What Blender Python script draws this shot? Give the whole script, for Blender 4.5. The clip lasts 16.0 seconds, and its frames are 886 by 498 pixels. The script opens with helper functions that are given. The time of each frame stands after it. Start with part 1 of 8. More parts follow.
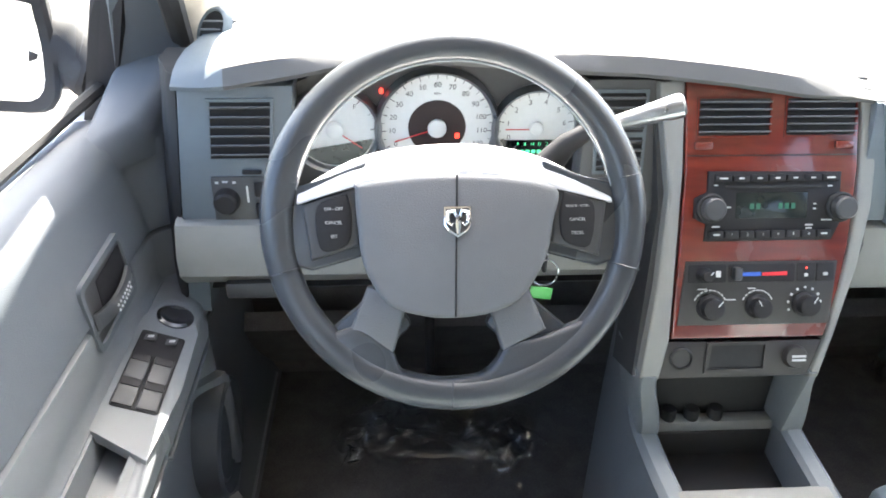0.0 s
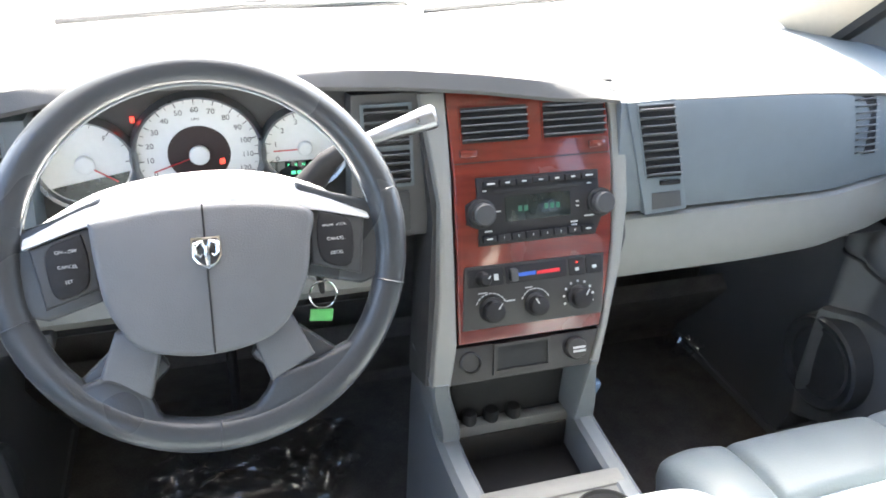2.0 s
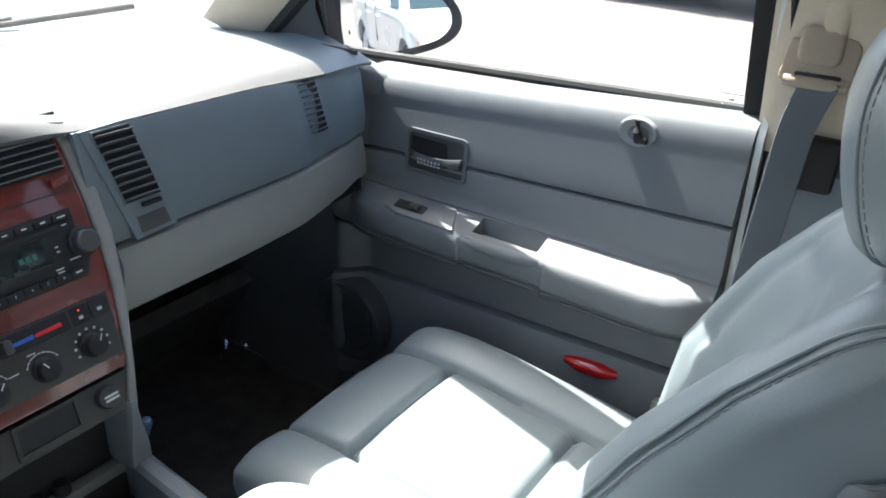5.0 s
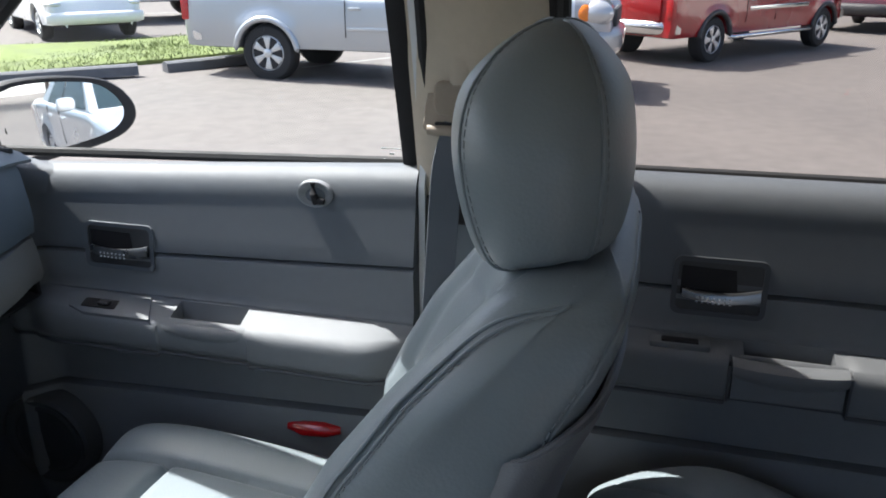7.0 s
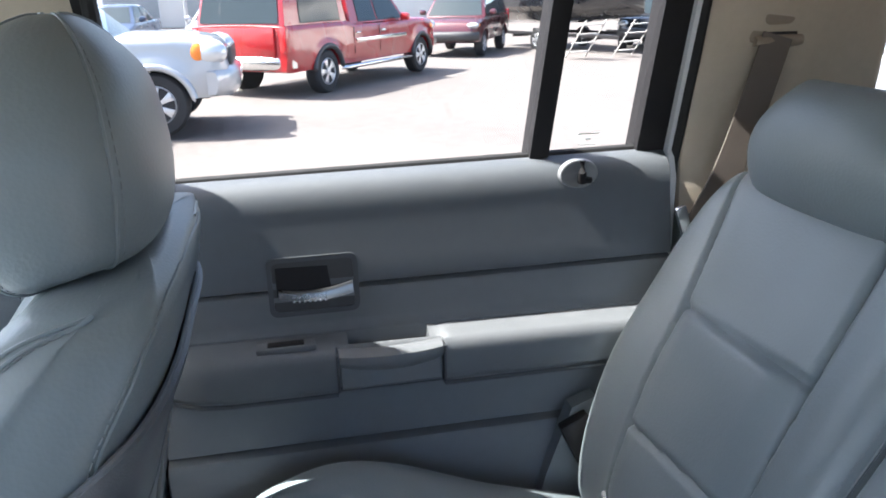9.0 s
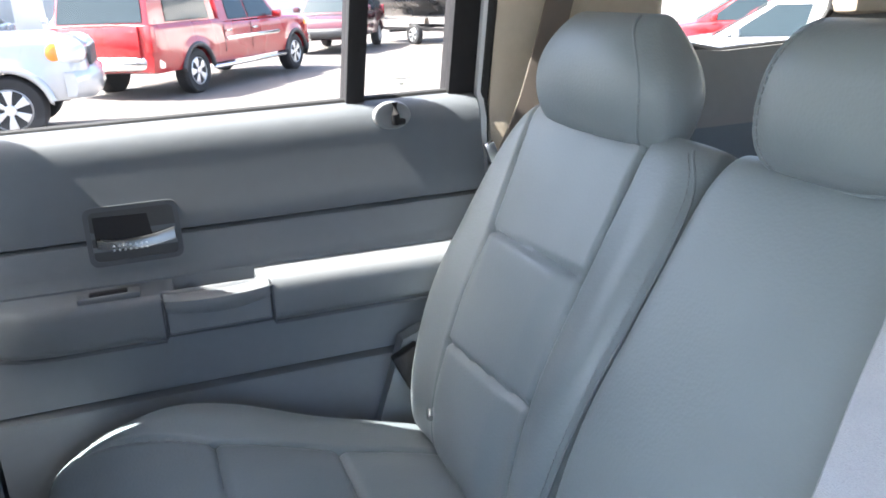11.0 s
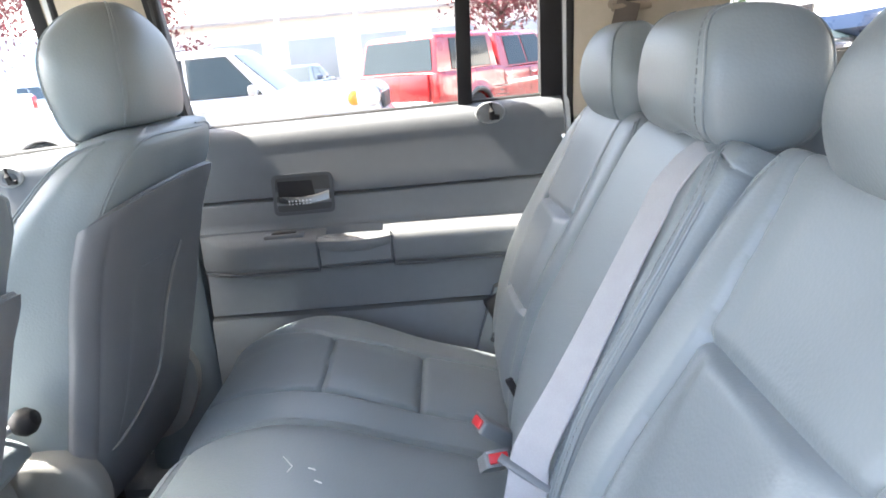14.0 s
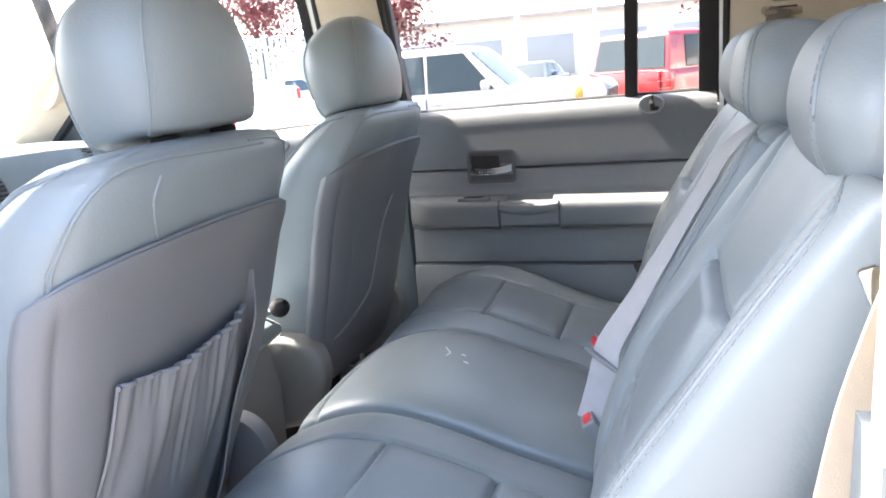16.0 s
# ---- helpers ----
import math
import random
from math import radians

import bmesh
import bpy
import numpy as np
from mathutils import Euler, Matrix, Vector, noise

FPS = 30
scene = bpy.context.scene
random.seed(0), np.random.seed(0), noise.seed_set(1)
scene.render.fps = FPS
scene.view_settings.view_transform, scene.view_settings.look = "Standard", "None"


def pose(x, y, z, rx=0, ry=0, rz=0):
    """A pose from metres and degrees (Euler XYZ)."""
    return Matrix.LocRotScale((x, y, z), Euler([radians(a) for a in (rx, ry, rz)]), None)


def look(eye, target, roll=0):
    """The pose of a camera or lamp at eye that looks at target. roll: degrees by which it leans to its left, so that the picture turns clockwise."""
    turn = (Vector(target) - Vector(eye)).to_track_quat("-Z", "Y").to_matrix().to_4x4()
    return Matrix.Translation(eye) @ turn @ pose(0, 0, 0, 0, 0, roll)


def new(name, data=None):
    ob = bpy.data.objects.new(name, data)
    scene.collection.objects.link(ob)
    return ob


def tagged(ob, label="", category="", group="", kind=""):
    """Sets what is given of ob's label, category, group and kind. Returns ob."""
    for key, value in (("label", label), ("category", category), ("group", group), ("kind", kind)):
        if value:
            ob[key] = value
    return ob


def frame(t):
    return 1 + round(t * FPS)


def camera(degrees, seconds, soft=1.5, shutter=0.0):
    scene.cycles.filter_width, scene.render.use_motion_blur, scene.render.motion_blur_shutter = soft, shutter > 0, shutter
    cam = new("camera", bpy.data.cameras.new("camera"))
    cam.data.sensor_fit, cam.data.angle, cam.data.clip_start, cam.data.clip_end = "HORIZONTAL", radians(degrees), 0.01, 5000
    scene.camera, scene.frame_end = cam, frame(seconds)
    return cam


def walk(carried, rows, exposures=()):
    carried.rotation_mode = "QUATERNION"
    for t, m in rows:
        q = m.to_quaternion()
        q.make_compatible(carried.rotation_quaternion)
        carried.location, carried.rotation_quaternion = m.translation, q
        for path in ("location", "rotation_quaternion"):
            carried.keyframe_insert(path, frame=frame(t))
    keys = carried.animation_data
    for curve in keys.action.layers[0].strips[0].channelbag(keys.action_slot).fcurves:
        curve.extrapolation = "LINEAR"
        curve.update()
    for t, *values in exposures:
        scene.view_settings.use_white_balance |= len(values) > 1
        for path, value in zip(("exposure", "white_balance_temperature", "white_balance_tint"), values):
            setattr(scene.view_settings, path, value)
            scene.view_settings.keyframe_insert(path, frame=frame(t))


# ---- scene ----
cam = camera(59.5, 16.0, soft=1.8)

PATH = [
    (0, (-0.465, -0.656, 1.594), (-0.336, 1.078, 0.606), 1.1),
    (0.5, (-0.447, -0.652, 1.598), (-0.274, 1.087, 0.626), 0.3),
    (1, (-0.421, -0.652, 1.598), (-0.128, 1.077, 0.637), 1.0),
    (1.5, (-0.391, -0.656, 1.592), (-0.006, 1.064, 0.648), 2.2),
    (2, (-0.387, -0.653, 1.592), (0.147, 1.028, 0.649), 1.9),
    (2.5, (-0.373, -0.651, 1.595), (0.265, 0.994, 0.653), 1.3),
    (3, (-0.355, -0.658, 1.597), (0.499, 0.882, 0.648), 2.0),
    (3.5, (-0.35, -0.664, 1.62), (0.652, 0.745, 0.615), 2.6),
    (4, (-0.34, -0.664, 1.623), (0.831, 0.604, 0.613), 1.6),
    (4.2, (-0.338, -0.666, 1.62), (0.9, 0.55, 0.625), 1.5),
    (6.3, (-0.373, -0.702, 1.598), (1.339, 0.01, 0.847), 1.0),
    (6.5, (-0.368, -0.709, 1.599), (1.375, -0.059, 0.866), 1.0),
    (7, (-0.358, -0.756, 1.597), (1.452, -0.296, 0.88), 0.0),
    (7.5, (-0.349, -0.789, 1.583), (1.5, -0.576, 0.85), -0.6),
    (8, (-0.334, -0.81, 1.571), (1.552, -0.816, 0.906), -1.8),
    (8.5, (-0.336, -0.832, 1.56), (1.543, -1.041, 0.906), -1.4),
    (9, (-0.342, -0.857, 1.55), (1.513, -1.248, 0.913), -1.4),
    (9.5, (-0.357, -0.871, 1.527), (1.448, -1.427, 0.867), -1.2),
    (10, (-0.373, -0.889, 1.513), (1.413, -1.519, 0.869), -2.3),
    (10.2, (-0.383, -0.895, 1.502), (1.389, -1.571, 0.869), -1.8),
    (12.3, (-0.604, -1.086, 1.454), (1.213, -1.564, 0.768), -4.7),
    (12.5, (-0.627, -1.117, 1.446), (1.212, -1.519, 0.77), -4.7),
    (13, (-0.699, -1.161, 1.428), (1.213, -1.279, 0.852), -6.6),
    (13.5, (-0.781, -1.19, 1.417), (1.157, -1.203, 0.925), -6.1),
    (14, (-0.901, -1.205, 1.417), (1.036, -1.167, 0.919), -5.4),
    (14.5, (-1.03, -1.221, 1.418), (0.908, -1.041, 0.956), -4.0),
    (15, (-1.115, -1.262, 1.414), (0.811, -0.967, 0.961), -3.7),
    (15.5, (-1.18, -1.322, 1.412), (0.707, -0.845, 0.951), -4.0),
    (16, (-1.253, -1.38, 1.412), (0.599, -0.776, 0.957), -5.2),
]
EXPO = [(0.0, 3.9, 6450, 8), (1.5, 3.93, 6450, 9), (2.8, 3.80, 6400, 9), (3.5, 3.36, 6350, 8), (4.2, 2.75, 6250, 7), (5.3, 2.15, 6000, 6), (6.3, 1.45, 5950, 8), (7.3, 1.62, 5920, 9), (8.0, 2.2, 5850, 9), (9.0, 2.80, 5750, 7), (10.2, 3.32, 5700, 6), (12.3, 3.74, 6250, 8), (13.0, 3.80, 6250, 8), (14.0, 3.86, 6350, 9), (16.0, 3.70, 6450, 10)]
walk(cam, [(t, look(eye, target, roll)) for t, eye, target, roll in PATH], EXPO)


# ---------------------------------------------------------------- light
SUN = Vector((0.145, 0.68, 1.0)).normalized()
world = bpy.data.worlds.new("sky")
scene.world = world
world.use_nodes = True
wn = world.node_tree
sky = wn.nodes.new("ShaderNodeTexSky")
sky.sky_type = "NISHITA"
sky.sun_disc = False
sky.sun_elevation = math.asin(SUN.z)
sky.sun_rotation = math.atan2(SUN.x, SUN.y)
sky.air_density, sky.dust_density, sky.ozone_density = 0.9, 5.0, 1.0
wn.links.new(sky.outputs[0], wn.nodes["Background"].inputs[0])
wn.nodes["Background"].inputs[1].default_value = 0.13
sun_data = bpy.data.lights.new("sun", "SUN")
sun_data.energy, sun_data.angle, sun_data.color = 5.0, radians(0.53), (1.0, 0.94, 0.85)
sun_ob = new("sun", sun_data)
sun_ob.matrix_world = look(SUN * 30, (0, 0, 0))


# ---------------------------------------------------------------- materials
def mat(name, color, rough=0.5, metal=0.0, var=0.12, scale=6.0, grain=0.0, grain_scale=400.0, coat=0.0, spec=0.5,
        sheen=0.0, wear=0.0, rough_var=0.08, spread=0.0, plain=False):
    """A surface with two scales of tone, fine relief, and uneven gloss."""
    m = bpy.data.materials.new(name)
    m.use_nodes = True
    nt, b = m.node_tree, m.node_tree.nodes["Principled BSDF"]
    L = nt.links.new
    co = nt.nodes.new("ShaderNodeTexCoord")
    big = nt.nodes.new("ShaderNodeTexNoise")
    big.inputs["Scale"].default_value, big.inputs["Detail"].default_value = scale, 5
    small = nt.nodes.new("ShaderNodeTexNoise")
    small.inputs["Scale"].default_value, small.inputs["Detail"].default_value = scale * 17, 4
    if plain:                                    # broad, soft variation only
        big.inputs["Detail"].default_value = 1
        small.inputs["Scale"].default_value, small.inputs["Detail"].default_value = scale * 2.5, 0
    L(co.outputs["Object"], big.inputs["Vector"])
    L(co.outputs["Object"], small.inputs["Vector"])
    add = nt.nodes.new("ShaderNodeMath")
    add.operation = "ADD"
    L(big.outputs[0], add.inputs[0])
    L(small.outputs[0], add.inputs[1])
    ramp = nt.nodes.new("ShaderNodeMapRange")
    ramp.inputs[1].default_value, ramp.inputs[2].default_value = 0.6, 1.4
    ramp.inputs[3].default_value, ramp.inputs[4].default_value = 1 - var, 1 + var
    L(add.outputs[0], ramp.inputs[0])
    tone = nt.nodes.new("ShaderNodeVectorMath")
    tone.operation = "SCALE"
    tone.inputs[0].default_value = color
    L(ramp.outputs[0], tone.inputs["Scale"])
    if spread:
        info = nt.nodes.new("ShaderNodeObjectInfo")
        r2 = nt.nodes.new("ShaderNodeMapRange")
        r2.inputs[3].default_value, r2.inputs[4].default_value = 1 - spread, 1 + spread
        L(info.outputs["Random"], r2.inputs[0])
        t2 = nt.nodes.new("ShaderNodeVectorMath")
        t2.operation = "SCALE"
        L(tone.outputs[0], t2.inputs[0])
        L(r2.outputs[0], t2.inputs["Scale"])
        tone = t2
    L(tone.outputs[0], b.inputs["Base Color"])
    rr = nt.nodes.new("ShaderNodeMapRange")
    rr.inputs[1].default_value, rr.inputs[2].default_value = 0.3, 0.7
    rr.inputs[3].default_value, rr.inputs[4].default_value = max(0.02, rough - rough_var), min(1, rough + rough_var)
    L(big.outputs[0], rr.inputs[0])
    L(rr.outputs[0], b.inputs["Roughness"])
    b.inputs["Metallic"].default_value = metal
    b.inputs["Specular IOR Level"].default_value = spec
    b.inputs["Coat Weight"].default_value = coat
    b.inputs["Coat Roughness"].default_value = 0.06
    if grain:
        g = nt.nodes.new("ShaderNodeTexVoronoi")
        g.feature = "F1"
        g.inputs["Scale"].default_value = grain_scale
        L(co.outputs["Object"], g.inputs["Vector"])
        bump = nt.nodes.new("ShaderNodeBump")
        bump.inputs["Strength"].default_value, bump.inputs["Distance"].default_value = grain, 0.0006
        L(g.outputs["Distance"], bump.inputs["Height"])
        wave = nt.nodes.new("ShaderNodeBump")
        wave.inputs["Strength"].default_value, wave.inputs["Distance"].default_value = 0.25, 0.004
        L(big.outputs[0], wave.inputs["Height"])
        L(bump.outputs[0], wave.inputs["Normal"])
        L(wave.outputs[0], b.inputs["Normal"])
    return m


def glow(name, color, power):
    m = bpy.data.materials.new(name)
    m.use_nodes = True
    b = m.node_tree.nodes["Principled BSDF"]
    b.inputs["Base Color"].default_value = (*[0.2 * c for c in color], 1)
    b.inputs["Emission Color"].default_value, b.inputs["Emission Strength"].default_value = (*color, 1), power
    return m


def pane_mat(name, tint, gloss=1.0):
    """A thin pane: clear through, with the sheen of glass."""
    m = bpy.data.materials.new(name)
    m.use_nodes = True
    nt = m.node_tree
    nt.nodes.remove(nt.nodes["Principled BSDF"])
    out = nt.nodes["Material Output"]
    clear, shine, mix, lw, pw, mr = (nt.nodes.new(k) for k in ("ShaderNodeBsdfTransparent", "ShaderNodeBsdfGlossy", "ShaderNodeMixShader", "ShaderNodeLayerWeight", "ShaderNodeMath", "ShaderNodeMapRange"))
    clear.inputs[0].default_value = (*tint, 1)
    shine.inputs["Roughness"].default_value = 0.01
    lw.inputs["Blend"].default_value = 0.5
    pw.operation = "POWER"
    pw.inputs[1].default_value = 5.0
    mr.inputs[3].default_value, mr.inputs[4].default_value = 0.05 * gloss, 0.85
    nt.links.new(lw.outputs["Facing"], pw.inputs[0])
    nt.links.new(pw.outputs[0], mr.inputs[0])
    nt.links.new(mr.outputs[0], mix.inputs[0])
    nt.links.new(clear.outputs[0], mix.inputs[1])
    nt.links.new(shine.outputs[0], mix.inputs[2])
    nt.links.new(mix.outputs[0], out.inputs[0])
    return m


def wood_mat():
    """Polished red burl with a clear lacquer."""
    m = mat("red_wood", (0.17, 0.022, 0.010), rough=0.22, var=0.3, scale=14, coat=1.0)
    nt, b = m.node_tree, m.node_tree.nodes["Principled BSDF"]
    co = nt.nodes.new("ShaderNodeTexCoord")
    mp = nt.nodes.new("ShaderNodeMapping")
    mp.inputs["Scale"].default_value = (5, 12, 26)
    w = nt.nodes.new("ShaderNodeTexNoise")
    w.inputs["Scale"].default_value, w.inputs["Detail"].default_value, w.inputs["Distortion"].default_value = 1.4, 8, 1.5
    r = nt.nodes.new("ShaderNodeValToRGB")
    r.color_ramp.elements[0].position, r.color_ramp.elements[1].position = 0.35, 0.7
    r.color_ramp.elements[0].color, r.color_ramp.elements[1].color = (0.095, 0.010, 0.007, 1), (0.155, 0.019, 0.012, 1)
    nt.links.new(co.outputs["Object"], mp.inputs[0])
    nt.links.new(mp.outputs[0], w.inputs["Vector"])
    nt.links.new(w.outputs[0], r.inputs[0])
    nt.links.new(r.outputs[0], b.inputs["Base Color"])
    return m


M_SLATE = mat("slate_plastic", (0.114, 0.136, 0.152), 0.5, grain=0.5, grain_scale=900, var=0.05, scale=3)
M_DOOR = mat("door_slate_plastic", (0.098, 0.108, 0.118), 0.55, grain=0.5, grain_scale=900, var=0.05, scale=3)
M_DOORMID = mat("door_grey_plastic", (0.150, 0.158, 0.165), 0.55, grain=0.5, grain_scale=900, var=0.05, scale=3)
# the dash slate made darker and warmer: shade put into the colour
M_DASH_SHADE = mat("shaded_dash_plastic", (0.085, 0.084, 0.083), 0.62, grain=0.5, grain_scale=900, var=0.05, scale=3)
M_LIGHT = mat("light_grey_plastic", (0.200, 0.198, 0.186), 0.5, grain=0.5, grain_scale=900, var=0.05, scale=3)
M_COVER = mat("wheel_cover", (0.120, 0.123, 0.128), 0.5, grain=0.5, grain_scale=900, var=0.05, scale=3)
M_MID = mat("mid_grey_plastic", (0.172, 0.186, 0.196), 0.5, grain=0.5, grain_scale=900, var=0.05, scale=3)
M_LEATHER = mat("grey_leather", (0.188, 0.217, 0.230), 0.40, grain=0.32, spec=0.5, grain_scale=260, var=0.05, scale=5, rough_var=0.04, plain=True)
M_LEATHER_W = mat("wheel_leather", (0.040, 0.044, 0.049), 0.28, grain=0.12, grain_scale=500, var=0.06, scale=6, plain=True)
M_VINYL = mat("grey_vinyl", (0.140, 0.145, 0.154), 0.48, grain=0.3, grain_scale=600, var=0.05, scale=4, plain=True)
M_BOTTLE = mat("bottle_plastic", (0.16, 0.25, 0.38), 0.2, var=0.3, scale=60)
M_STITCH = mat("stitching", (0.215, 0.232, 0.243), 0.8, var=0.1, scale=60)
M_BLACK = mat("black_plastic", (0.014, 0.013, 0.014), 0.6, spec=0.3, var=0.15, scale=12, grain=0.3, grain_scale=1200)
M_GLOSSBLK = mat("gloss_black_plastic", (0.020, 0.020, 0.022), 0.20, var=0.1, scale=12, coat=0.3)
M_DARK = mat("charcoal_plastic", (0.045, 0.045, 0.046), 0.5, var=0.1, scale=10, grain=0.3, grain_scale=1200)
M_RUBBER = mat("rubber", (0.012, 0.012, 0.012), 0.75, var=0.3, scale=10)
M_TYRE = mat("tyre", (0.022, 0.022, 0.023), 0.85, var=0.25, scale=5)
M_CHROME = mat("chrome", (0.75, 0.76, 0.77), 0.16, metal=1.0, var=0.05, scale=20)
M_SATIN = mat("satin_silver", (0.32, 0.33, 0.34), 0.33, metal=0.9, var=0.05, scale=20)
M_LEVER = mat("silver_lever", (0.216, 0.223, 0.230), 0.30, metal=0.9, var=0.04, scale=20)
M_SLAT = mat("vent_slat_plastic", (0.085, 0.088, 0.092), 0.4, var=0.06, scale=10, grain=0.2, grain_scale=1200)
M_CHAR = mat("black_brown_plastic", (0.024, 0.0215, 0.020), 0.5, var=0.1, scale=10, grain=0.3, grain_scale=1200)
M_BEZEL = mat("bezel_plastic", (0.064, 0.069, 0.074), 0.5, var=0.06, scale=10, grain=0.3, grain_scale=1200)
M_DISH = mat("dish_plastic", (0.23, 0.235, 0.24), 0.45, var=0.05, scale=10)
M_CROWN = mat("silver_plastic", (0.62, 0.63, 0.64), 0.34, metal=0.25, var=0.03, scale=20)
M_ALLOY = mat("alloy_wheel", (0.62, 0.63, 0.64), 0.35, metal=0.8, var=0.06, scale=9)
M_WOOD = wood_mat()
M_CARPET = mat("carpet", (0.128, 0.117, 0.110), 0.95, var=0.4, scale=25, grain=1.0, grain_scale=700)
M_BEIGE = mat("beige_trim", (0.50, 0.43, 0.33), 0.65, var=0.06, scale=4, grain=0.4, grain_scale=900)
M_LINER = mat("headliner", (0.52, 0.46, 0.37), 0.9, var=0.06, scale=20, grain=0.5, grain_scale=800)
M_GUIDE = mat("guide_plastic", (0.30, 0.245, 0.185), 0.5, var=0.06, scale=10)
M_BELT = mat("belt_webbing", (0.35, 0.355, 0.37), 0.7, var=0.1, scale=40, grain=0.8, grain_scale=1000)
M_BELT_D = mat("dark_webbing", (0.085, 0.095, 0.11), 0.6, var=0.1, scale=40, grain=0.8, grain_scale=1000)
M_BELT_B = mat("beige_webbing", (0.15, 0.122, 0.10), 0.7, var=0.1, scale=40, grain=0.8, grain_scale=1000)
M_WHITE = mat("white_print", (0.50, 0.50, 0.49), 0.5, var=0.04)
M_DIAL = mat("dial_face", (0.80, 0.81, 0.80), 0.55, var=0.04, scale=8)
M_NUMERAL = mat("numeral_print", (0.09, 0.085, 0.085), 0.6, var=0.05)
M_DIALDARK = mat("dial_centre", (0.035, 0.022, 0.022), 0.5, var=0.1)
M_REDLENS = mat("red_reflector", (0.42, 0.006, 0.010), 0.12, var=0.15, scale=60, coat=1.0, grain=0.7, grain_scale=300)
M_REDPL = mat("red_plastic", (0.55, 0.02, 0.03), 0.35, var=0.08, scale=30)
M_BLUE = mat("blue_print", (0.03, 0.10, 0.45), 0.5)
M_GREEN = mat("green_tag", (0.08, 0.38, 0.09), 0.45, var=0.1, scale=40)
M_PAPER = mat("etched_print", (0.62, 0.63, 0.62), 0.7)
M_PANE = pane_mat("window_glass", (0.93, 0.96, 0.95))
M_TINT = pane_mat("tinted_glass", (0.62, 0.60, 0.58))
M_MIRROR = mat("mirror_glass", (0.86, 0.88, 0.89), 0.015, metal=1.0, var=0.0, rough_var=0.0)
M_FILM = pane_mat("clear_film", (0.97, 0.975, 0.98), 2.4)
M_LCD = glow("green_display", (0.10, 0.75, 0.35), 0.14)
M_LCDDIM = glow("dim_display", (0.06, 0.30, 0.18), 0.02)
M_WARN = glow("red_lamp", (1.0, 0.05, 0.03), 0.3)
M_SCREEN = mat("display_glass", (0.012, 0.016, 0.015), 0.12, var=0.05)
M_BODY = mat("white_paint", (0.72, 0.73, 0.73), 0.25, coat=1.0, var=0.02)


# ---------------------------------------------------------------- building helpers
XF = [Matrix.Identity(4)]


def thing(name, label="", category="", base=(0, 0, 0), group="", kind=""):
    """An empty at a thing's base, which carries its parts."""
    ob = new(name)
    ob.empty_display_size = 0.05
    ob.matrix_basis = XF[-1] @ Matrix.Translation(base)
    return tagged(ob, label, category, group, kind)


def part(name, bm, material, parent=None, label="", smooth=38):
    """One mesh object, given in the place's coordinates, under a thing or a part."""
    bm.transform(XF[-1])
    bmesh.ops.recalc_face_normals(bm, faces=bm.faces)
    lim = radians(smooth)
    for f in bm.faces:
        f.smooth = True
    for e in bm.edges:
        if len(e.link_faces) == 2 and e.calc_face_angle(0) > lim:
            e.smooth = False
    me = bpy.data.meshes.new(name)
    bm.to_mesh(me)
    bm.free()
    for m in material if isinstance(material, (list, tuple)) else [material]:
        me.materials.append(m)
    ob = new(name, me)
    if parent is not None:
        ob.parent = parent
        if parent.type == "EMPTY":
            ob.matrix_parent_inverse = parent.matrix_basis.inverted()
    if label:
        ob["label"] = label
    return ob


def solo(name, bm, material, label, category, group="", kind="", smooth=38):
    return tagged(part(name, bm, material, None, "", smooth), label, category, group, kind)


def BM():
    return bmesh.new()


def join(bm, other):
    me = bpy.data.meshes.new("tmp")
    other.to_mesh(me)
    other.free()
    bm.from_mesh(me)
    bpy.data.meshes.remove(me)
    return bm


def box(bm, c, s, bev=0.003, seg=2, m=None):
    """A box with rounded edges; m turns it about its centre."""
    b = bmesh.new()
    bmesh.ops.create_cube(b, size=1)
    bmesh.ops.scale(b, vec=s, verts=b.verts)
    if bev > 0:
        bmesh.ops.bevel(b, geom=b.edges[:], offset=min(bev, 0.45 * min(s)), segments=seg, profile=0.5, affect="EDGES")
    if m is not None:
        b.transform(m.to_4x4())
    bmesh.ops.translate(b, vec=c, verts=b.verts)
    return join(bm, b)


def poly(bm, pts, frame_m, d0, d1, bev=0.003, seg=2):
    """A polygon in the local x, z of frame_m, drawn out along its -y from d0 to d1 with a rounded rim."""
    b = bmesh.new()
    lo = [b.verts.new((x, -d0, z)) for x, z in pts]
    hi = [b.verts.new((x, -d1, z)) for x, z in pts]
    n = len(pts)
    b.faces.new(lo)
    b.faces.new(hi[::-1])
    for i in range(n):
        b.faces.new((lo[i], hi[i], hi[(i + 1) % n], lo[(i + 1) % n]))
    bmesh.ops.recalc_face_normals(b, faces=b.faces)
    if bev > 0:
        es = [e for e in b.edges if all(v in hi for v in e.verts)]
        bmesh.ops.bevel(b, geom=es, offset=bev, segments=seg, profile=0.5, affect="EDGES")
    b.transform(frame_m)
    return join(bm, b)


def ring_poly(bm, outer, inner, frame_m, d0, d1):
    """A flat ring between two outlines of equal count, drawn out along -y."""
    b = bmesh.new()
    vs = [[b.verts.new((x, -d, z)) for x, z in pts] for pts, d in ((outer, d0), (outer, d1), (inner, d1), (inner, d0))]
    n = len(outer)
    for k in range(4):
        a, c = vs[k], vs[(k + 1) % 4]
        for i in range(n):
            b.faces.new((a[i], a[(i + 1) % n], c[(i + 1) % n], c[i]))
    b.transform(frame_m)
    return join(bm, b)


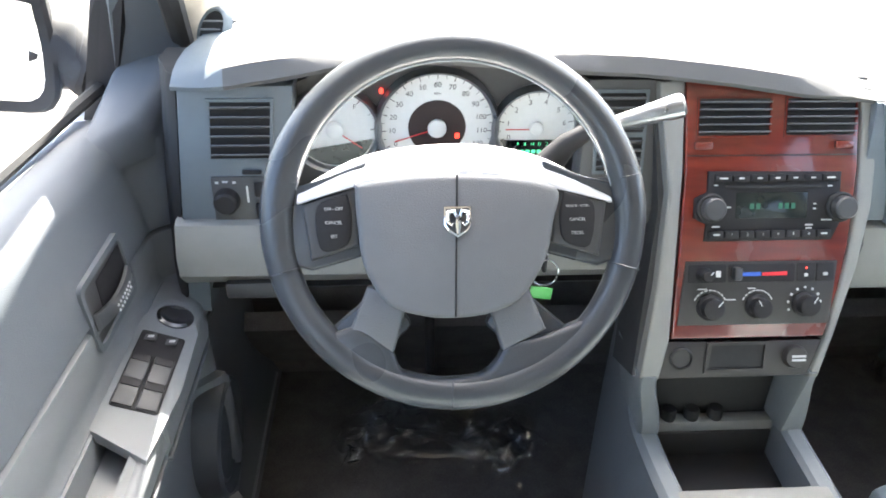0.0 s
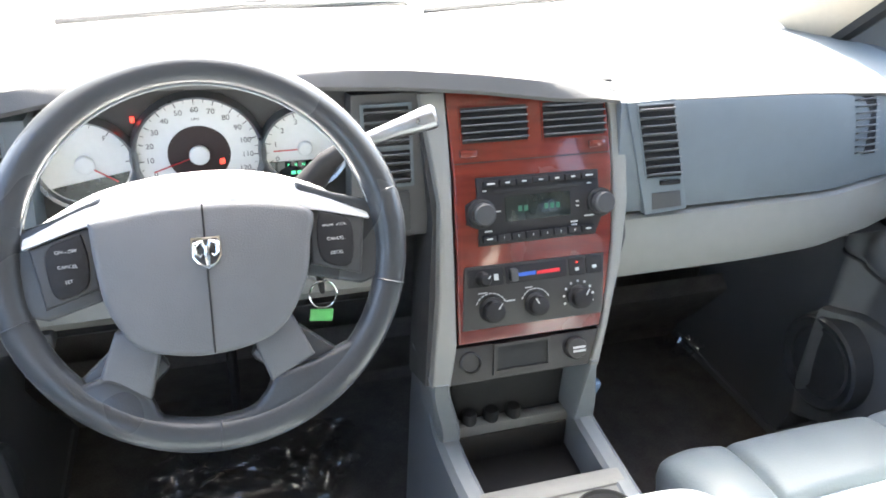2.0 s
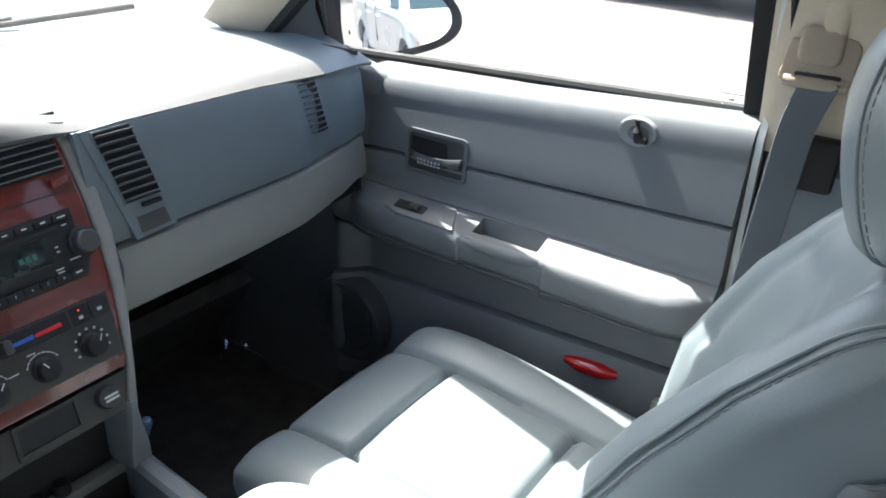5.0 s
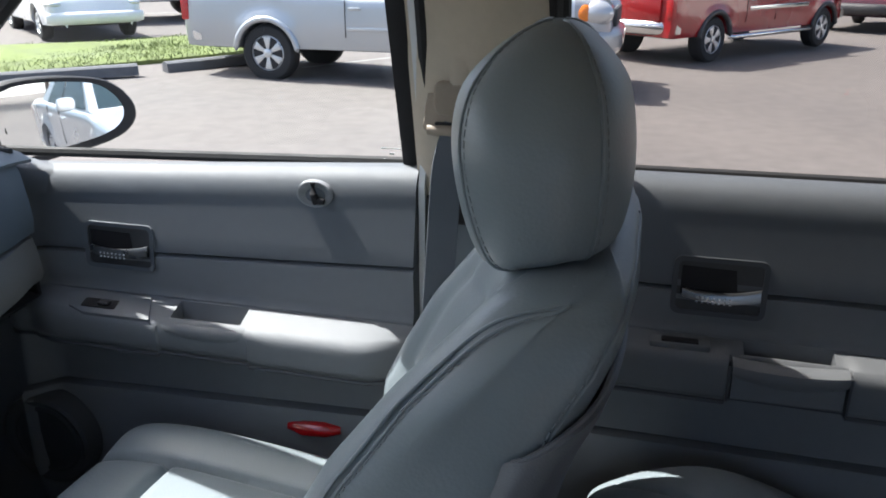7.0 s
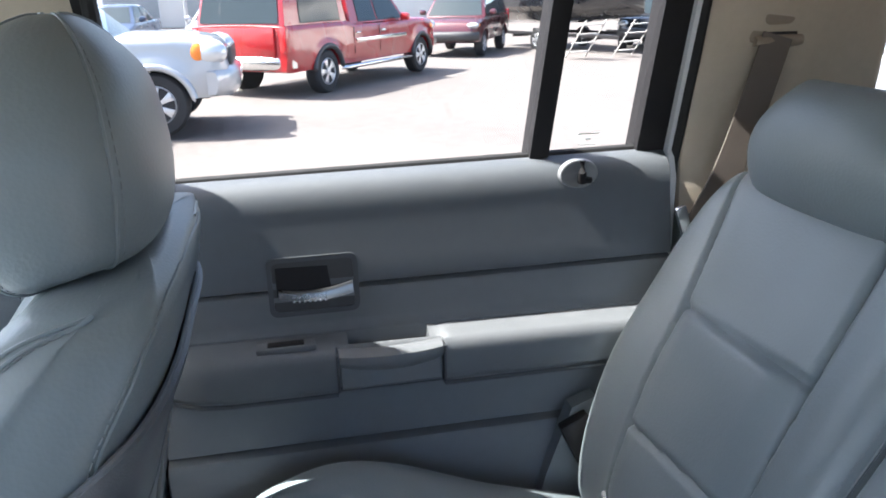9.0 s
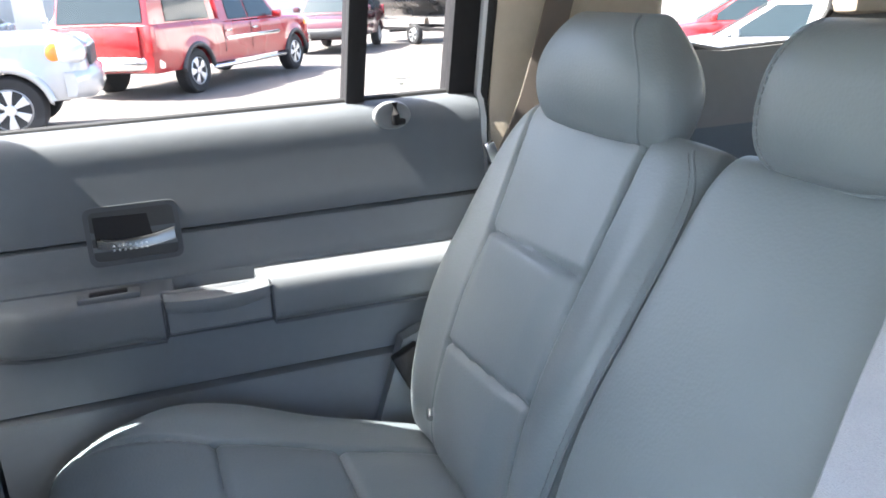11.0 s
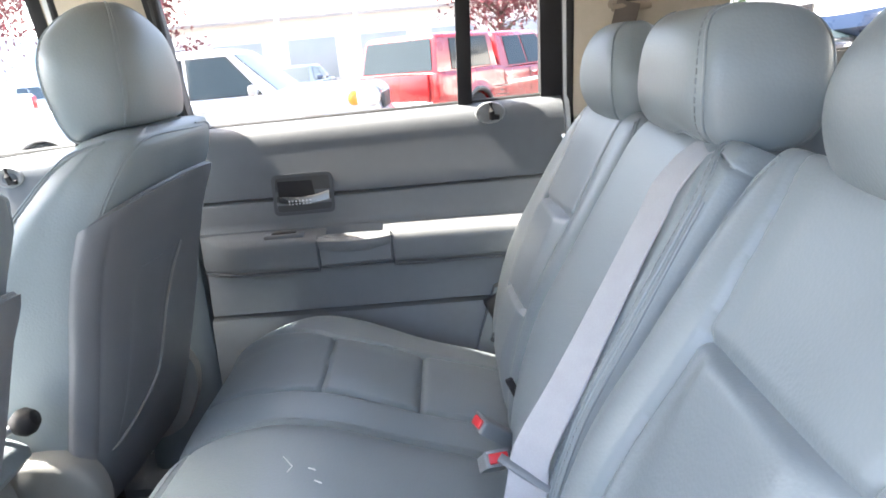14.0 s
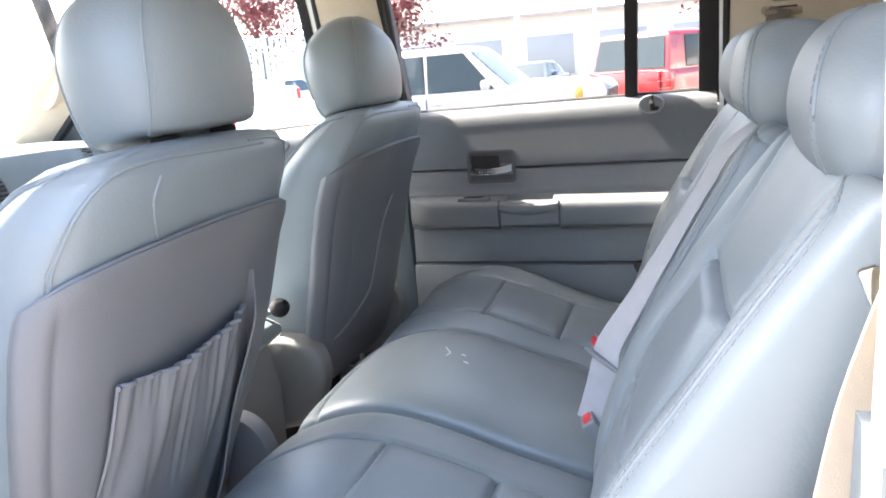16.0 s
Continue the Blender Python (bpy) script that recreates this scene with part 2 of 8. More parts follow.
def tube(bm, pts, r, n=10, closed=False, flat=1.0, up=(0, 0, 1)):
    """A round rod along points; r may change along it; flat squeezes it along 'up'."""
    pts = [Vector(p) for p in pts]
    k = len(pts)
    rs = r if isinstance(r, (list, tuple)) else [r] * k
    rings = []
    b = bmesh.new()
    for i, p in enumerate(pts):
        t = (pts[(i + 1) % k] - pts[i - 1]) if closed or 0 < i < k - 1 else (pts[1] - pts[0] if i == 0 else pts[-1] - pts[-2])
        t.normalize()
        u = Vector(up) - t * t.dot(Vector(up))
        if u.length < 1e-3:
            u = Vector((1, 0, 0)) - t * t.x
        u.normalize()
        v = t.cross(u)
        rings.append([b.verts.new(p + rs[i] * (math.cos(a) * v + flat * math.sin(a) * u)) for a in (2 * math.pi * j / n for j in range(n))])
    for i in range(k if closed else k - 1):
        a, c = rings[i], rings[(i + 1) % k]
        for j in range(n):
            b.faces.new((a[j], a[(j + 1) % n], c[(j + 1) % n], c[j]))
    if not closed:
        b.faces.new(rings[0][::-1])
        b.faces.new(rings[-1])
    return join(bm, b)


def lathe(bm, prof, frame_m, n=24, arc=None):
    """Rings of (radius, height along -y of frame_m)."""
    b = bmesh.new()
    rings = []
    for r, h in prof:
        rings.append([b.verts.new((r * math.cos(2 * math.pi * j / n), -h, r * math.sin(2 * math.pi * j / n))) for j in range(n)])
    for a, c in zip(rings, rings[1:]):
        for j in range(n):
            b.faces.new((a[j], a[(j + 1) % n], c[(j + 1) % n], c[j]))
    b.faces.new(rings[0][::-1])
    b.faces.new(rings[-1])
    b.transform(frame_m)
    return join(bm, b)


def loft(bm, secs, closed=True, caps=True):
    b = bmesh.new()
    rows = [[b.verts.new(p) for p in s] for s in secs]
    n = len(rows[0])
    for a, c in zip(rows, rows[1:]):
        for j in range(n if closed else n - 1):
            b.faces.new((a[j], a[(j + 1) % n], c[(j + 1) % n], c[j]))
    if caps and closed:
        b.faces.new(rows[0][::-1])
        b.faces.new(rows[-1])
    return join(bm, b)


def arc_pts(cx, cz, r, a0, a1, n):
    return [(cx + r * math.cos(radians(a0 + (a1 - a0) * i / (n - 1))), cz + r * math.sin(radians(a0 + (a1 - a0) * i / (n - 1)))) for i in range(n)]


def rrect(x0, x1, z0, z1, r, n=5):
    return arc_pts(x1 - r, z1 - r, r, 0, 90, n) + arc_pts(x0 + r, z1 - r, r, 90, 180, n) + arc_pts(x0 + r, z0 + r, r, 180, 270, n) + arc_pts(x1 - r, z0 + r, r, 270, 360, n)


def text(s, size, frame_m, x, z, d, material, parent, name="print", rot=0.0):
    """Writing in the built-in font, flat on the local x, z plane of frame_m, its middle at x, z."""
    cu = bpy.data.curves.new(name, "FONT")
    cu.body, cu.size, cu.align_x, cu.align_y = s, size, "CENTER", "CENTER"
    tmp = bpy.data.objects.new(name, cu)
    me = bpy.data.meshes.new_from_object(tmp)
    bpy.data.objects.remove(tmp)
    bpy.data.curves.remove(cu)
    b = bmesh.new()
    b.from_mesh(me)
    bpy.data.meshes.remove(me)
    b.transform(frame_m @ Matrix.Translation((x, -d, z)) @ Matrix.Rotation(radians(90), 4, "X") @ Matrix.Rotation(radians(rot), 4, "Z"))
    return part(name, b, material, parent)


def seg_dist(px, py, line):
    best = 1e9
    for (ax, ay), (bx, by) in zip(line, line[1:]):
        dx, dy = bx - ax, by - ay
        t = max(0, min(1, ((px - ax) * dx + (py - ay) * dy) / (dx * dx + dy * dy + 1e-12)))
        best = min(best, math.hypot(px - ax - t * dx, py - ay - t * dy))
    return best


def smooth(a, b, x):
    t = max(0.0, min(1.0, (x - a) / (b - a))) if a != b else float(x > a)
    return t * t * (3 - 2 * t)


def curve_at(pts, s):
    """A place on a polyline of (s, value...) rows, eased between them."""
    if s <= pts[0][0]:
        return pts[0][1:]
    for p, q in zip(pts, pts[1:]):
        if s <= q[0]:
            t = (s - p[0]) / (q[0] - p[0])
            return tuple(a + (b - a) * t for a, b in zip(p[1:], q[1:]))
    return pts[-1][1:]


def spline(pts, n):
    """n places along a smooth curve through points of any size."""
    P = [np.array(p, float) for p in pts]
    P = [2 * P[0] - P[1]] + P + [2 * P[-1] - P[-2]]
    out = []
    k = len(P) - 3
    for i in range(n):
        u = i / (n - 1) * k
        j = min(int(u), k - 1)
        t = u - j
        a, b, c, d = P[j:j + 4]
        out.append(0.5 * (2 * b + (c - a) * t + (2 * a - 5 * b + 4 * c - d) * t * t + (3 * b - a - 3 * c + d) * t ** 3))
    return out


def pad(xc, spine, half, front, back, seams=(), nu=60, nv=70, pu=5.0, pv=5.0, puff=None, depth=0.006, width=0.006, tilt=0.0):
    """An upholstered body. spine: (y, z) points up its middle; half(v): half its width; front, back: thickness to either
    side of the spine; seams: polylines in (x from the middle, v) that are drawn in; puff(x, v): extra thickness in front."""
    S = spline(spine, nv)
    L = sum(np.linalg.norm(b - a) for a, b in zip(S, S[1:]))
    T = np.gradient(np.array(S), axis=0)
    b = bmesh.new()
    sides = []
    us = [math.sin(math.pi / 2 * (2 * i / (nu - 1) - 1)) * 0.35 + 0.65 * (2 * i / (nu - 1) - 1) for i in range(nu)]
    vs = [0.5 + 0.5 * (math.sin(math.pi / 2 * (2 * j / (nv - 1) - 1)) * 0.35 + 0.65 * (2 * j / (nv - 1) - 1)) for j in range(nv)]
    met = [[(x, v * L) for x, v in line] for line in seams]
    for face in (1, -1):
        rows = []
        for j, v in enumerate(vs):
            k = v * (nv - 1)
            j0 = min(int(k), nv - 2)
            f = k - j0
            p = S[j0] * (1 - f) + S[j0 + 1] * f
            t = T[j0] * (1 - f) + T[j0 + 1] * f
            t = t / np.linalg.norm(t)
            n = np.array([t[1], -t[0]])       # towards larger y for an upward spine
            hv = half(v)
            ev = max(0.0, 1 - abs(2 * v - 1) ** pv) ** (1 / pv)
            row = []
            for i, u in enumerate(us):
                eu = max(0.0, 1 - abs(u) ** pu) ** (1 / pu)
                e = eu * ev
                x = u * hv * (0.86 + 0.14 * ev ** 0.6)
                if face == 1:
                    w = front * e
                    if puff is not None:
                        w += puff(x, v) * e
                    for line in met:
                        d = seg_dist(x, v * L, line)
                        if d < 4 * width:
                            w -= depth * math.exp(-(d / width) ** 2) * e
                else:
                    w = -back * e
                q = p + n * w
                row.append(b.verts.new((xc + x, q[0], q[1])))
            rows.append(row)
        sides.append(rows)
        for r0, r1 in zip(rows, rows[1:]):
            for i in range(nu - 1):
                fs = (r0[i], r0[i + 1], r1[i + 1], r1[i])
                b.faces.new(fs if face == 1 else fs[::-1])
    bmesh.ops.remove_doubles(b, verts=b.verts, dist=0.0004)
    return b


def on_stack(o, lean):
    """A plane's frame: x right, z up along a plane that leans 'lean' degrees away at its top, -y out of it."""
    return Matrix.Translation(o) @ Matrix.Rotation(radians(-lean), 4, "X")


# ---------------------------------------------------------------- the car's shell
MID = -0.03                       # the car's middle line


def mx(x, side):
    """A place across the car, mirrored over its middle for the left side."""
    return x if side > 0 else 2 * MID - x


def glass_x(z):
    return 0.80 - 0.27 * max(0.0, z - 1.27)


def sill(y):
    return curve_at([(-1.46, 1.299), (-0.68, 1.294), (-0.43, 1.284), (0.29, 1.242), (0.6, 1.235)], y)[0]


def slab(name, pts, z0, z1, material, label, category, bev=0.0):
    b = BM()
    lo = [b.verts.new((x, y, z0)) for x, y in pts]
    hi = [b.verts.new((x, y, z1)) for x, y in pts]
    b.faces.new(lo[::-1])
    b.faces.new(hi)
    for i in range(len(pts)):
        j = (i + 1) % len(pts)
        b.faces.new((lo[i], lo[j], hi[j], hi[i]))
    return solo(name, b, material, label, category, kind="structure")


slab("floor", [(-0.84, -3.0), (0.78, -3.0), (0.78, 0.80), (-0.84, 0.80)], 0.44, 0.50, M_CARPET, "dark charcoal carpet over the car's floor", "floor")
b = BM()
box(b, (MID, 0.75, 0.88), (1.56, 0.05, 0.78), 0.0)
box(b, (MID, 0.70, 0.60), (1.56, 0.04, 0.26), 0.0, m=Matrix.Rotation(radians(35), 3, "X"))
solo("wall_front", b, M_CARPET, "dark carpeted bulkhead ahead of the footwells", "bulkhead", kind="structure")
# roof with its header at the top of the windscreen
roof = []
for y, z in ((-0.04, 1.725), (-0.10, 1.75), (-0.6, 1.775), (-1.6, 1.775), (-2.6, 1.74), (-3.0, 1.69)):
    ring = [(MID + x, y, z - dz) for x, dz in ((-0.70, 0.06), (-0.62, 0.02), (-0.4, 0.0), (0.4, 0.0), (0.62, 0.02), (0.70, 0.06))]
    roof.append(ring + [(x, yy, zz + 0.05) for x, yy, zz in ring[::-1]])
b = BM()
loft(b, roof)
solo("ceiling", b, M_LINER, "beige woven headliner", "headliner", kind="structure")
b = BM()
box(b, (MID, -3.0, 0.95), (1.5, 0.06, 0.80), 0.02)
solo("wall_rear", b, M_MID, "grey lower tailgate trim", "tailgate", kind="structure")
# windscreen, tailgate window
b = BM()
loft(b, [[(MID + x, y - 0.04 * (1 - (x / 0.75) ** 2) * 0, z) for y, z in ((0.80 - 0.10 * (x / 0.75) ** 2, 1.285), (0.38 - 0.06 * (x / 0.75) ** 2, 1.51), (-0.03 - 0.02 * (x / 0.75) ** 2, 1.735))] for x in (-0.74, -0.4, 0, 0.4, 0.74)], closed=False)
ws = solo("window_1", b, M_PANE, "clear raked windscreen", "windscreen", kind="structure")
ws.visible_shadow = False
# cowl and bonnet beyond the glass
b = BM()
loft(b, [[(MID + x, y, z - 0.03 * (x / 0.75) ** 2) for y, z in ((0.78, 1.20), (0.80, 1.275), (0.90, 1.282), (0.98, 1.275), (0.98, 1.2))] for x in (-0.76, -0.4, 0, 0.4, 0.76)], closed=True)
solo("cowl", b, M_DARK, "dark plastic cowl below the windscreen", "cowl", kind="structure")
b = BM()
loft(b, [[(MID + x, y, z - 0.05 * (x / 0.8) ** 2 + 0.018 * math.exp(-((abs(x) - 0.42) / 0.1) ** 2)) for y, z in ((0.985, 1.20), (0.985, 1.272), (1.3, 1.255), (1.7, 1.205), (1.95, 1.12), (2.0, 0.9))] for x in (-0.86, -0.6, -0.42, -0.2, 0, 0.2, 0.42, 0.6, 0.86)], closed=False)
solo("bonnet", b, M_BODY, "pale painted bonnet ahead of the windscreen", "bonnet", kind="structure")
for x0, x1 in ((-0.62, -0.02), (0.02, 0.60)):
    w = thing("windscreen_wiper", "black wiper lying along the windscreen's base", "wiper", (x0, 0.82, 1.29))
    b = BM()
    tube(b, [(x0, 0.80, 1.297), ((x0 + x1) / 2, 0.775, 1.318), (x1, 0.77, 1.318)], 0.006, 8)
    part("blade", b, M_RUBBER, w)
    b = BM()
    tube(b, [(x0 + 0.02, 0.85, 1.290), (x0 + 0.2, 0.80, 1.312), ((x0 + x1) / 2 + 0.05, 0.785, 1.326)], 0.008, 8, flat=0.6)
    part("arm", b, M_BLACK, w)


def pillar(name, side, secs, material, label):
    """A pillar's trim from stations of (z, x of its inner face, y ahead, y behind, depth)."""
    rows = []
    for z, x, ya, yb, d in secs:
        pts = [(x + d, ya), (x + 0.012, ya), (x, ya - 0.02), (x - 0.004, (ya + yb) / 2), (x, yb + 0.02), (x + 0.012, yb), (x + d, yb)]
        rows.append([(mx(px, side), py, z) for px, py in pts])
    b = BM()
    loft(b, rows)
    return solo(name, b, material, label, "pillar trim", kind="structure")


for side in (1, -1):
    s = "right" if side > 0 else "left"
    # front roof pillar: from the dash corner up along the windscreen
    rows = []
    for k in range(9):
        t = k / 8
        y, z, x = 0.56 - 0.60 * t, 1.285 + 0.44 * t, 0.735 - 0.115 * t
        c = [(x - 0.020, y - 0.020, z - 0.020), (x - 0.042, y - 0.034, z - 0.022), (x - 0.058, y - 0.022, z - 0.010), (x - 0.078, y + 0.012, z + 0.010), (x - 0.096, y + 0.045, z + 0.026), (x - 0.075, y + 0.070, z + 0.036), (x + 0.01, y + 0.075, z + 0.030), (x + 0.03, y + 0.03, z)]
        rows.append([(mx(px, side), py, pz) for px, py, pz in c])
    b = BM()
    loft(b, rows)
    b2 = BM()
    tube(b2, [(mx(0.735 - 0.115 * t - 0.026, side), 0.56 - 0.60 * t - 0.034, 1.285 + 0.44 * t - 0.026) for t in (k / 8 for k in range(9))], 0.016, 8)
    solo("door_seal", b2, M_RUBBER, "black rubber door seal", "seal", kind="structure")
    a = solo("pillar_front_" + s, b, M_BEIGE, "beige front roof pillar trim beside the windscreen", "pillar trim", kind="structure")
    # grab recess on the pillar
    b = BM()
    fm = Matrix.Translation((mx(0.625, side), 0.385, 1.435)) @ Matrix.Rotation(radians(75 if side > 0 else -75), 4, "Z") @ Matrix.Rotation(radians(36 * side), 4, "Y")
    lathe(b, [(0.0, 0.012), (0.03, 0.014), (0.036, 0.010), (0.036, -0.01)], fm @ Matrix.Diagonal((1.7, 1, 0.8, 1)), 24)
    part("grab_recess", b, M_BEIGE, a)
    pillar("pillar_foot_" + s, side, [(0.50, 0.735, -0.452, -0.64, 0.07), (1.0, 0.735, -0.452, -0.635, 0.07), (1.232, 0.742, -0.452, -0.64, 0.07), (1.240, 0.752, -0.452, -0.635, 0.06)], M_SLATE, "slate lower trim of the middle pillar")
    pillar("pillar_middle_" + s, side, [(1.241, 0.762, -0.43, -0.645, 0.06), (1.5, 0.715, -0.425, -0.64, 0.06), (1.74, 0.655, -0.42, -0.63, 0.06)], M_BEIGE, "beige middle pillar trim between the doors")
    pillar("pillar_rear_" + s, side, [(1.17, 0.735, -1.475, -1.86, 0.06), (1.28, 0.745, -1.475, -1.83, 0.06), (1.34, 0.735, -1.477, -1.80, 0.06), (1.5, 0.705, -1.48, -1.79, 0.06), (1.74, 0.645, -1.48, -1.78, 0.06)], M_BEIGE, "beige rear pillar trim behind the door")
    if side < 0:
        pillar("pillar_foot_rear_left", side, [(0.50, 0.72, -1.470, -1.86, 0.15), (0.9, 0.725, -1.472, -1.86, 0.15), (1.168, 0.735, -1.475, -1.86, 0.13)], M_BEIGE, "beige lower trim of the rear pillar at the open doorway")
    # lower quarter trim beside the luggage space
    b = BM()
    loft(b, [[(mx(x, side), y, z) for x, z in ((0.80, 0.5), (0.66, 0.5), (0.66, 0.86), (0.70, 0.90), (0.725, 1.12), (0.735, 1.20), (0.80, 1.20))] for y in (-1.47, -1.7, -2.1, -2.6, -2.97)])
    q = solo("quarter_trim_" + s, b, M_SLATE, "slate grey moulded quarter trim beside the luggage space", "quarter trim", kind="structure")
    for k in range(7):
        b = BM()
        box(b, (mx(0.722, side), -2.32 - 0.016 * k, 1.06), (0.01, 0.007, 0.07), 0.002)
        part("slot", b, M_BLACK, q)
    b = BM()
    loft(b, [[(mx(x, side), y, z) for x, z in ((0.80, 1.20), (0.735, 1.20), (0.742, 1.26), (0.752, zt), (0.80, zt))] for y, zt in ((-1.80, 1.375), (-1.86, 1.345), (-1.95, 1.337), (-2.15, 1.342), (-2.19, 1.36), (-2.22, 1.45), (-2.9, 1.45))])
    solo("quarter_ledge_" + s, b, M_LIGHT, "grey ledge below the quarter window", "ledge", kind="structure")
    b = BM()
    box(b, (mx(0.73, side), -2.56, 1.58), (0.08, 0.72, 0.38), 0.02)
    solo("pillar_tail_" + s, b, M_BEIGE, "beige tail pillar trim", "pillar trim", kind="structure")
    b = BM()
    fmq = Matrix.Identity(4)
    pts = [(mx(0.765, side), -1.80, 1.37), (mx(0.765, side), -1.95, 1.335), (mx(0.765, side), -2.17, 1.342), (mx(0.755, side), -2.205, 1.40), (mx(0.70, side), -2.20, 1.70), (mx(0.70, side), -1.78, 1.70)]
    vs = [b.verts.new(p) for p in pts]
    b.faces.new(vs)
    g = solo("window_quarter_" + s, b, M_TINT, "quarter window with a black rubber seal", "window", kind="structure")
    b = BM()
    tube(b, pts, 0.008, 8, closed=True)
    part("seal", b, M_RUBBER, g)
    # body side below the windows
    b = BM()
    secs = [(-2.98, 0.93), (-2.2, 0.955), (-1.82, 0.955)] if side < 0 else [(-2.98, 0.93), (-1.5, 0.955), (0.3, 0.95), (0.98, 0.93), (1.9, 0.86)]
    loft(b, [[(mx(x, side), y, z) for x, z in ((w - 0.10, 0.42), (w - 0.01, 0.45), (w, 0.8), (w - 0.02, 1.1), (w - 0.10, sill(y) - 0.035), (w - 0.115, sill(y) - 0.035), (w - 0.06, 1.05), (w - 0.06, 0.5))] for y, w in secs])
    if side < 0:
        loft(b, [[(mx(x, side), y, z) for x, z in ((w - 0.10, 0.42), (w - 0.01, 0.45), (w, 0.8), (w - 0.02, 1.1), (w - 0.10, sill(y) - 0.035), (w - 0.115, sill(y) - 0.035), (w - 0.06, 1.05), (w - 0.06, 0.5))] for y, w in ((-0.62, 0.955), (0.3, 0.95), (0.98, 0.93), (1.9, 0.86))])
    solo("body_side_" + s, b, M_BODY, "pale painted body side of the car", "body side", kind="structure")
    b = BM()
    loft(b, [[(mx(x, side), y, z) for x, z in ((0.66, 0.42), (0.66, 0.52), (0.80, 0.53), (0.84, 0.52), (0.84, 0.42))] for y in (-1.6, 0.7)])
    solo("door_sill_" + s, b, M_MID, "grey plastic door sill", "door sill", kind="structure")
b = BM()
loft(b, [[(MID + x, y, z) for y, z in ((-2.98, 1.33), (-2.95, 1.69))] for x in (-0.66, 0.66)], closed=False)
g = solo("window_tailgate", b, M_TINT, "tailgate window", "window", kind="structure")


# ---------------------------------------------------------------- doors
def door_frame(side, x, y, z):
    """A door's inner plane seen from the seats: local x to the viewer's right, z up, -y towards the viewer."""
    m = Matrix(((0, side, 0, mx(x, side)), (-side, 0, 0, y), (0, 0, 1, z), (0, 0, 0, 1)))
    return m


def door(name, side, y0, y1, zt, za, zb, zl, arm0, handle, knob, pull, label, rear=False, out=0.016, fall=0.016):
    """A door's inner side with its window. y0 ahead, y1 behind; zt, za, zb, zl: heights of the trim line, armrest top and
    underside, and lower seam, each as a line along y; out: how far the trim swells below the sill; fall: how far the armrest's top slopes."""
    d = thing(name, label, "car door", (mx(0.80, side), (y0 + y1) / 2, 0.56), kind="structure")
    ys = [y0 - 0.004 * k for k in range(18)] + [y0 - 0.072 + (y1 - y0 + 0.072) * k / 22 for k in range(1, 23)]
    cup = (pull[0] - 0.020, pull[1] + 0.020)
    ys = sorted(ys + [p + d for p in pull + cup for d in (-0.0015, 0.0015)], reverse=True)
    wrap = 0.0 if rear else 0.042
    f = lambda line, y: line[0] + (line[1] - line[0]) * (y - y0) / (y1 - y0)

    def strip(nm, prof, material, lab=""):
        b = BM()
        loft(b, [[(mx(px - (wrap * (1 - smooth(0, 0.060, y0 - y)) if px < 0.80 else 0), side), y, pz) for px, pz in prof(y)] for y in ys])
        return part(nm, b, material, d, lab)

    def ease(y):
        return min(1.0, smooth(0, 0.03, y0 - y) * 1.0) * smooth(0, 0.03, y - y1)

    strip("upper_panel", lambda y: [(0.81, sill(y) - 0.004), (0.785, sill(y) + 0.002), (0.768, sill(y) - 0.002), (0.756, sill(y) - 0.009), (0.749, sill(y) - 0.018), (0.7445, sill(y) - 0.028), (0.7425, sill(y) - 0.036), (0.742 - 0.05 * out, sill(y) - 0.044), (0.742 - 0.10 * out, sill(y) - 0.052), (0.742 - 0.16 * out, sill(y) - 0.062), (0.740 - 0.75 * out, f(zt, y) + 0.04), (0.739 - out, f(zt, y) + 0.004), (0.744 - out, f(zt, y) + 0.0015), (0.81, f(zt, y) + 0.0015)], M_DOOR)
    strip("middle_panel", lambda y: [(0.81, f(zt, y) - 0.0015), (0.746 - out, f(zt, y) - 0.0015), (0.739 - out, f(zt, y) - 0.005), (0.737 - out, f(zt, y) - 0.012), (0.739 - out, f(za, y) + 0.02), (0.737 - out, f(za, y) + 0.008), (0.732 - out, f(za, y) + 0.002), (0.732 - out, f(za, y) - 0.004), (0.81, f(za, y) - 0.004)], M_DOORMID)

    def arm(y):
        e = (arm0 - out) * smooth(0.0, 0.10, y0 - y) ** 0.5 * (1.0 if rear else smooth(-0.02, 0.07, y - y1) ** 0.5)
        t, u, w = f(za, y), f(zb, y), 0.735 - out
        g = 0.0
        if pull[1] < y < pull[0]:
            e *= 0.80 if rear else 0.95
            u += 0.004
        if cup[1] < y < cup[0]:
            g = 0.030
        return [(0.80, t - 0.002), (w + 0.002, t), (w - 0.10 * e, t - 0.10 * fall), (w - 0.16 * e, t - 0.16 * fall - g), (w - 0.66 * e, t - 0.66 * fall - g), (w - 0.74 * e, t - 0.74 * fall), (w - 0.8 * e, t - 0.82 * fall), (w + 0.001 - 0.96 * e, t - fall - 0.003), (w - e, t - fall - 0.011), (w - 0.002 - e, u + 0.009), (w + 0.002 - 0.97 * e, u), (w, u - 0.006), (0.80, u - 0.006)]
    strip("armrest", arm, M_DOORMID)
    strip("armrest_reveal", lambda y: [(arm(y)[9][0] + 0.004 + 0.0035 * math.cos(a), arm(y)[12][1] - 0.0015 + 0.0035 * math.sin(a)) for a in (math.pi / 4 * k for k in range(8))], M_BEZEL)
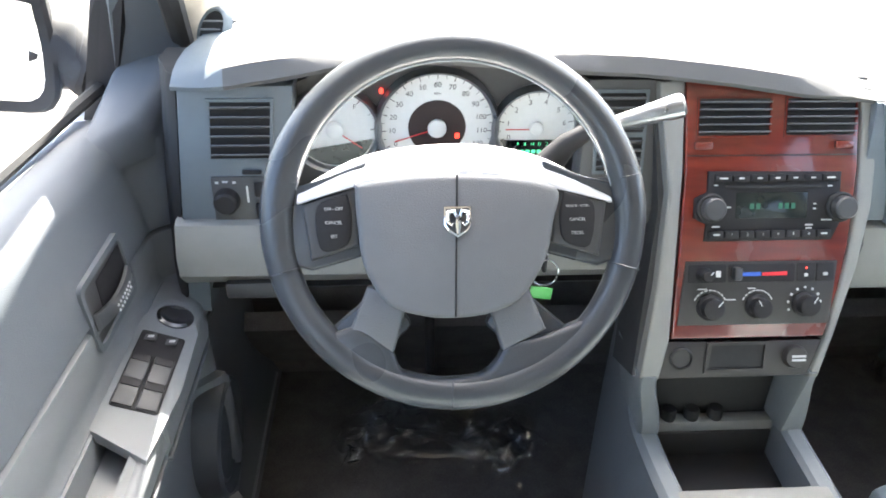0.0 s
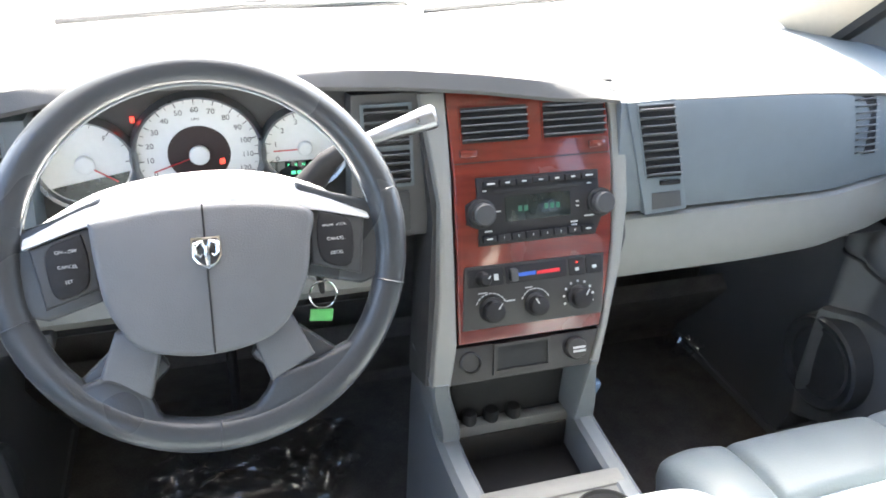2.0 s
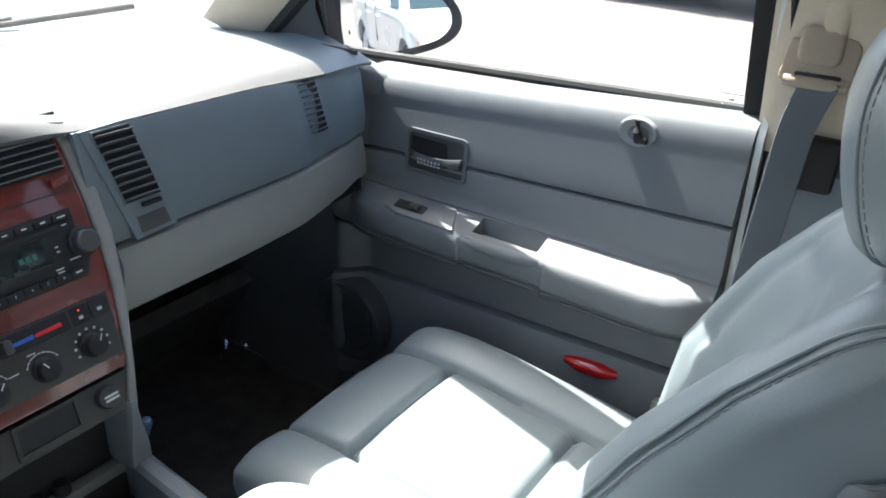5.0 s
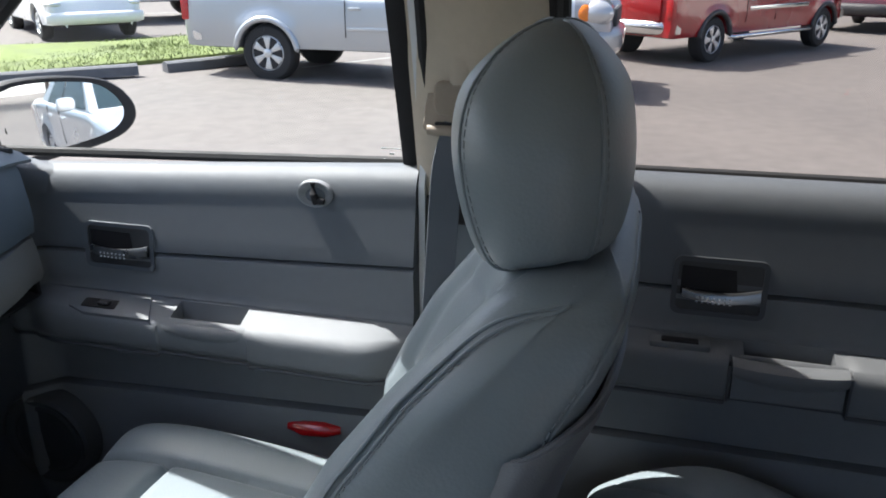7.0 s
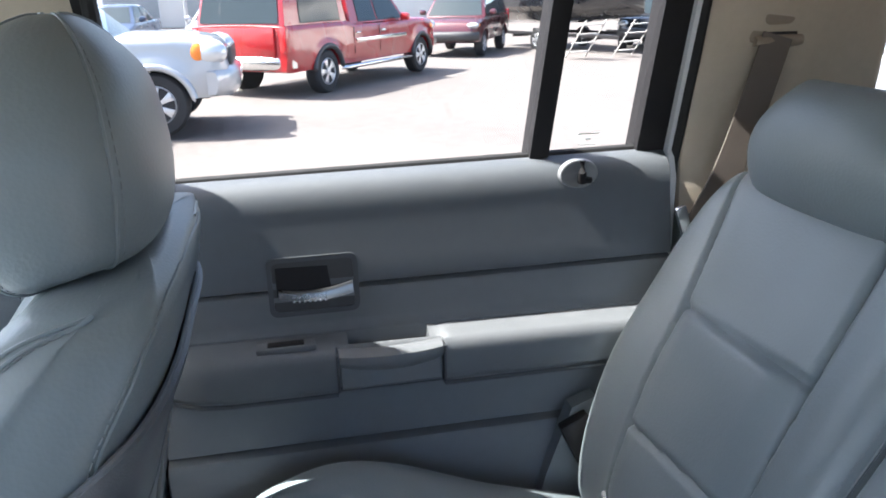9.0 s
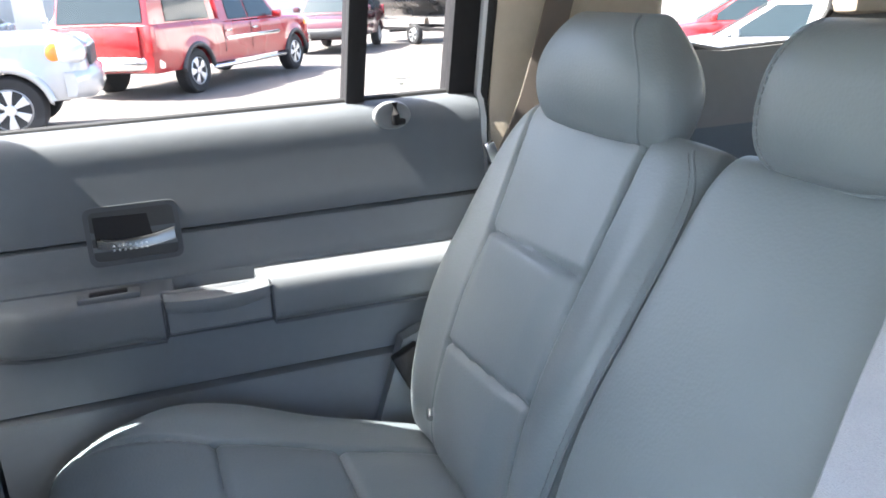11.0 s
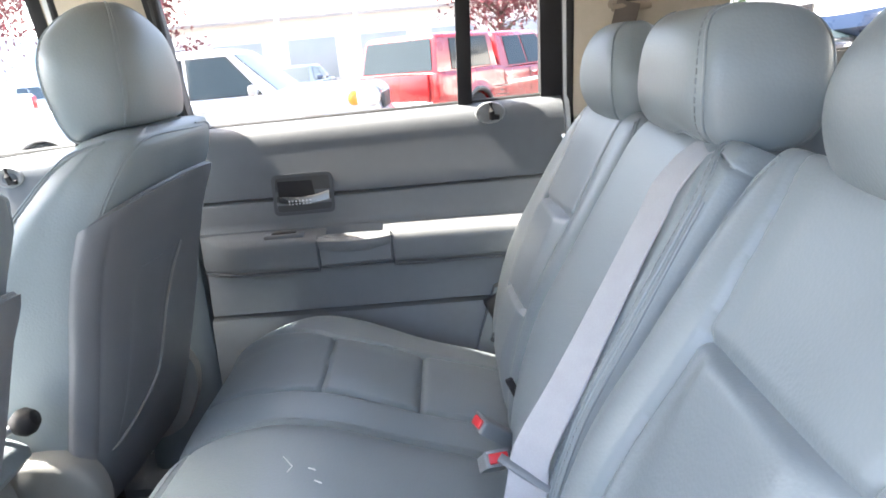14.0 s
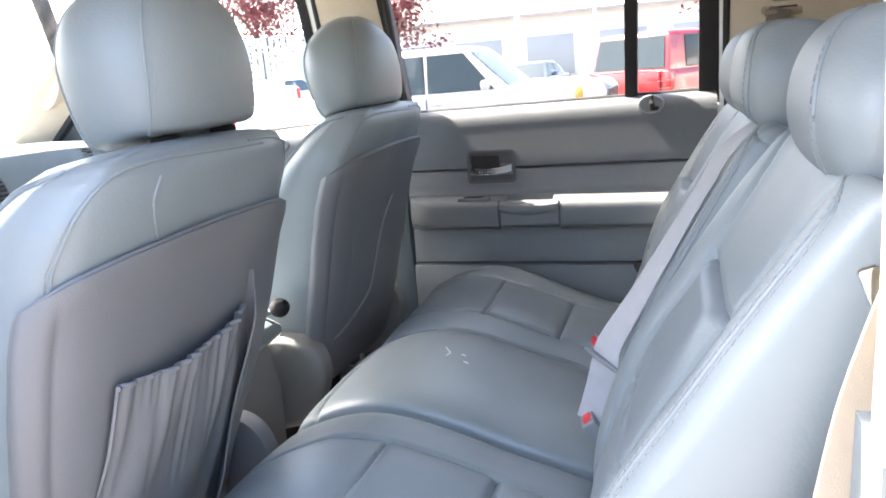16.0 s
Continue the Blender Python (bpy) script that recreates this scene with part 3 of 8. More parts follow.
    strip("lower_panel", lambda y: [(0.81, f(zb, y) - 0.001), (0.750 - out, f(zb, y) - 0.001), (0.746 - out, f(zb, y) - 0.02), (0.736 - 0.8 * out, f(zl, y) + 0.02), (0.733 - 0.7 * out, f(zl, y) + 0.002), (0.742 - 0.7 * out, f(zl, y)), (0.81, f(zl, y))], M_DOORMID)
    strip("pocket", lambda y: [(0.81, f(zl, y) - 0.003), (0.734 - 0.7 * out, f(zl, y) - 0.003), (0.722 - 0.7 * out, f(zl, y) - 0.006), (0.717 - 0.7 * out, f(zl, y) - 0.015), (0.708 - 0.5 * out, f(zl, y) - 0.16), (0.715, 0.58), (0.81, 0.58)], M_DOORMID)
    # handle in its dished bezel
    hy0, hy1, hz0, hz1 = handle
    flat = door_frame(side, 0.739 - out, 0, 0)
    hm = flat @ Matrix.Translation((0, 0.002, (hz0 + hz1) / 2)) @ Matrix.Rotation(radians(-6), 4, "X") @ Matrix.Translation((0, 0, -(hz0 + hz1) / 2))
    X = (lambda y: -y * side)
    xa, xb = sorted((X(hy0), X(hy1)))
    b = BM()
    ring_poly(b, rrect(xa, xb, hz0, hz1, 0.012), rrect(xa + 0.007, xb - 0.007, hz0 + 0.007, hz1 - 0.007, 0.008), hm, -0.01, 0.0045)
    # same bezel, darker on the rear door: its shade is put into the colour
    bez = part("handle_bezel", b, M_BEZEL if rear else M_DOOR, d)
    b = BM()
    poly(b, rrect(xa + 0.006, xb - 0.006, hz0 + 0.006, hz1 - 0.006, 0.008), hm, -0.010, 0.0015, 0.0)
    part("handle_dish", b, M_DARK, bez)
    w = X(hy1) - X(hy0)
    q = 1 if w > 0 else -1
    b = BM()
    pts = [(X(hy0) + 0.012 * q, hz0 + 0.030), (X(hy0) + 0.012 * q, hz1 - 0.014), (X(hy0) + 0.66 * w, hz1 - 0.016), (X(hy0) + 0.70 * w, hz0 + 0.030)]
    poly(b, pts if q < 0 else pts[::-1], hm, -0.004, 0.0025, 0.0)
    part("handle_recess", b, M_BLACK, bez)
    xf, xr = X(hy0) + 0.014 * q, X(hy1) - 0.009 * q
    zm = hz0 + 0.031
    rows = []
    for k in range(13):
        t = k / 12
        x = xf + (xr - xf) * t
        z = zm + 0.006 * (2 * t - 1) ** 2 - 0.003 + 0.003 * t
        o = 0.002 + 0.005 * math.sin(math.pi * min(1, 0.1 + 0.9 * t)) + 0.003 * t
        h = 0.0072 + 0.0026 * t
        rows.append([hm @ Vector((x, -o - w2, z + z2)) for w2, z2 in ((0.0, h), (0.004, h * 0.92), (0.006, h * 0.5), (0.006, -h * 0.8), (0.0, -h))])
    b = BM()
    loft(b, rows)
    lever = part("handle", b, M_LEVER, d, "satin silver pull handle")
    for row in range(2):
        for k in range(7):
            t = 0.20 + 0.07 * k
            x = xf + (xr - xf) * t
            o = 0.002 + 0.005 * math.sin(math.pi * min(1, 0.1 + 0.9 * t)) + 0.003 * t + 0.0056
            b = BM()
            lathe(b, [(0.0018, -0.002), (0.0017, 0.0012), (0.0006, 0.002)], hm @ Matrix.Translation((x, -o, zm - 0.001 - 0.0065 * row)), 8)
            part("dimple", b, M_CROWN, lever)
    # lock knob in its oval dish
    ky, kz = knob
    km = door_frame(side, 0.7415, ky, kz)
    b = BM()
    lathe(b, [(0.0, -0.004), (0.012, -0.003), (0.022, 0.002), (0.027, 0.0055), (0.030, 0.005), (0.032, -0.004)], km @ Matrix.Diagonal((1.0, 1, 0.72, 1)), 28)
    dish = part("lock_dish", b, M_DISH, d)
    b = BM()
    tube(b, [km @ Vector((0.004 * side, -0.006, -0.012)), km @ Vector((0.002 * side, -0.012, 0.004)), km @ Vector((0.002 * side, -0.011, 0.022))], [0.007, 0.006, 0.0055], 10)
    tube(b, [km @ Vector((0.002 * side, -0.008, -0.008)), km @ Vector((0.018 * side, -0.008, -0.010))], [0.006, 0.005], 8)
    part("lock_knob", b, M_BLACK, d)
    return d, flat, X


def pull_grip(d, side, span, z, x, tall):
    """The rounded lip in front of an armrest's pull cup, swelling towards its middle."""
    rows = []
    for k in range(25):
        q = k / 24
        y = span[0] - 0.004 + (span[1] - span[0] + 0.008) * q
        s = math.sin(math.pi * q) ** 0.45
        rows.append([(mx(x + 0.010 - 0.005 * s + 0.011 * math.cos(a) * (0.5 + 0.5 * s), side), y, z + 0.004 * (1 - s) + tall * math.sin(a) * (0.55 + 0.45 * s)) for a in (2 * math.pi * j / 16 for j in range(16))])
    b = BM()
    loft(b, rows)
    part("pull_grip", b, M_DOORMID, d)


def pull_niche(d, span, x, z0, z1):
    """A pull lip with a sagging lower edge over a sunk plate, between two dark joints; z0, z1: the armrest face's foot and head."""
    zm = z0 + 0.46 * (z1 - z0)
    rows = []
    for k in range(31):
        q = k / 30
        y = span[0] - 0.003 + (span[1] - span[0] + 0.006) * q
        c = math.sin(math.pi * q)
        lo, hi = zm + 0.010 - 0.011 * c ** 0.8, z1 - 0.004 * c
        bulge = 0.004 * c ** 0.5
        rows.append([(x + 0.030, y, hi - 0.006), (x + 0.018, y, hi), (x + 0.008, y, hi - 0.001), (x + 0.001 - bulge, y, hi - 0.006), (x - 0.001 - bulge, y, hi - 0.014), (x + 0.000 - bulge, y, lo + 0.006), (x + 0.004 - bulge, y, lo + 0.001), (x + 0.010, y, lo), (x + 0.030, y, lo + 0.002)])
    b = BM()
    loft(b, rows)
    lip_ob = part("pull_grip", b, M_DOORMID, d)
    b = BM()
    loft(b, [[(x + 0.030, y, z0), (x + 0.006, y, z0 + 0.001), (x + 0.004, y, z0 + 0.004), (x + 0.009, y, zm + 0.012), (x + 0.030, y, zm + 0.012)] for y in (span[0] - 0.005, span[1] + 0.005)])
    part("grip_plate", b, M_DOORMID, lip_ob)
    for y in span:
        b = BM()
        box(b, (x + 0.012, y, (z0 + z1) / 2 - 0.004), (0.020, 0.004, z1 - z0 - 0.004), 0.001)
        part("joint", b, M_BEZEL, lip_ob)


def window_frame(d, side, pts, posts, glass=None):
    """The pane and its black frame: an outline of (y, z) and posts across it."""
    P = [Vector((mx(glass_x(z) + 0.005, side), y, z)) for y, z in pts]
    b = BM()
    b.faces.new([b.verts.new(p) for p in P])
    g = part("pane", b, glass or M_PANE, d)
    g.visible_shadow = glass is not None         # the tinted pane dims the daylight
    b = BM()
    tube(b, [p + Vector((-0.004 * side, 0, 0.004)) for p in P[:2]], 0.009, 8)
    part("sill_seal", b, M_RUBBER, d)
    for (ya, yb), w in posts:
        b = BM()
        rows = []
        for z, y in ((sill(ya) - 0.03, ya), (1.74, yb)):
            x = glass_x(z)
            rows.append([(mx(x + dx, side), y + dy, z) for dx, dy in ((-0.012, -w), (-0.016, 0), (-0.012, w), (0.03, w), (0.03, -w))])
        loft(b, rows)
        part("frame_post", b, M_BLACK, d)


FRONT = dict(y0=0.315, y1=-0.433, zt=(1.100, 1.129), za=(1.034, 1.036), zb=(0.962, 0.958), zl=(0.835, 0.862), arm0=0.078, pull=(0.002, -0.165), fall=0.022)
DOORS = {}
for side, nm, lab in ((1, "door_1", "closed front passenger door, slate over grey, with a silver handle"), (-1, "door_3", "closed driver's door, slate over grey, with window switches")):
    d, hm, X = door(nm, side, handle=(0.166, 0.030, 1.078, 1.160), knob=(-0.266, 1.236), label=lab, **FRONT)
    DOORS[side] = d
    window_frame(d, side, [(0.40, 1.25), (-0.41, 1.278), (-0.41, 1.72), (0.02, 1.72), (0.30, 1.49), (0.40, 1.40)], [((-0.4165, -0.411), 0.014), ((0.41, 0.425), 0.012)])
    # black sail corner at the mirror, and the frame along the roof pillar
    b = BM()
    loft(b, [[(mx(x + dx, side), y + dx, z) for x, y, z in ((0.778, 0.40, 1.235), (0.700, 0.458, 1.235), (0.690, 0.448, 1.36), (0.690, 0.41, 1.45), (0.745, 0.375, 1.47), (0.768, 0.40, 1.36))] for dx in (0, 0.012)])
    part("sail_panel", b, M_DOOR, d)
    b = BM()
    rows = []
    for y, h in ((0.19, 1.234), (0.24, 1.243), (0.29, 1.254), (0.34, 1.267), (0.40, 1.284), (0.455, 1.298)):
        xi = 0.744 - 0.046 * (1 - smooth(0, 0.075, 0.315 - y))
        rows.append([(mx(x, side), y, z) for x, z in ((xi, 1.20), (xi + 0.002, h - 0.024), (xi + 0.010, h - 0.007), (xi + 0.022, h - 0.001), (0.772, h - 0.001), (0.780, h - 0.010), (0.780, 1.20))])
    loft(b, rows)
    part("sail_foot", b, M_DOOR, d)
    b = BM()
    tube(b, [(mx(glass_x(z) + 0.0, side), y, z) for y, z in ((0.43, 1.39), (0.28, 1.495), (0.0, 1.70), (-0.05, 1.725), (-0.41, 1.735))], 0.016, 8)
    part("frame_rail", b, M_BLACK, d)
    # switch plate on the armrest's fore end
    tm = Matrix.Translation((mx(0.686, side), 0.095, 1.0225)) @ Matrix.Rotation(radians(-20 * side), 4, "Y") @ Matrix.Rotation(radians(-90), 4, "X")     # local z ahead, -y up
    if side > 0:
        b = BM()
        poly(b, [(-0.026, -0.080), (0.028, -0.055), (0.03, 0.06), (0.015, 0.105), (-0.014, 0.085), (-0.026, 0.05)], tm, -0.006, 0.004, 0.002)
        plate = part("switch_plate", b, M_DOORMID, d)
        b = BM()
        poly(b, rrect(-0.013, 0.008, -0.005, 0.062, 0.003), tm, 0.002, 0.0055, 0.001)
        part("switch", b, M_BLACK, plate)
        b = BM()
        box(b, tm @ Vector((-0.003, -0.008, 0.018)), (0.014, 0.022, 0.006), 0.002)
        part("switch", b, M_DARK, plate)
    else:
        b = BM()
        poly(b, [(-0.035, -0.135), (0.030, -0.16), (0.040, -0.05), (0.036, 0.06), (0.016, 0.115), (-0.012, 0.12), (-0.035, 0.07)], tm, -0.006, 0.005, 0.002)
        plate = part("switch_plate", b, M_DOORMID, d)
        b = BM()
        lathe(b, [(0.0, 0.006), (0.012, 0.0065), (0.019, 0.009), (0.023, 0.007), (0.023, 0.0)], tm @ Matrix.Translation((0.002, 0, 0.082)), 24)
        part("mirror_knob", b, M_GLOSSBLK, plate)
        b = BM()
        poly(b, rrect(-0.028, 0.024, -0.095, 0.042, 0.004), tm, 0.002, 0.0065, 0.001)
        part("switch_bed", b, M_BLACK, plate)
        for kx in (-0.015, 0.011):
            for kz in (-0.074, -0.030):
                b = BM()
                m3 = tm.to_3x3() @ Matrix.Rotation(radians(9), 3, "X")
                box(b, tm @ Vector((kx, -0.0085, kz)), (0.0225, 0.007, 0.038), 0.0016, m=m3)
                part("window_switch", b, M_DARK, plate)
                # flat black slab on the switch: the dent's shade put into colour
                b = BM()
                box(b, tm @ Vector((kx, -0.0142, kz + 0.012)), (0.0205, 0.0015, 0.011), 0.0006, m=m3)
                part("finger_dent", b, M_BLACK, plate)
        for kx in (-0.015, 0.010):
            b = BM()
            box(b, tm @ Vector((kx, -0.0075, 0.028)), (0.014, 0.012, 0.004), 0.001)
            part("lock_switch", b, M_DARK, plate)
            b = BM()
            box(b, tm @ Vector((kx, -0.0098, 0.028)), (0.007, 0.004, 0.0006), 0.0)
            part("symbol", b, M_WHITE, plate)
    pull_grip(d, side, FRONT["pull"], FRONT["za"][0] - 0.033, 0.738 - FRONT["arm0"], 0.013)
    # red courtesy reflector
    b = BM()
    tube(b, [(mx(0.708, side), -0.205, 0.815), (mx(0.704, side), -0.235, 0.8165), (mx(0.704, side), -0.275, 0.8195), (mx(0.708, side), -0.303, 0.821)], [0.008, 0.0145, 0.0145, 0.008], 14)
    part("reflector", b, M_REDLENS, d, "red oval reflector")
    b = BM()
    lathe(b, [(0.0, 0.001), (0.020, 0.002), (0.060, 0.000), (0.066, 0.003), (0.072, 0.001), (0.080, 0.006), (0.088, 0.009), (0.094, 0.005), (0.099, -0.045)], door_frame(side, 0.672, 0.285, 0.725), 36)
    part("speaker_grille", b, M_BEZEL, d)

d, hm, X = door("door_2", 1, -0.655, -1.452, (1.142, 1.141), (1.077, 1.066), (1.000, 0.992), (0.890, 0.884), 0.060, (-0.824, -0.954, 1.104, 1.191), (-1.298, 1.279), (-0.912, -1.070), "closed rear passenger door, slate over grey, with a silver handle", rear=True)
DOORS[2] = d
window_frame(d, 1, [(-0.66, 1.288), (-1.43, 1.295), (-1.43, 1.72), (-0.66, 1.72)], [((-0.640, -0.622), 0.020), ((-1.247, -1.268), 0.015), ((-1.436, -1.442), 0.026)], M_TINT)
b = BM()
loft(b, [[(glass_x(1.64) + dx, y, z) for dx, z in ((-0.016, 1.645), (0.02, 1.635), (0.01, 1.75), (-0.05, 1.75))] for y in (-0.63, -1.45)])
part("frame_rail", b, M_BLACK, d)
b = BM()
box(b, (0.698, -0.842, 1.066), (0.026, 0.085, 0.010), 0.003)
sp = part("switch_plate", b, M_DOORMID, d)
b = BM()
box(b, (0.696, -0.842, 1.0715), (0.014, 0.052, 0.005), 0.002)
part("switch", b, M_BLACK, sp)
pull_niche(d, (-0.912, -1.070), 0.667, 0.998, 1.060)
b = BM()
lathe(b, [(0.0, 0.004), (0.062, 0.008), (0.072, 0.014), (0.080, 0.010), (0.082, -0.01)], door_frame(1, 0.708, -0.80, 0.70), 32)
part("speaker_grille", b, M_DARK, d)
# seals in the door gaps
for y in (-0.440, -1.4615):
    b = BM()
    loft(b, [[(x + dx, y + dy, z) for dx, dy in ((0, 0.005), (0, -0.005), (0.03, -0.005), (0.03, 0.005))] for x, z in ((0.748, 0.56), (0.750, 1.26), (0.765, 1.30), (glass_x(1.72) - 0.02, 1.72))])
    solo("door_jamb", b, M_BODY, "pale painted door jamb edge", "door jamb", kind="structure")
for y, nm in ((-0.452, "seal"), (-0.648, "seal"), (-1.472, "seal")):
    b = BM()
    tube(b, [(0.775, y, 0.56), (0.772, y, 1.28), (glass_x(1.72) - 0.01, y, 1.72)], 0.010, 8)
    solo("door_seal", b, M_RUBBER, "black rubber door seal", "seal", kind="structure")

# etched print in the panes' lower corners
for ya, z, dd in ((-0.380, 1.296, DOORS[1]), (-1.330, 1.322, DOORS[2])):
    for k, (w, h) in enumerate(((0.034, 0.0018), (0.008, 0.003), (0.030, 0.0012))):
        b = BM()
        zz = z + 0.009 - 0.009 * k
        box(b, (glass_x(zz) - 0.001, ya, zz), (0.0008, w, h), 0)
        part("etched_mark", b, M_PAPER, dd)

# outside mirrors
for side in (1, -1):
    t = thing("side_mirror", "black-framed door mirror with clear glass", "side mirror", (mx(0.90, side), 0.45, 1.2), group="side mirrors")
    c = Vector((mx(1.03, side), 0.43, 1.272 if side > 0 else 1.295))
    out = [(-0.160, 0.066), (-0.09, 0.084), (0.02, 0.080), (0.12, 0.058), (0.174, 0.004), (0.168, -0.044), (0.10, -0.074), (-0.06, -0.088), (-0.140, -0.090), (-0.160, -0.020)]
    ring = spline(out + [out[0]], 41)[:-1]
    fm = Matrix.Translation(c) @ Matrix.Rotation(radians(-20 if side > 0 else 12), 4, "Z") @ Matrix.Rotation(radians(-3), 4, "X") @ Matrix.Diagonal((side, 1, 1, 1))
    b = BM()
    loft(b, [[fm @ Vector((x * k, dy, z * k)) for x, z in ring] for k, dy in ((0.96, -0.002), (1.0, 0.004), (1.0, 0.03), (0.9, 0.09), (0.6, 0.13), (0.2, 0.14))])
    part("housing", b, M_BLACK, t)
    b = BM()
    b.faces.new([b.verts.new(fm @ Vector((x * 0.84 - 0.008, -0.005, z * 0.82 + 0.004))) for x, z in ring])
    part("mirror_glass", b, M_MIRROR, t)
    b = BM()
    tube(b, [fm @ Vector((-0.13, 0.055, -0.01)), fm @ Vector((-0.19, 0.05, -0.02)), Vector((mx(0.80, side), 0.47, 1.245))], [0.062, 0.060, 0.055], 14)
    part("arm", b, M_BLACK, t)


# ---------------------------------------------------------------- dashboard
dash = thing("dashboard", "slate and grey moulded dashboard with a hooded dial cluster", "dashboard", (MID, 0.45, 0.9))


def lip(x):
    return curve_at([(-0.742, 1.324), (-0.712, 1.331), (-0.679, 1.339), (-0.647, 1.347), (-0.615, 1.353), (-0.584, 1.357), (-0.549, 1.360), (-0.49, 1.362), (-0.40, 1.364), (-0.266, 1.362), (-0.168, 1.358), (-0.066, 1.347), (0.02, 1.334), (0.076, 1.322), (0.115, 1.312), (0.13, 1.310), (0.40, 1.305), (0.60, 1.294), (0.72, 1.282)], x)[0]


xs = [-0.713 + 1.423 * k / 48 for k in range(49)]
rows = []
for x in xs:
    z = lip(x)
    yl = 0.210 - 0.006 * smooth(0.05, 0.16, x) + 0.03 * smooth(0.55, 0.69, x)
    th = 0.024 + 0.012 * smooth(-0.715, -0.64, x) * (1 - smooth(-0.60, -0.48, x)) - 0.004 * (1 - smooth(-0.715, -0.68, x)) + 0.010 * smooth(-0.45, -0.2, x) - 0.014 * smooth(0.02, 0.12, x)
    side_drop = 0.015 * smooth(0.5, 0.75, abs(x - MID))
    rows.append([(x, 0.79, 1.23), (x, 0.79, 1.283 - side_drop), (x, 0.60, 1.303 - side_drop), (x, 0.42, 0.35 * 1.315 + 0.65 * z), (x, yl + 0.09, z + 0.004), (x, yl + 0.045, z + 0.002), (x, yl + 0.022, z - 0.003), (x, yl + 0.008, z - 0.010), (x, yl, z - th + 0.006), (x, yl + 0.002, z - th + 0.001), (x, yl + 0.010, z - th), (x, 0.305, z - th + 0.006), (x, 0.345, z - th - 0.006)])
# slate corners beside the darker pad: a shadow's edge drawn as a colour change
for nm, a, c in (("top_pad", 2, 43), ("top_corner", 0, 2), ("top_corner", 43, 48)):
    b = BM()
    loft(b, rows[a:c + 1])
    part(nm, b, M_DASH_SHADE if nm == "top_pad" else M_SLATE, dash)
# passenger side: upper panel, lower band, underside
b = BM()
rows = []
for k in range(25):
    x = 0.118 + 0.572 * k / 24
    y = 0.205 + 0.03 * smooth(0.45, 0.62, x) + 0.02 * smooth(0.60, 0.69, x)
    z = lip(x)
    rows.append([(x, 0.33, z - 0.012), (x, y + 0.014, z - 0.012), (x, y - 0.002, z - 0.016), (x, y - 0.0052, z - 0.022), (x, y - 0.011, 1.25), (x, y - 0.018, 1.20), (x, y - 0.020, 1.17), (x, y - 0.016, 1.144), (x, y - 0.004, 1.141), (x, 0.33, 1.141)])
loft(b, rows)
part("passenger_panel", b, M_SLATE, dash)
b = BM()
rows = []
for k in range(25):
    x = 0.122 + 0.568 * k / 24
    y = 0.188 + 0.03 * smooth(0.45, 0.62, x) + 0.03 * smooth(0.58, 0.69, x)
    rows.append([(x, 0.34, 1.138), (x, y + 0.004, 1.138), (x, y - 0.003, 1.134), (x, y - 0.010, 1.10), (x, y - 0.012, 1.068), (x, y - 0.006, 1.046 + 0.010 * smooth(0.3, 0.6, x)), (x, y + 0.02, 1.030 + 0.014 * smooth(0.3, 0.6, x)), (x, 0.34, 1.00)])
loft(b, rows)
part("glovebox_door", b, M_LIGHT, dash)
b = BM()
loft(b, [[(x, 0.24, 1.03), (x, 0.30, 0.99), (x, 0.55, 0.98), (x, 0.70, 1.0), (x, 0.70, 1.04), (x, 0.3, 1.04)] for x in (-0.74, -0.16)])
loft(b, [[(x, 0.24, 1.03), (x, 0.30, 0.99), (x, 0.55, 0.98), (x, 0.70, 1.0), (x, 0.70, 1.04), (x, 0.3, 1.04)] for x in (0.11, 0.68)])
part("underside", b, M_DARK, dash)
# end caps beside the doors, with dark fillers added in the gaps
b = BM()
box(b, (0.6925, 0.30, 1.13), (0.009, 0.09, 0.32), 0.002)
part("edge_seal", b, M_RUBBER, dash)
# added black filler, made wide so that no light leaks past the door
b = BM()
loft(b, [[(x - 0.034, 0.345, z), (x - 0.034, 0.300, z), (x - 0.010, 0.240, z), (x, 0.232, z), (x, 0.345, z)] for x, z in ((-0.742, 0.98), (-0.732, 1.13), (-0.722, 1.22), (-0.714, 1.30), (-0.712, 1.325))])
part("edge_seal", b, M_RUBBER, dash)
b = BM()
loft(b, [[(x, 0.34, z), (x, 0.236, z), (x + 0.03, 0.228, z), (x + 0.03, 0.34, z)] for x, z in ((-0.740, 1.0), (-0.730, 1.13), (-0.720, 1.22), (-0.7125, 1.30), (-0.711, 1.312))])
part("end_cap", b, M_SLATE, dash)


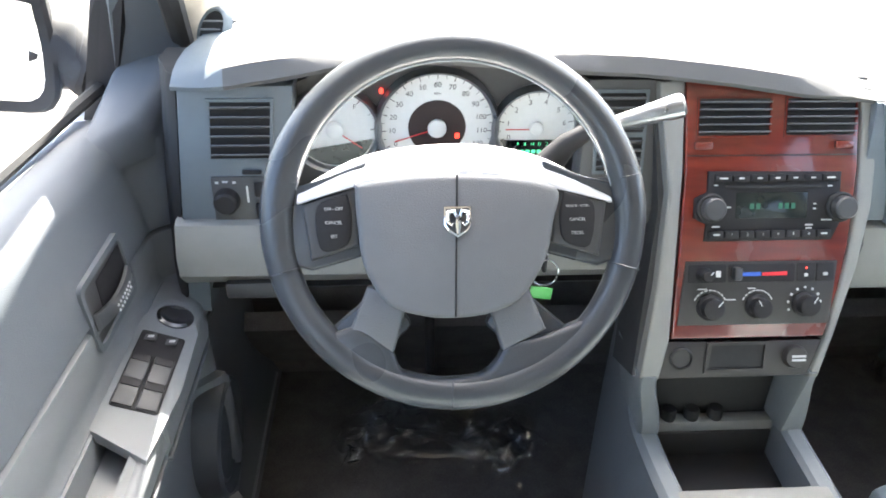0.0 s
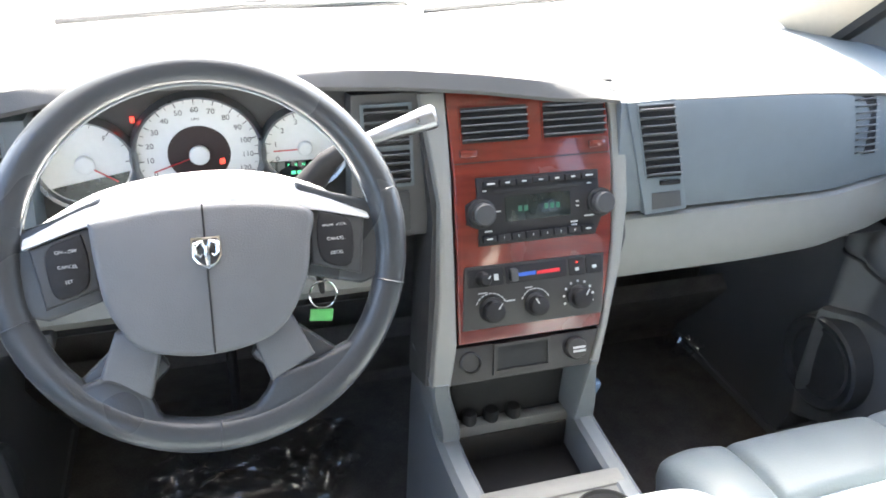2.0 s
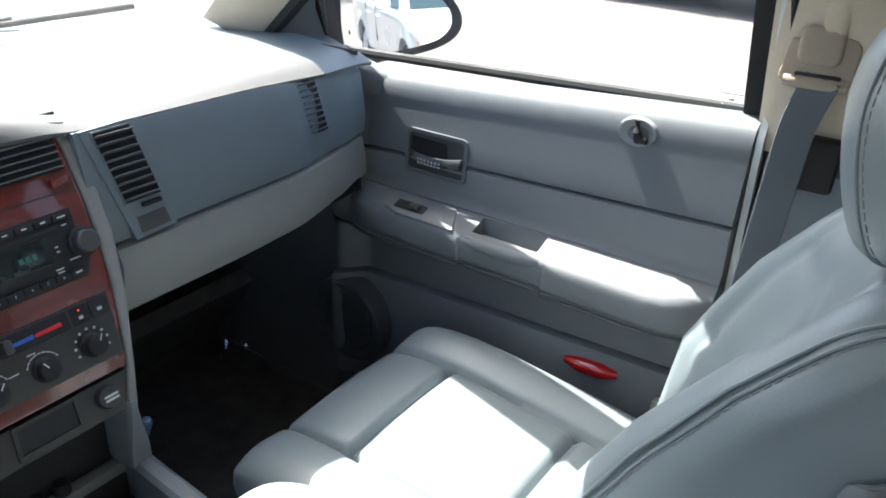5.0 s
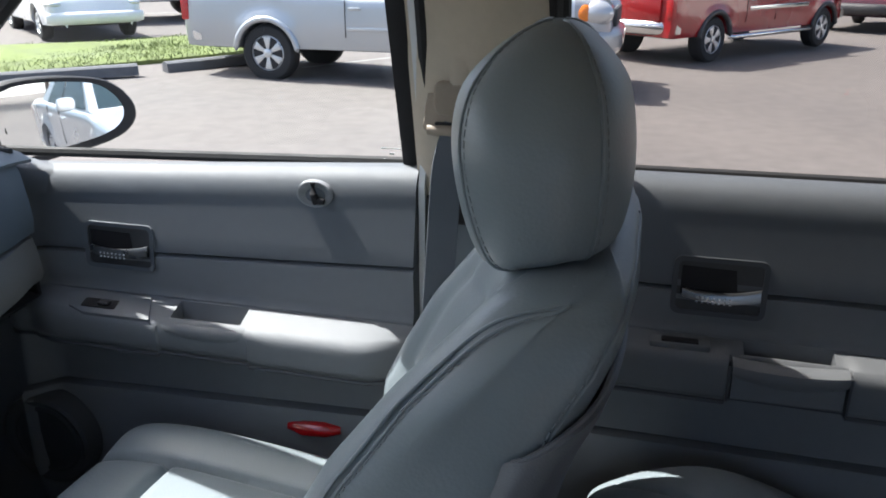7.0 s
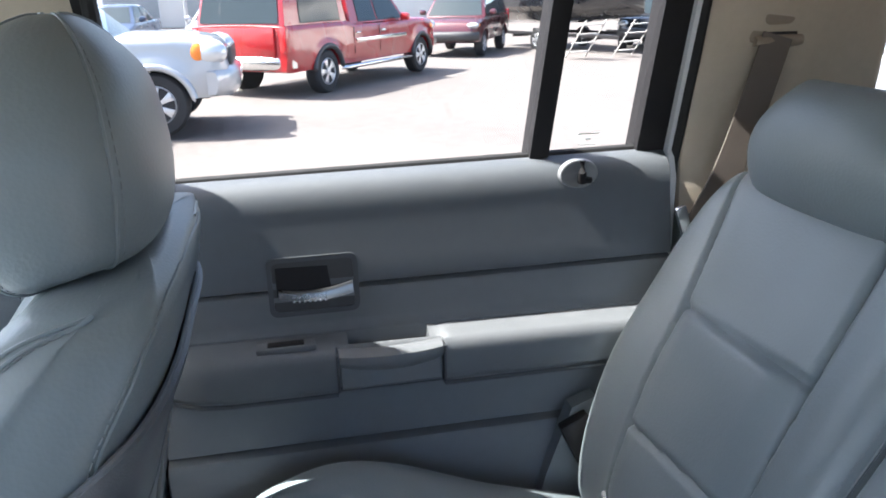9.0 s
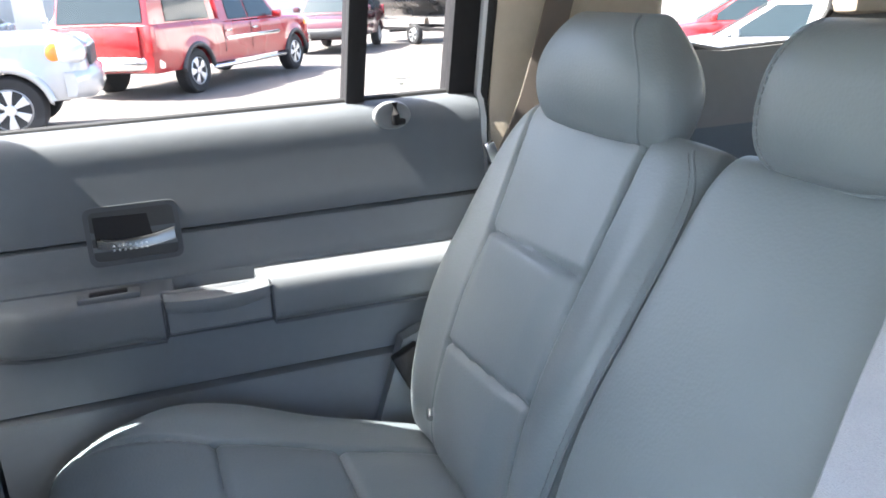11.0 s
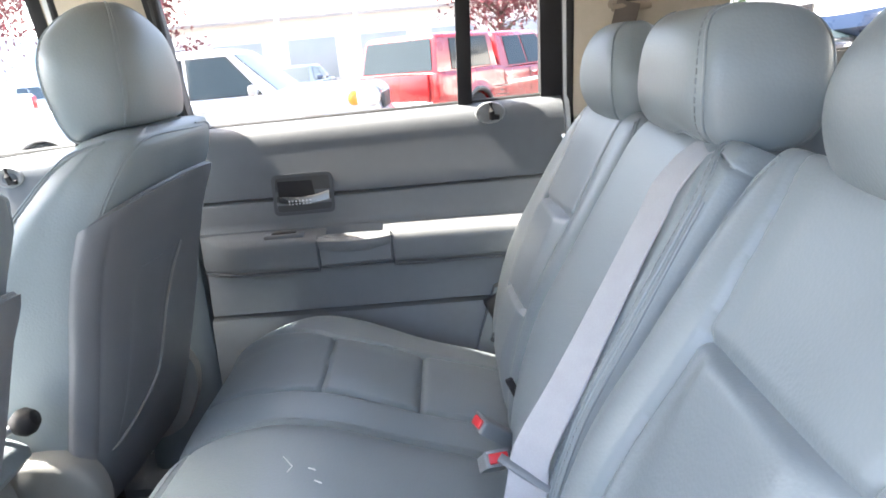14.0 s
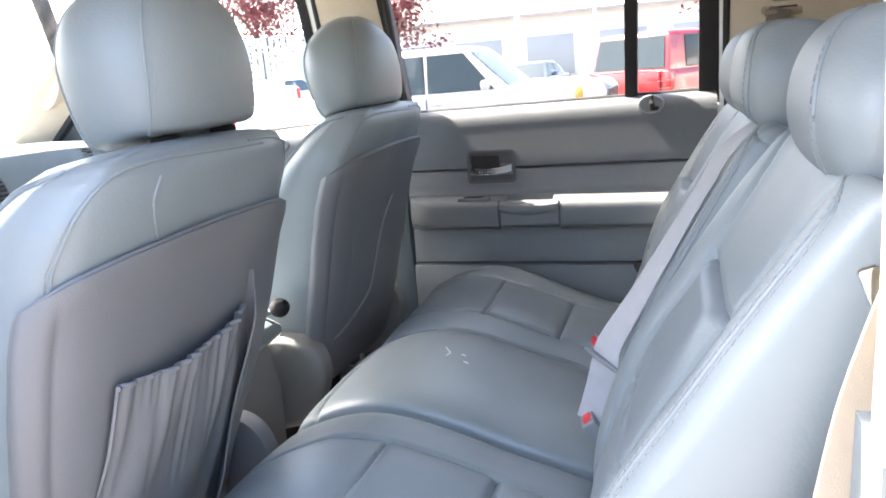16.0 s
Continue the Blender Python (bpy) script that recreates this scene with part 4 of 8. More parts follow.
def vent(parent, fm, x0, x1, z0, z1, n, frame_w=0.004, slant=-28, material=M_SLATE, skew=0.0):
    """An air vent: dark throat, frame and tilted slats."""
    b = BM()
    pts = [(x0 + skew, z1), (x0, z0), (x1, z0), (x1 + skew, z1)][::-1]
    poly(b, pts, fm, -0.012, 0.0015, 0.0)
    v = part("vent", b, M_BLACK, parent)
    b = BM()
    o = [(x0 - frame_w, z0 - frame_w), (x1 + frame_w, z0 - frame_w), (x1 + frame_w + skew, z1 + frame_w), (x0 - frame_w + skew, z1 + frame_w)]
    ring_poly(b, o, [(x0, z0), (x1, z0), (x1 + skew, z1), (x0 + skew, z1)], fm, -0.004, 0.0026)
    part("vent_frame", b, material, v)
    for k in range(n):
        z = z0 + (z1 - z0) * (k + 0.5) / n
        sx = skew * (z - z0) / (z1 - z0)
        b = BM()
        box(b, (0, 0, 0), (x1 - x0, 0.009, 0.0017), 0.0006, m=Matrix.Rotation(radians(slant), 3, "X"))
        b.transform(fm @ Matrix.Translation(((x0 + x1) / 2 + sx, -0.0045, z)))
        part("slat", b, M_SLAT, v)
    return v


F_R1 = on_stack((0.17, 0.1885, 1.22), 8)
b = BM()
poly(b, [(-0.046, 0.077), (-0.006, -0.078), (0.058, -0.075), (0.023, 0.079)][::-1], F_R1, -0.012, 0.0015, 0.0012)
part("vent_panel", b, M_SLATE, dash)
F_R1b = F_R1 @ Matrix.Translation((0, -0.0012, 0))
vent(dash, F_R1b, -0.009, 0.043, -0.026, 0.072, 9, 0.0018, skew=-0.022)
b = BM()
poly(b, [(0.001, -0.048), (0.003, -0.071), (0.049, -0.070), (0.044, -0.047)], F_R1b, -0.002, 0.0012, 0.0005)
part("cubby", b, M_DARK, dash)
b = BM()
box(b, F_R1b @ Vector((0.026, -0.003, -0.034)), (0.030, 0.006, 0.006), 0.002)
part("vent_wheel", b, M_BLACK, dash)
F_R2 = on_stack((0.535, 0.2085, 1.235), 8) @ Matrix.Rotation(radians(9), 4, "Z")
vent(dash, F_R2, -0.022, 0.024, -0.045, 0.044, 9, 0.002, skew=-0.020)
# driver's side: outer vent panel, lamps switch, lower band
F_L = on_stack((-0.65, 0.232, 1.22), 0)
b = BM()
poly(b, [(-0.0795, -0.087), (0.055, -0.088), (0.072, 0.092), (-0.061, 0.090)], F_L, -0.06, 0.004, 0.003)
part("driver_panel", b, M_SLATE, dash)
F_Lb = F_L @ Matrix.Translation((0, -0.004, 0))
vent(dash, F_Lb, -0.032, 0.038, 0.002, 0.073, 6, skew=0.007)
b = BM()
poly(b, rrect(-0.036, 0.034, -0.084, -0.022, 0.002), F_Lb, -0.002, 0.003, 0.001)
lamp_panel = part("lamp_switch_panel", b, M_DARK, dash)
b = BM()
lathe(b, [(0.0165, 0.0), (0.0165, 0.006), (0.0145, 0.016), (0.012, 0.018), (0.0, 0.018)], F_Lb @ Matrix.Translation((-0.019, 0, -0.053)), 24)
part("lamp_knob", b, M_BLACK, lamp_panel)
for x, z, w, h in ((-0.029, -0.029, 0.004, 0.003), (-0.019, -0.028, 0.007, 0.002), (-0.008, -0.029, 0.004, 0.003), (0.007, -0.045, 0.0025, 0.022)):
    b = BM()
    box(b, F_Lb @ Vector((x, -0.0034, z)), (w, 0.0006, h), 0)
    part("symbol", b, M_WHITE, lamp_panel)
for z in (-0.038, -0.067):
    b = BM()
    box(b, F_Lb @ Vector((0.022, -0.004, z)), (0.012, 0.006, 0.020), 0.002)
    part("dimmer", b, M_BLACK, lamp_panel)
b = BM()
box(b, F_Lb @ Vector((0.015, -0.003, -0.0155)), (0.024, 0.006, 0.005), 0.002)
part("vent_wheel", b, M_BLACK, dash)
b = BM()
loft(b, [[(x, 0.33, 1.140), (x, 0.224, 1.140), (x, 0.216, 1.136), (x, 0.202, 1.10), (x, 0.203, 1.07), (x, 0.225, 1.048), (x, 0.33, 1.03)] for x in (-0.736, -0.66, -0.5, -0.3, -0.168)])
part("knee_band", b, M_LIGHT, dash)
b = BM()
box(b, (-0.640, 0.222, 1.044), (0.085, 0.03, 0.024), 0.004)
part("release_lever", b, M_DARK, dash)
# small window vent at the driver's end
for side in (-1,):
    fm = Matrix.Translation((mx(0.640, side), 0.40, 1.334)) @ Matrix.Rotation(radians(20 * side), 4, "Z") @ Matrix.Rotation(radians(-16), 4, "X") @ Matrix.Rotation(radians(24 * -side), 4, "Y")
    b = BM()
    lathe(b, [(0.0, -0.002), (0.022, -0.002), (0.026, 0.004), (0.029, 0.001), (0.031, -0.014)], fm @ Matrix.Diagonal((0.66, 1, 1.1, 1)), 24)
    sv = part("demister_vent", b, M_SLATE, dash)
    b = BM()
    lathe(b, [(0.0, 0.0002), (0.0235, 0.0), (0.024, -0.004)], fm @ Matrix.Diagonal((0.66, 1, 1.1, 1)), 24)
    part("vent", b, M_BLACK, sv)
    for k in range(3):
        b = BM()
        box(b, fm @ Vector((0, -0.0025, -0.012 + 0.012 * k)), (0.028, 0.004, 0.002), 0.0006)
        part("slat", b, M_MID, sv)

# dial cluster
clus = thing("dial_cluster", "dial cluster with pale faces and dark centre", "instrument cluster", (-0.406, 0.28, 1.20))
F_C = on_stack((-0.406, 0.282, 1.239), -4)
b = BM()
poly(b, [(-0.185, -0.085), (0.205, -0.085), (0.21, 0.07), (0.13, 0.10), (-0.08, 0.10), (-0.185, 0.055)], F_C, -0.03, -0.004, 0.0)
part("backing", b, M_DARK, clus)


def dial(cx, cz, r, lo_deg, hi_deg, labels, hub, ticks, dark_r, num_size, needle, num_r=0.80):
    fm = F_C @ Matrix.Translation((cx, 0, cz))
    b = BM()
    lathe(b, [(0.0, 0.0), (r, 0.0), (r, -0.008)], fm, 48)
    g = part("dial_face", b, M_DIAL, clus)
    b = BM()
    prof = [(r, 0.0), (r + 0.0015, 0.008), (r + 0.005, 0.011), (r + 0.008, 0.005), (r + 0.008, -0.006)]
    bb = bmesh.new()
    rings = [[bb.verts.new((q * math.cos(2 * math.pi * j / 64), -h, q * math.sin(2 * math.pi * j / 64))) for j in range(64)] for q, h in prof]
    for a, c in zip(rings, rings[1:]):
        for j in range(64):
            bb.faces.new((a[j], a[(j + 1) % 64], c[(j + 1) % 64], c[j]))
    bb.transform(fm)
    join(b, bb)
    part("dial_ring", b, M_SATIN, g)
    if dark_r:
        b = BM()
        lathe(b, [(0.0, 0.0010), (dark_r, 0.0010), (dark_r, 0.0)], fm, 40)
        part("dial_centre", b, M_DIALDARK, g)
    b = BM()
    lathe(b, [(hub, 0.001), (hub, 0.006), (hub * 0.8, 0.0075), (0, 0.0075)], fm, 24)
    part("needle_hub", b, M_DIAL, g)
    n = len(labels)
    for k, s in enumerate(labels):
        a = radians(lo_deg + (hi_deg - lo_deg) * k / max(1, n - 1))
        if s:
            text(s, num_size, fm, num_r * r * math.cos(a), num_r * r * math.sin(a), 0.0012, M_NUMERAL, g, "numeral")
    b = BM()
    for k in range(ticks):
        a = radians(lo_deg + (hi_deg - lo_deg) * k / (ticks - 1))
        w = 0.0009 if k % 2 == 0 else 0.0005
        ln = 0.006 if k % 2 == 0 else 0.004
        box(b, fm @ Vector(((r - ln / 2 - 0.001) * math.cos(a), -0.0008, (r - ln / 2 - 0.001) * math.sin(a))), (ln, 0.0006, w), 0, m=Matrix.Rotation(-a, 3, "Y"))
    part("tick_marks", b, M_NUMERAL, g)
    a = radians(needle)
    b = BM()
    box(b, fm @ Vector((0.42 * r * math.cos(a), -0.0045, 0.42 * r * math.sin(a))), (0.75 * r, 0.0012, 0.0012), 0, m=Matrix.Rotation(-a, 3, "Y"))
    part("needle", b, M_REDPL, g)
    return g, fm


sp_labels = [str(10 * k) for k in range(13)]
g1, fm1 = dial(0.0, 0.0, 0.072, 203, -23, sp_labels, 0.012, 25, 0.037, 0.0095, 198)
text("MPH", 0.0045, fm1, 0.0, 0.046, 0.0012, M_DIALDARK, g1, "numeral")
g2, fm2 = dial(0.128, -0.002, 0.050, 200, -20, [str(k) for k in range(8)], 0.0095, 15, 0, 0.010, 180, 0.74)
g3, fm3 = dial(-0.130, -0.002, 0.052, 150, -50, ["", "", "F", "", "E"], 0.011, 9, 0, 0.009, -35, 0.78)
b = BM()
poly(b, arc_pts(0, 0, 0.0485, 200, 340, 17), fm2, 0.0005, 0.0016, 0)
lcd = part("display", b, M_SCREEN, g2)
for k, s in enumerate("PRND2"):
    text(s, 0.0062, fm2, -0.022 + 0.0095 * k, -0.022, 0.0022, M_LCD, g2, "numeral")
for k in range(5):
    b = BM()
    box(b, fm2 @ Vector((-0.016 + 0.0075 * k, -0.0022, -0.0325)), (0.0055, 0.0005, 0.0045), 0)
    part("digit", b, M_LCD, g2)
b = BM()
poly(b, arc_pts(0, 0, 0.050, 215, 345, 17), fm3, 0.0005, 0.0016, 0)
part("display", b, M_SCREEN, g3)
b = BM()
box(b, F_C @ Vector((-0.070, -0.0005, 0.050)), (0.005, 0.002, 0.007), 0.001)
part("warning_lamp", b, M_WARN, clus)
b = BM()
box(b, fm1 @ Vector((0.026, -0.002, -0.011)), (0.006, 0.001, 0.007), 0.0005)
part("warning_lamp", b, M_WARN, clus)

# panel beside the cluster with its own vent
F_V = on_stack((-0.18, 0.226, 1.25), 10)
b = BM()
poly(b, [(-0.055, -0.116), (0.048, -0.116), (0.058, 0.066), (-0.046, 0.066)], F_V, -0.04, 0.0, 0.002)
# darker than the slate round it: the hood's shade put into its colour
part("inner_panel", b, M_DASH_SHADE, dash)
vent(dash, F_V, -0.032, 0.024, 0.002, 0.050, 4)
vent(dash, F_V, -0.032, 0.024, -0.046, -0.004, 4)
b = BM()
poly(b, rrect(-0.030, 0.022, -0.108, -0.056, 0.003), F_V, -0.002, 0.003, 0.001)
tf = part("transfer_panel", b, M_DARK, dash)
b = BM()
lathe(b, [(0.013, 0), (0.013, 0.006), (0.011, 0.014), (0, 0.014)], F_V @ Matrix.Translation((-0.004, 0, -0.083)), 20)
part("transfer_knob", b, M_BLACK, tf)

# ---------------------------------------------------------------- centre stack
stack = thing("centre_stack", "centre stack with polished red wood panel and grey side trims", "centre stack", (-0.017, 0.20, 0.95))
F_S = on_stack((-0.017, 0.175, 1.17), 21)
b = BM()
poly(b, [(-0.145, -0.214), (0.092, -0.214), (0.150, -0.05), (0.150, 0.10), (0.140, 0.160), (-0.130, 0.165), (-0.118, 0.0)], F_S, -0.10, -0.012, 0.0)
part("carcass", b, M_DARK, stack)
# grey side trims, curving
for pts in ([(-0.128, 0.155), (-0.096, 0.157), (-0.095, 0.05), (-0.100, -0.08), (-0.104, -0.165), (-0.116, -0.215), (-0.141, -0.213), (-0.123, -0.10), (-0.112, 0.02)],
            [(0.118, 0.150), (0.140, 0.146), (0.148, 0.08), (0.146, 0.0), (0.132, -0.08), (0.108, -0.165), (0.092, -0.217), (0.079, -0.217), (0.099, -0.164), (0.120, -0.06), (0.127, 0.03), (0.126, 0.11)]):
    b = BM()
    poly(b, pts, F_S, -0.06, 0.006, 0.004, 3)
    part("side_trim", b, M_LIGHT, stack)
b = BM()
poly(b, [(-0.095, 0.158), (0.10, 0.153), (0.117, 0.147), (0.124, 0.116), (0.126, 0.047), (0.121, -0.045), (0.112, -0.10), (0.097, -0.164), (-0.101, -0.163), (-0.096, -0.062), (-0.092, 0.05)], F_S, -0.02, 0.004, 0.003, 3)
part("wood_panel", b, M_WOOD, stack, "glossy red wood panel")
# legs that carry the trims down to the console's rails
for xa, xb, xc, xd in ((-0.141, -0.116, -0.138, -0.108), (0.079, 0.094, 0.058, 0.094)):
    rows = []
    for k in range(9):
        t = k / 8
        q = smooth(0, 1, t)
        p = F_S @ Vector((0, -0.006, -0.214))
        x0, x1 = (xa - 0.017) * (1 - q) + xc * q, (xb - 0.017) * (1 - q) + xd * q
        y, z = p.y + 0.020 * t, p.z + 0.004 + (0.855 - p.z) * t
        rows.append([(x0, y + 0.006, z), (x0 + 0.004, y, z), (x1 - 0.004, y, z), (x1, y + 0.006, z), (x1, y + 0.10, z), (x0, y + 0.10, z)])
    b = BM()
    loft(b, rows)
    part("leg_trim", b, M_MID, stack)
F_S4 = F_S @ Matrix.Translation((0, -0.004, 0))
for x0, x1 in ((-0.078, 0.009), (0.031, 0.116)):
    vent(stack, F_S4, x0, x1, 0.090, 0.134, 5, 0.0025, slant=-4, material=M_WOOD)
for x in (-0.072, 0.104):
    b = BM()
    box(b, F_S4 @ Vector((x, -0.003, 0.078)), (0.022, 0.008, 0.010), 0.002, m=F_S.to_3x3())
    part("vent_tab", b, M_WOOD, stack)
b = BM()
box(b, F_S4 @ Vector((0.016, -0.0003, 0.066)), (0.212, 0.0016, 0.0012), 0.0, m=F_S.to_3x3())
part("panel_joint", b, M_BLACK, stack)

# radio
radio = thing("car_radio", "black car radio with two knobs and a dim display", "radio", tuple(F_S @ Vector((0.018, 0, -0.04))))
b = BM()
poly(b, [(-0.064, 0.047), (0.104, 0.045), (0.104, 0.020), (0.120, 0.012), (0.120, -0.010), (0.106, -0.018), (0.096, -0.039), (-0.066, -0.039), (-0.064, -0.018), (-0.080, -0.010), (-0.080, 0.014), (-0.064, 0.022)][::-1], F_S4, -0.006, 0.003, 0.0015)
part("face", b, M_BLACK, radio)
F_D = F_S4 @ Matrix.Translation((0, -0.003, 0))
b = BM()
poly(b, rrect(-0.028, 0.062, -0.011, 0.021, 0.002), F_D, -0.001, 0.001, 0.0005)
scr = part("display", b, M_SCREEN, radio)
for x in (-0.008, 0.0, 0.028, 0.036, 0.044):
    b = BM()
    box(b, F_D @ Vector((x, -0.0013, 0.004)), (0.005, 0.0005, 0.007), 0, m=F_S.to_3x3())
    part("digit", b, M_LCDDIM, scr)
b = BM()
box(b, F_D @ Vector((0.019, -0.0006, 0.0275)), (0.122, 0.0016, 0.004), 0.0005, m=F_S.to_3x3())
part("disc_slot", b, M_RUBBER, radio)
for k in range(7):
    b = BM()
    box(b, F_D @ Vector((-0.046 + 0.0225 * k, -0.0015, 0.0385)), (0.0205, 0.004, 0.008), 0.001, m=F_S.to_3x3())
    bt = part("button", b, M_BLACK, radio)
    b = BM()
    box(b, F_D @ Vector((-0.046 + 0.0225 * k, -0.0037, 0.0385)), (0.010 if k in (0, 6) else 0.006, 0.0004, 0.0018), 0, m=F_S.to_3x3())
    part("print", b, M_WHITE, bt)
for k in range(8):
    b = BM()
    box(b, F_D @ Vector((-0.052 + 0.0195 * k, -0.0015, -0.0305)), (0.018, 0.004, 0.009), 0.001, m=F_S.to_3x3())
    bt = part("button", b, M_BLACK, radio)
    if 0 < k < 7:
        text(str(k), 0.005, F_D, -0.052 + 0.0195 * k, -0.0305, 0.0038, M_WHITE, bt, "numeral")
    else:
        b = BM()
        box(b, F_D @ Vector((-0.052 + 0.0195 * k, -0.0037, -0.0305)), (0.008, 0.0004, 0.0018), 0, m=F_S.to_3x3())
        part("print", b, M_WHITE, bt)
for x in (-0.060, 0.104):
    b = BM()
    lathe(b, [(0.0185, 0.0), (0.0185, 0.004), (0.0165, 0.006)], F_D @ Matrix.Translation((x, 0, 0.002)), 32)
    part("knob_ring", b, M_RUBBER, radio)
    b = BM()
    lathe(b, [(0.0145, 0.003), (0.0142, 0.016), (0.012, 0.0185), (0.0, 0.019)], F_D @ Matrix.Translation((x, 0, 0.002)), 32)
    part("knob", b, M_DARK, radio)
for x, z, w in ((-0.038, 0.003, 0.008), (-0.054, 0.030, 0.005), (0.090, 0.028, 0.006), (0.072, 0.006, 0.004), (0.072, 0.000, 0.004), (-0.052, -0.021, 0.010), (0.088, -0.014, 0.014), (0.066, -0.020, 0.010), (0.066, -0.024, 0.008)):
    b = BM()
    box(b, F_D @ Vector((x, -0.0002, z)), (w, 0.0005, 0.0018), 0, m=F_S.to_3x3())
    part("print", b, M_WHITE, radio)

# heater controls
hv = thing("heater_controls", "charcoal heater panel with three knobs and a red and blue slide", "heater controls", tuple(F_S @ Vector((0.005, 0, -0.146))))
b = BM()
poly(b, [(-0.087, -0.064), (0.107, -0.066), (0.101, -0.146), (-0.095, -0.145)][::-1], F_S4, -0.005, 0.002, 0.001)
part("face", b, M_CHAR, hv)
F_H = F_S4 @ Matrix.Translation((0, -0.002, 0))
for x0, x1 in ((-0.084, -0.036), (-0.033, 0.052), (0.055, 0.078), (0.080, 0.103)):
    b = BM()
    poly(b, rrect(x0, x1, -0.091, -0.068, 0.002), F_H, -0.001, 0.001, 0.0006)
    part("upper_button", b, M_BLACK, hv)
for x, z, r in ((-0.065, -0.080, 0.0095), (-0.055, -0.122, 0.0165), (0.006, -0.122, 0.0155), (0.067, -0.120, 0.0160)):
    b = BM()
    lathe(b, [(r, 0.0), (r, 0.003), (r * 0.82, 0.006), (r * 0.78, 0.017), (r * 0.6, 0.019), (0, 0.019)], F_H @ Matrix.Translation((x, 0, z)), 32)
    kn = part("knob", b, M_BLACK, hv)
    a = radians({-0.055: 50, 0.006: 120, 0.067: 60}.get(x, 45))
    b = BM()
    box(b, F_H @ Vector((x + 0.6 * r * math.cos(a), -0.0195, z + 0.6 * r * math.sin(a))), (0.55 * r, 0.0006, 0.0012), 0, m=F_S.to_3x3() @ Matrix.Rotation(-a, 3, "Y"))
    part("pointer", b, M_WHITE, kn)
    if r > 0.012:
        b = BM()
        for k in range(9):
            a = radians(150 - 120 * k / 8) if x < 0.05 else radians(200 - 220 * k / 8)
            if x > 0.05 and k % 1 == 0 or x < 0.05:
                box(b, F_H @ Vector((x + (r + 0.005) * math.cos(a), -0.0004, z + (r + 0.005) * math.sin(a))), (0.0042 if x < 0.05 else 0.003, 0.0005, 0.0014 if x < 0.05 else 0.003), 0, m=F_S.to_3x3() @ Matrix.Rotation(-a + math.pi / 2, 3, "Y"))
        part("scale_print", b, M_WHITE, hv)
for x0, x1, mm in ((-0.022, 0.008, M_BLUE), (0.010, 0.042, M_REDPL)):
    b = BM()
    poly(b, [(x0, -0.083), (x1, -0.083), (x1, -0.078), (x0, -0.079)], F_H, 0.0, 0.0016, 0)
    part("slide_stripe", b, mm, hv)
b = BM()
box(b, F_H @ Vector((-0.024, -0.006, -0.079)), (0.010, 0.012, 0.016), 0.002, m=F_S.to_3x3())
part("slide", b, M_DARK, hv)
for x, z, w, h, mm in ((-0.046, -0.080, 0.006, 0.008, M_WHITE), (0.0665, -0.083, 0.005, 0.004, M_WHITE), (0.0915, -0.082, 0.006, 0.004, M_WHITE), (-0.065, -0.099, 0.012, 0.0015, M_WHITE), (-0.002, -0.099, 0.010, 0.0015, M_WHITE), (-0.028, -0.113, 0.012, 0.0015, M_WHITE)):
    b = BM()
    box(b, F_H @ Vector((x, -0.0014 if z > -0.09 else -0.0003, z)), (w, 0.0005, h), 0, m=F_S.to_3x3())
    part("print", b, mm, hv)
b = BM()
box(b, F_H @ Vector((0.0665, -0.0016, -0.074)), (0.002, 0.0006, 0.002), 0, m=F_S.to_3x3())
part("lamp", b, M_WARN, hv)

# lower panel: socket, cubby, outlet
b = BM()
poly(b, [(-0.104, -0.167), (0.096, -0.168), (0.079, -0.215), (-0.118, -0.215)][::-1], F_S, -0.03, 0.002, 0.002)
lowp = part("lower_panel", b, M_CHAR, stack)
F_P = F_S @ Matrix.Translation((0, -0.002, 0))
b = BM()
poly(b, [(-0.049, -0.172), (0.020, -0.172), (0.018, -0.203), (-0.053, -0.203)][::-1], F_P, 0.0, 0.0012, 0)
part("cubby", b, M_RUBBER, lowp)
b = BM()
ring_poly(b, [(-0.054, -0.168), (0.025, -0.168), (0.022, -0.208), (-0.058, -0.208)], [(-0.049, -0.172), (0.020, -0.172), (0.018, -0.203), (-0.053, -0.203)], F_P, -0.002, 0.004)
part("cubby_frame", b, M_CHAR, lowp)
b = BM()
lathe(b, [(0.0145, -0.002), (0.0145, 0.003), (0.012, 0.0045), (0.0115, 0.002), (0, 0.002)], F_P @ Matrix.Translation((-0.087, 0, -0.188)), 28)
part("socket_cap", b, M_CHAR, lowp)
b = BM()
lathe(b, [(0.0155, -0.002), (0.0155, 0.004), (0.013, 0.008), (0, 0.009)], F_P @ Matrix.Translation((0.060, 0, -0.189)), 28)
oc = part("outlet_cap", b, M_CHAR, lowp)
for z in (-0.187, -0.192):
    b = BM()
    box(b, F_P @ Vector((0.062, -0.0095, z)), (0.018, 0.0006, 0.0028), 0, m=F_S.to_3x3())
    part("print", b, M_WHITE, oc)

# ---------------------------------------------------------------- floor console
con = thing("floor_console", "grey floor console with an open tray and cup holders", "console", (-0.02, -0.2, 0.50))
ZC = 0.862


def con_x(y):
    return curve_at([(-0.62, -0.125, 0.085), (-0.10, -0.135, 0.085), (0.05, -0.142, 0.092), (0.14, -0.142, 0.096), (0.26, -0.128, 0.094), (0.32, -0.12, 0.09)], y)


b = BM()
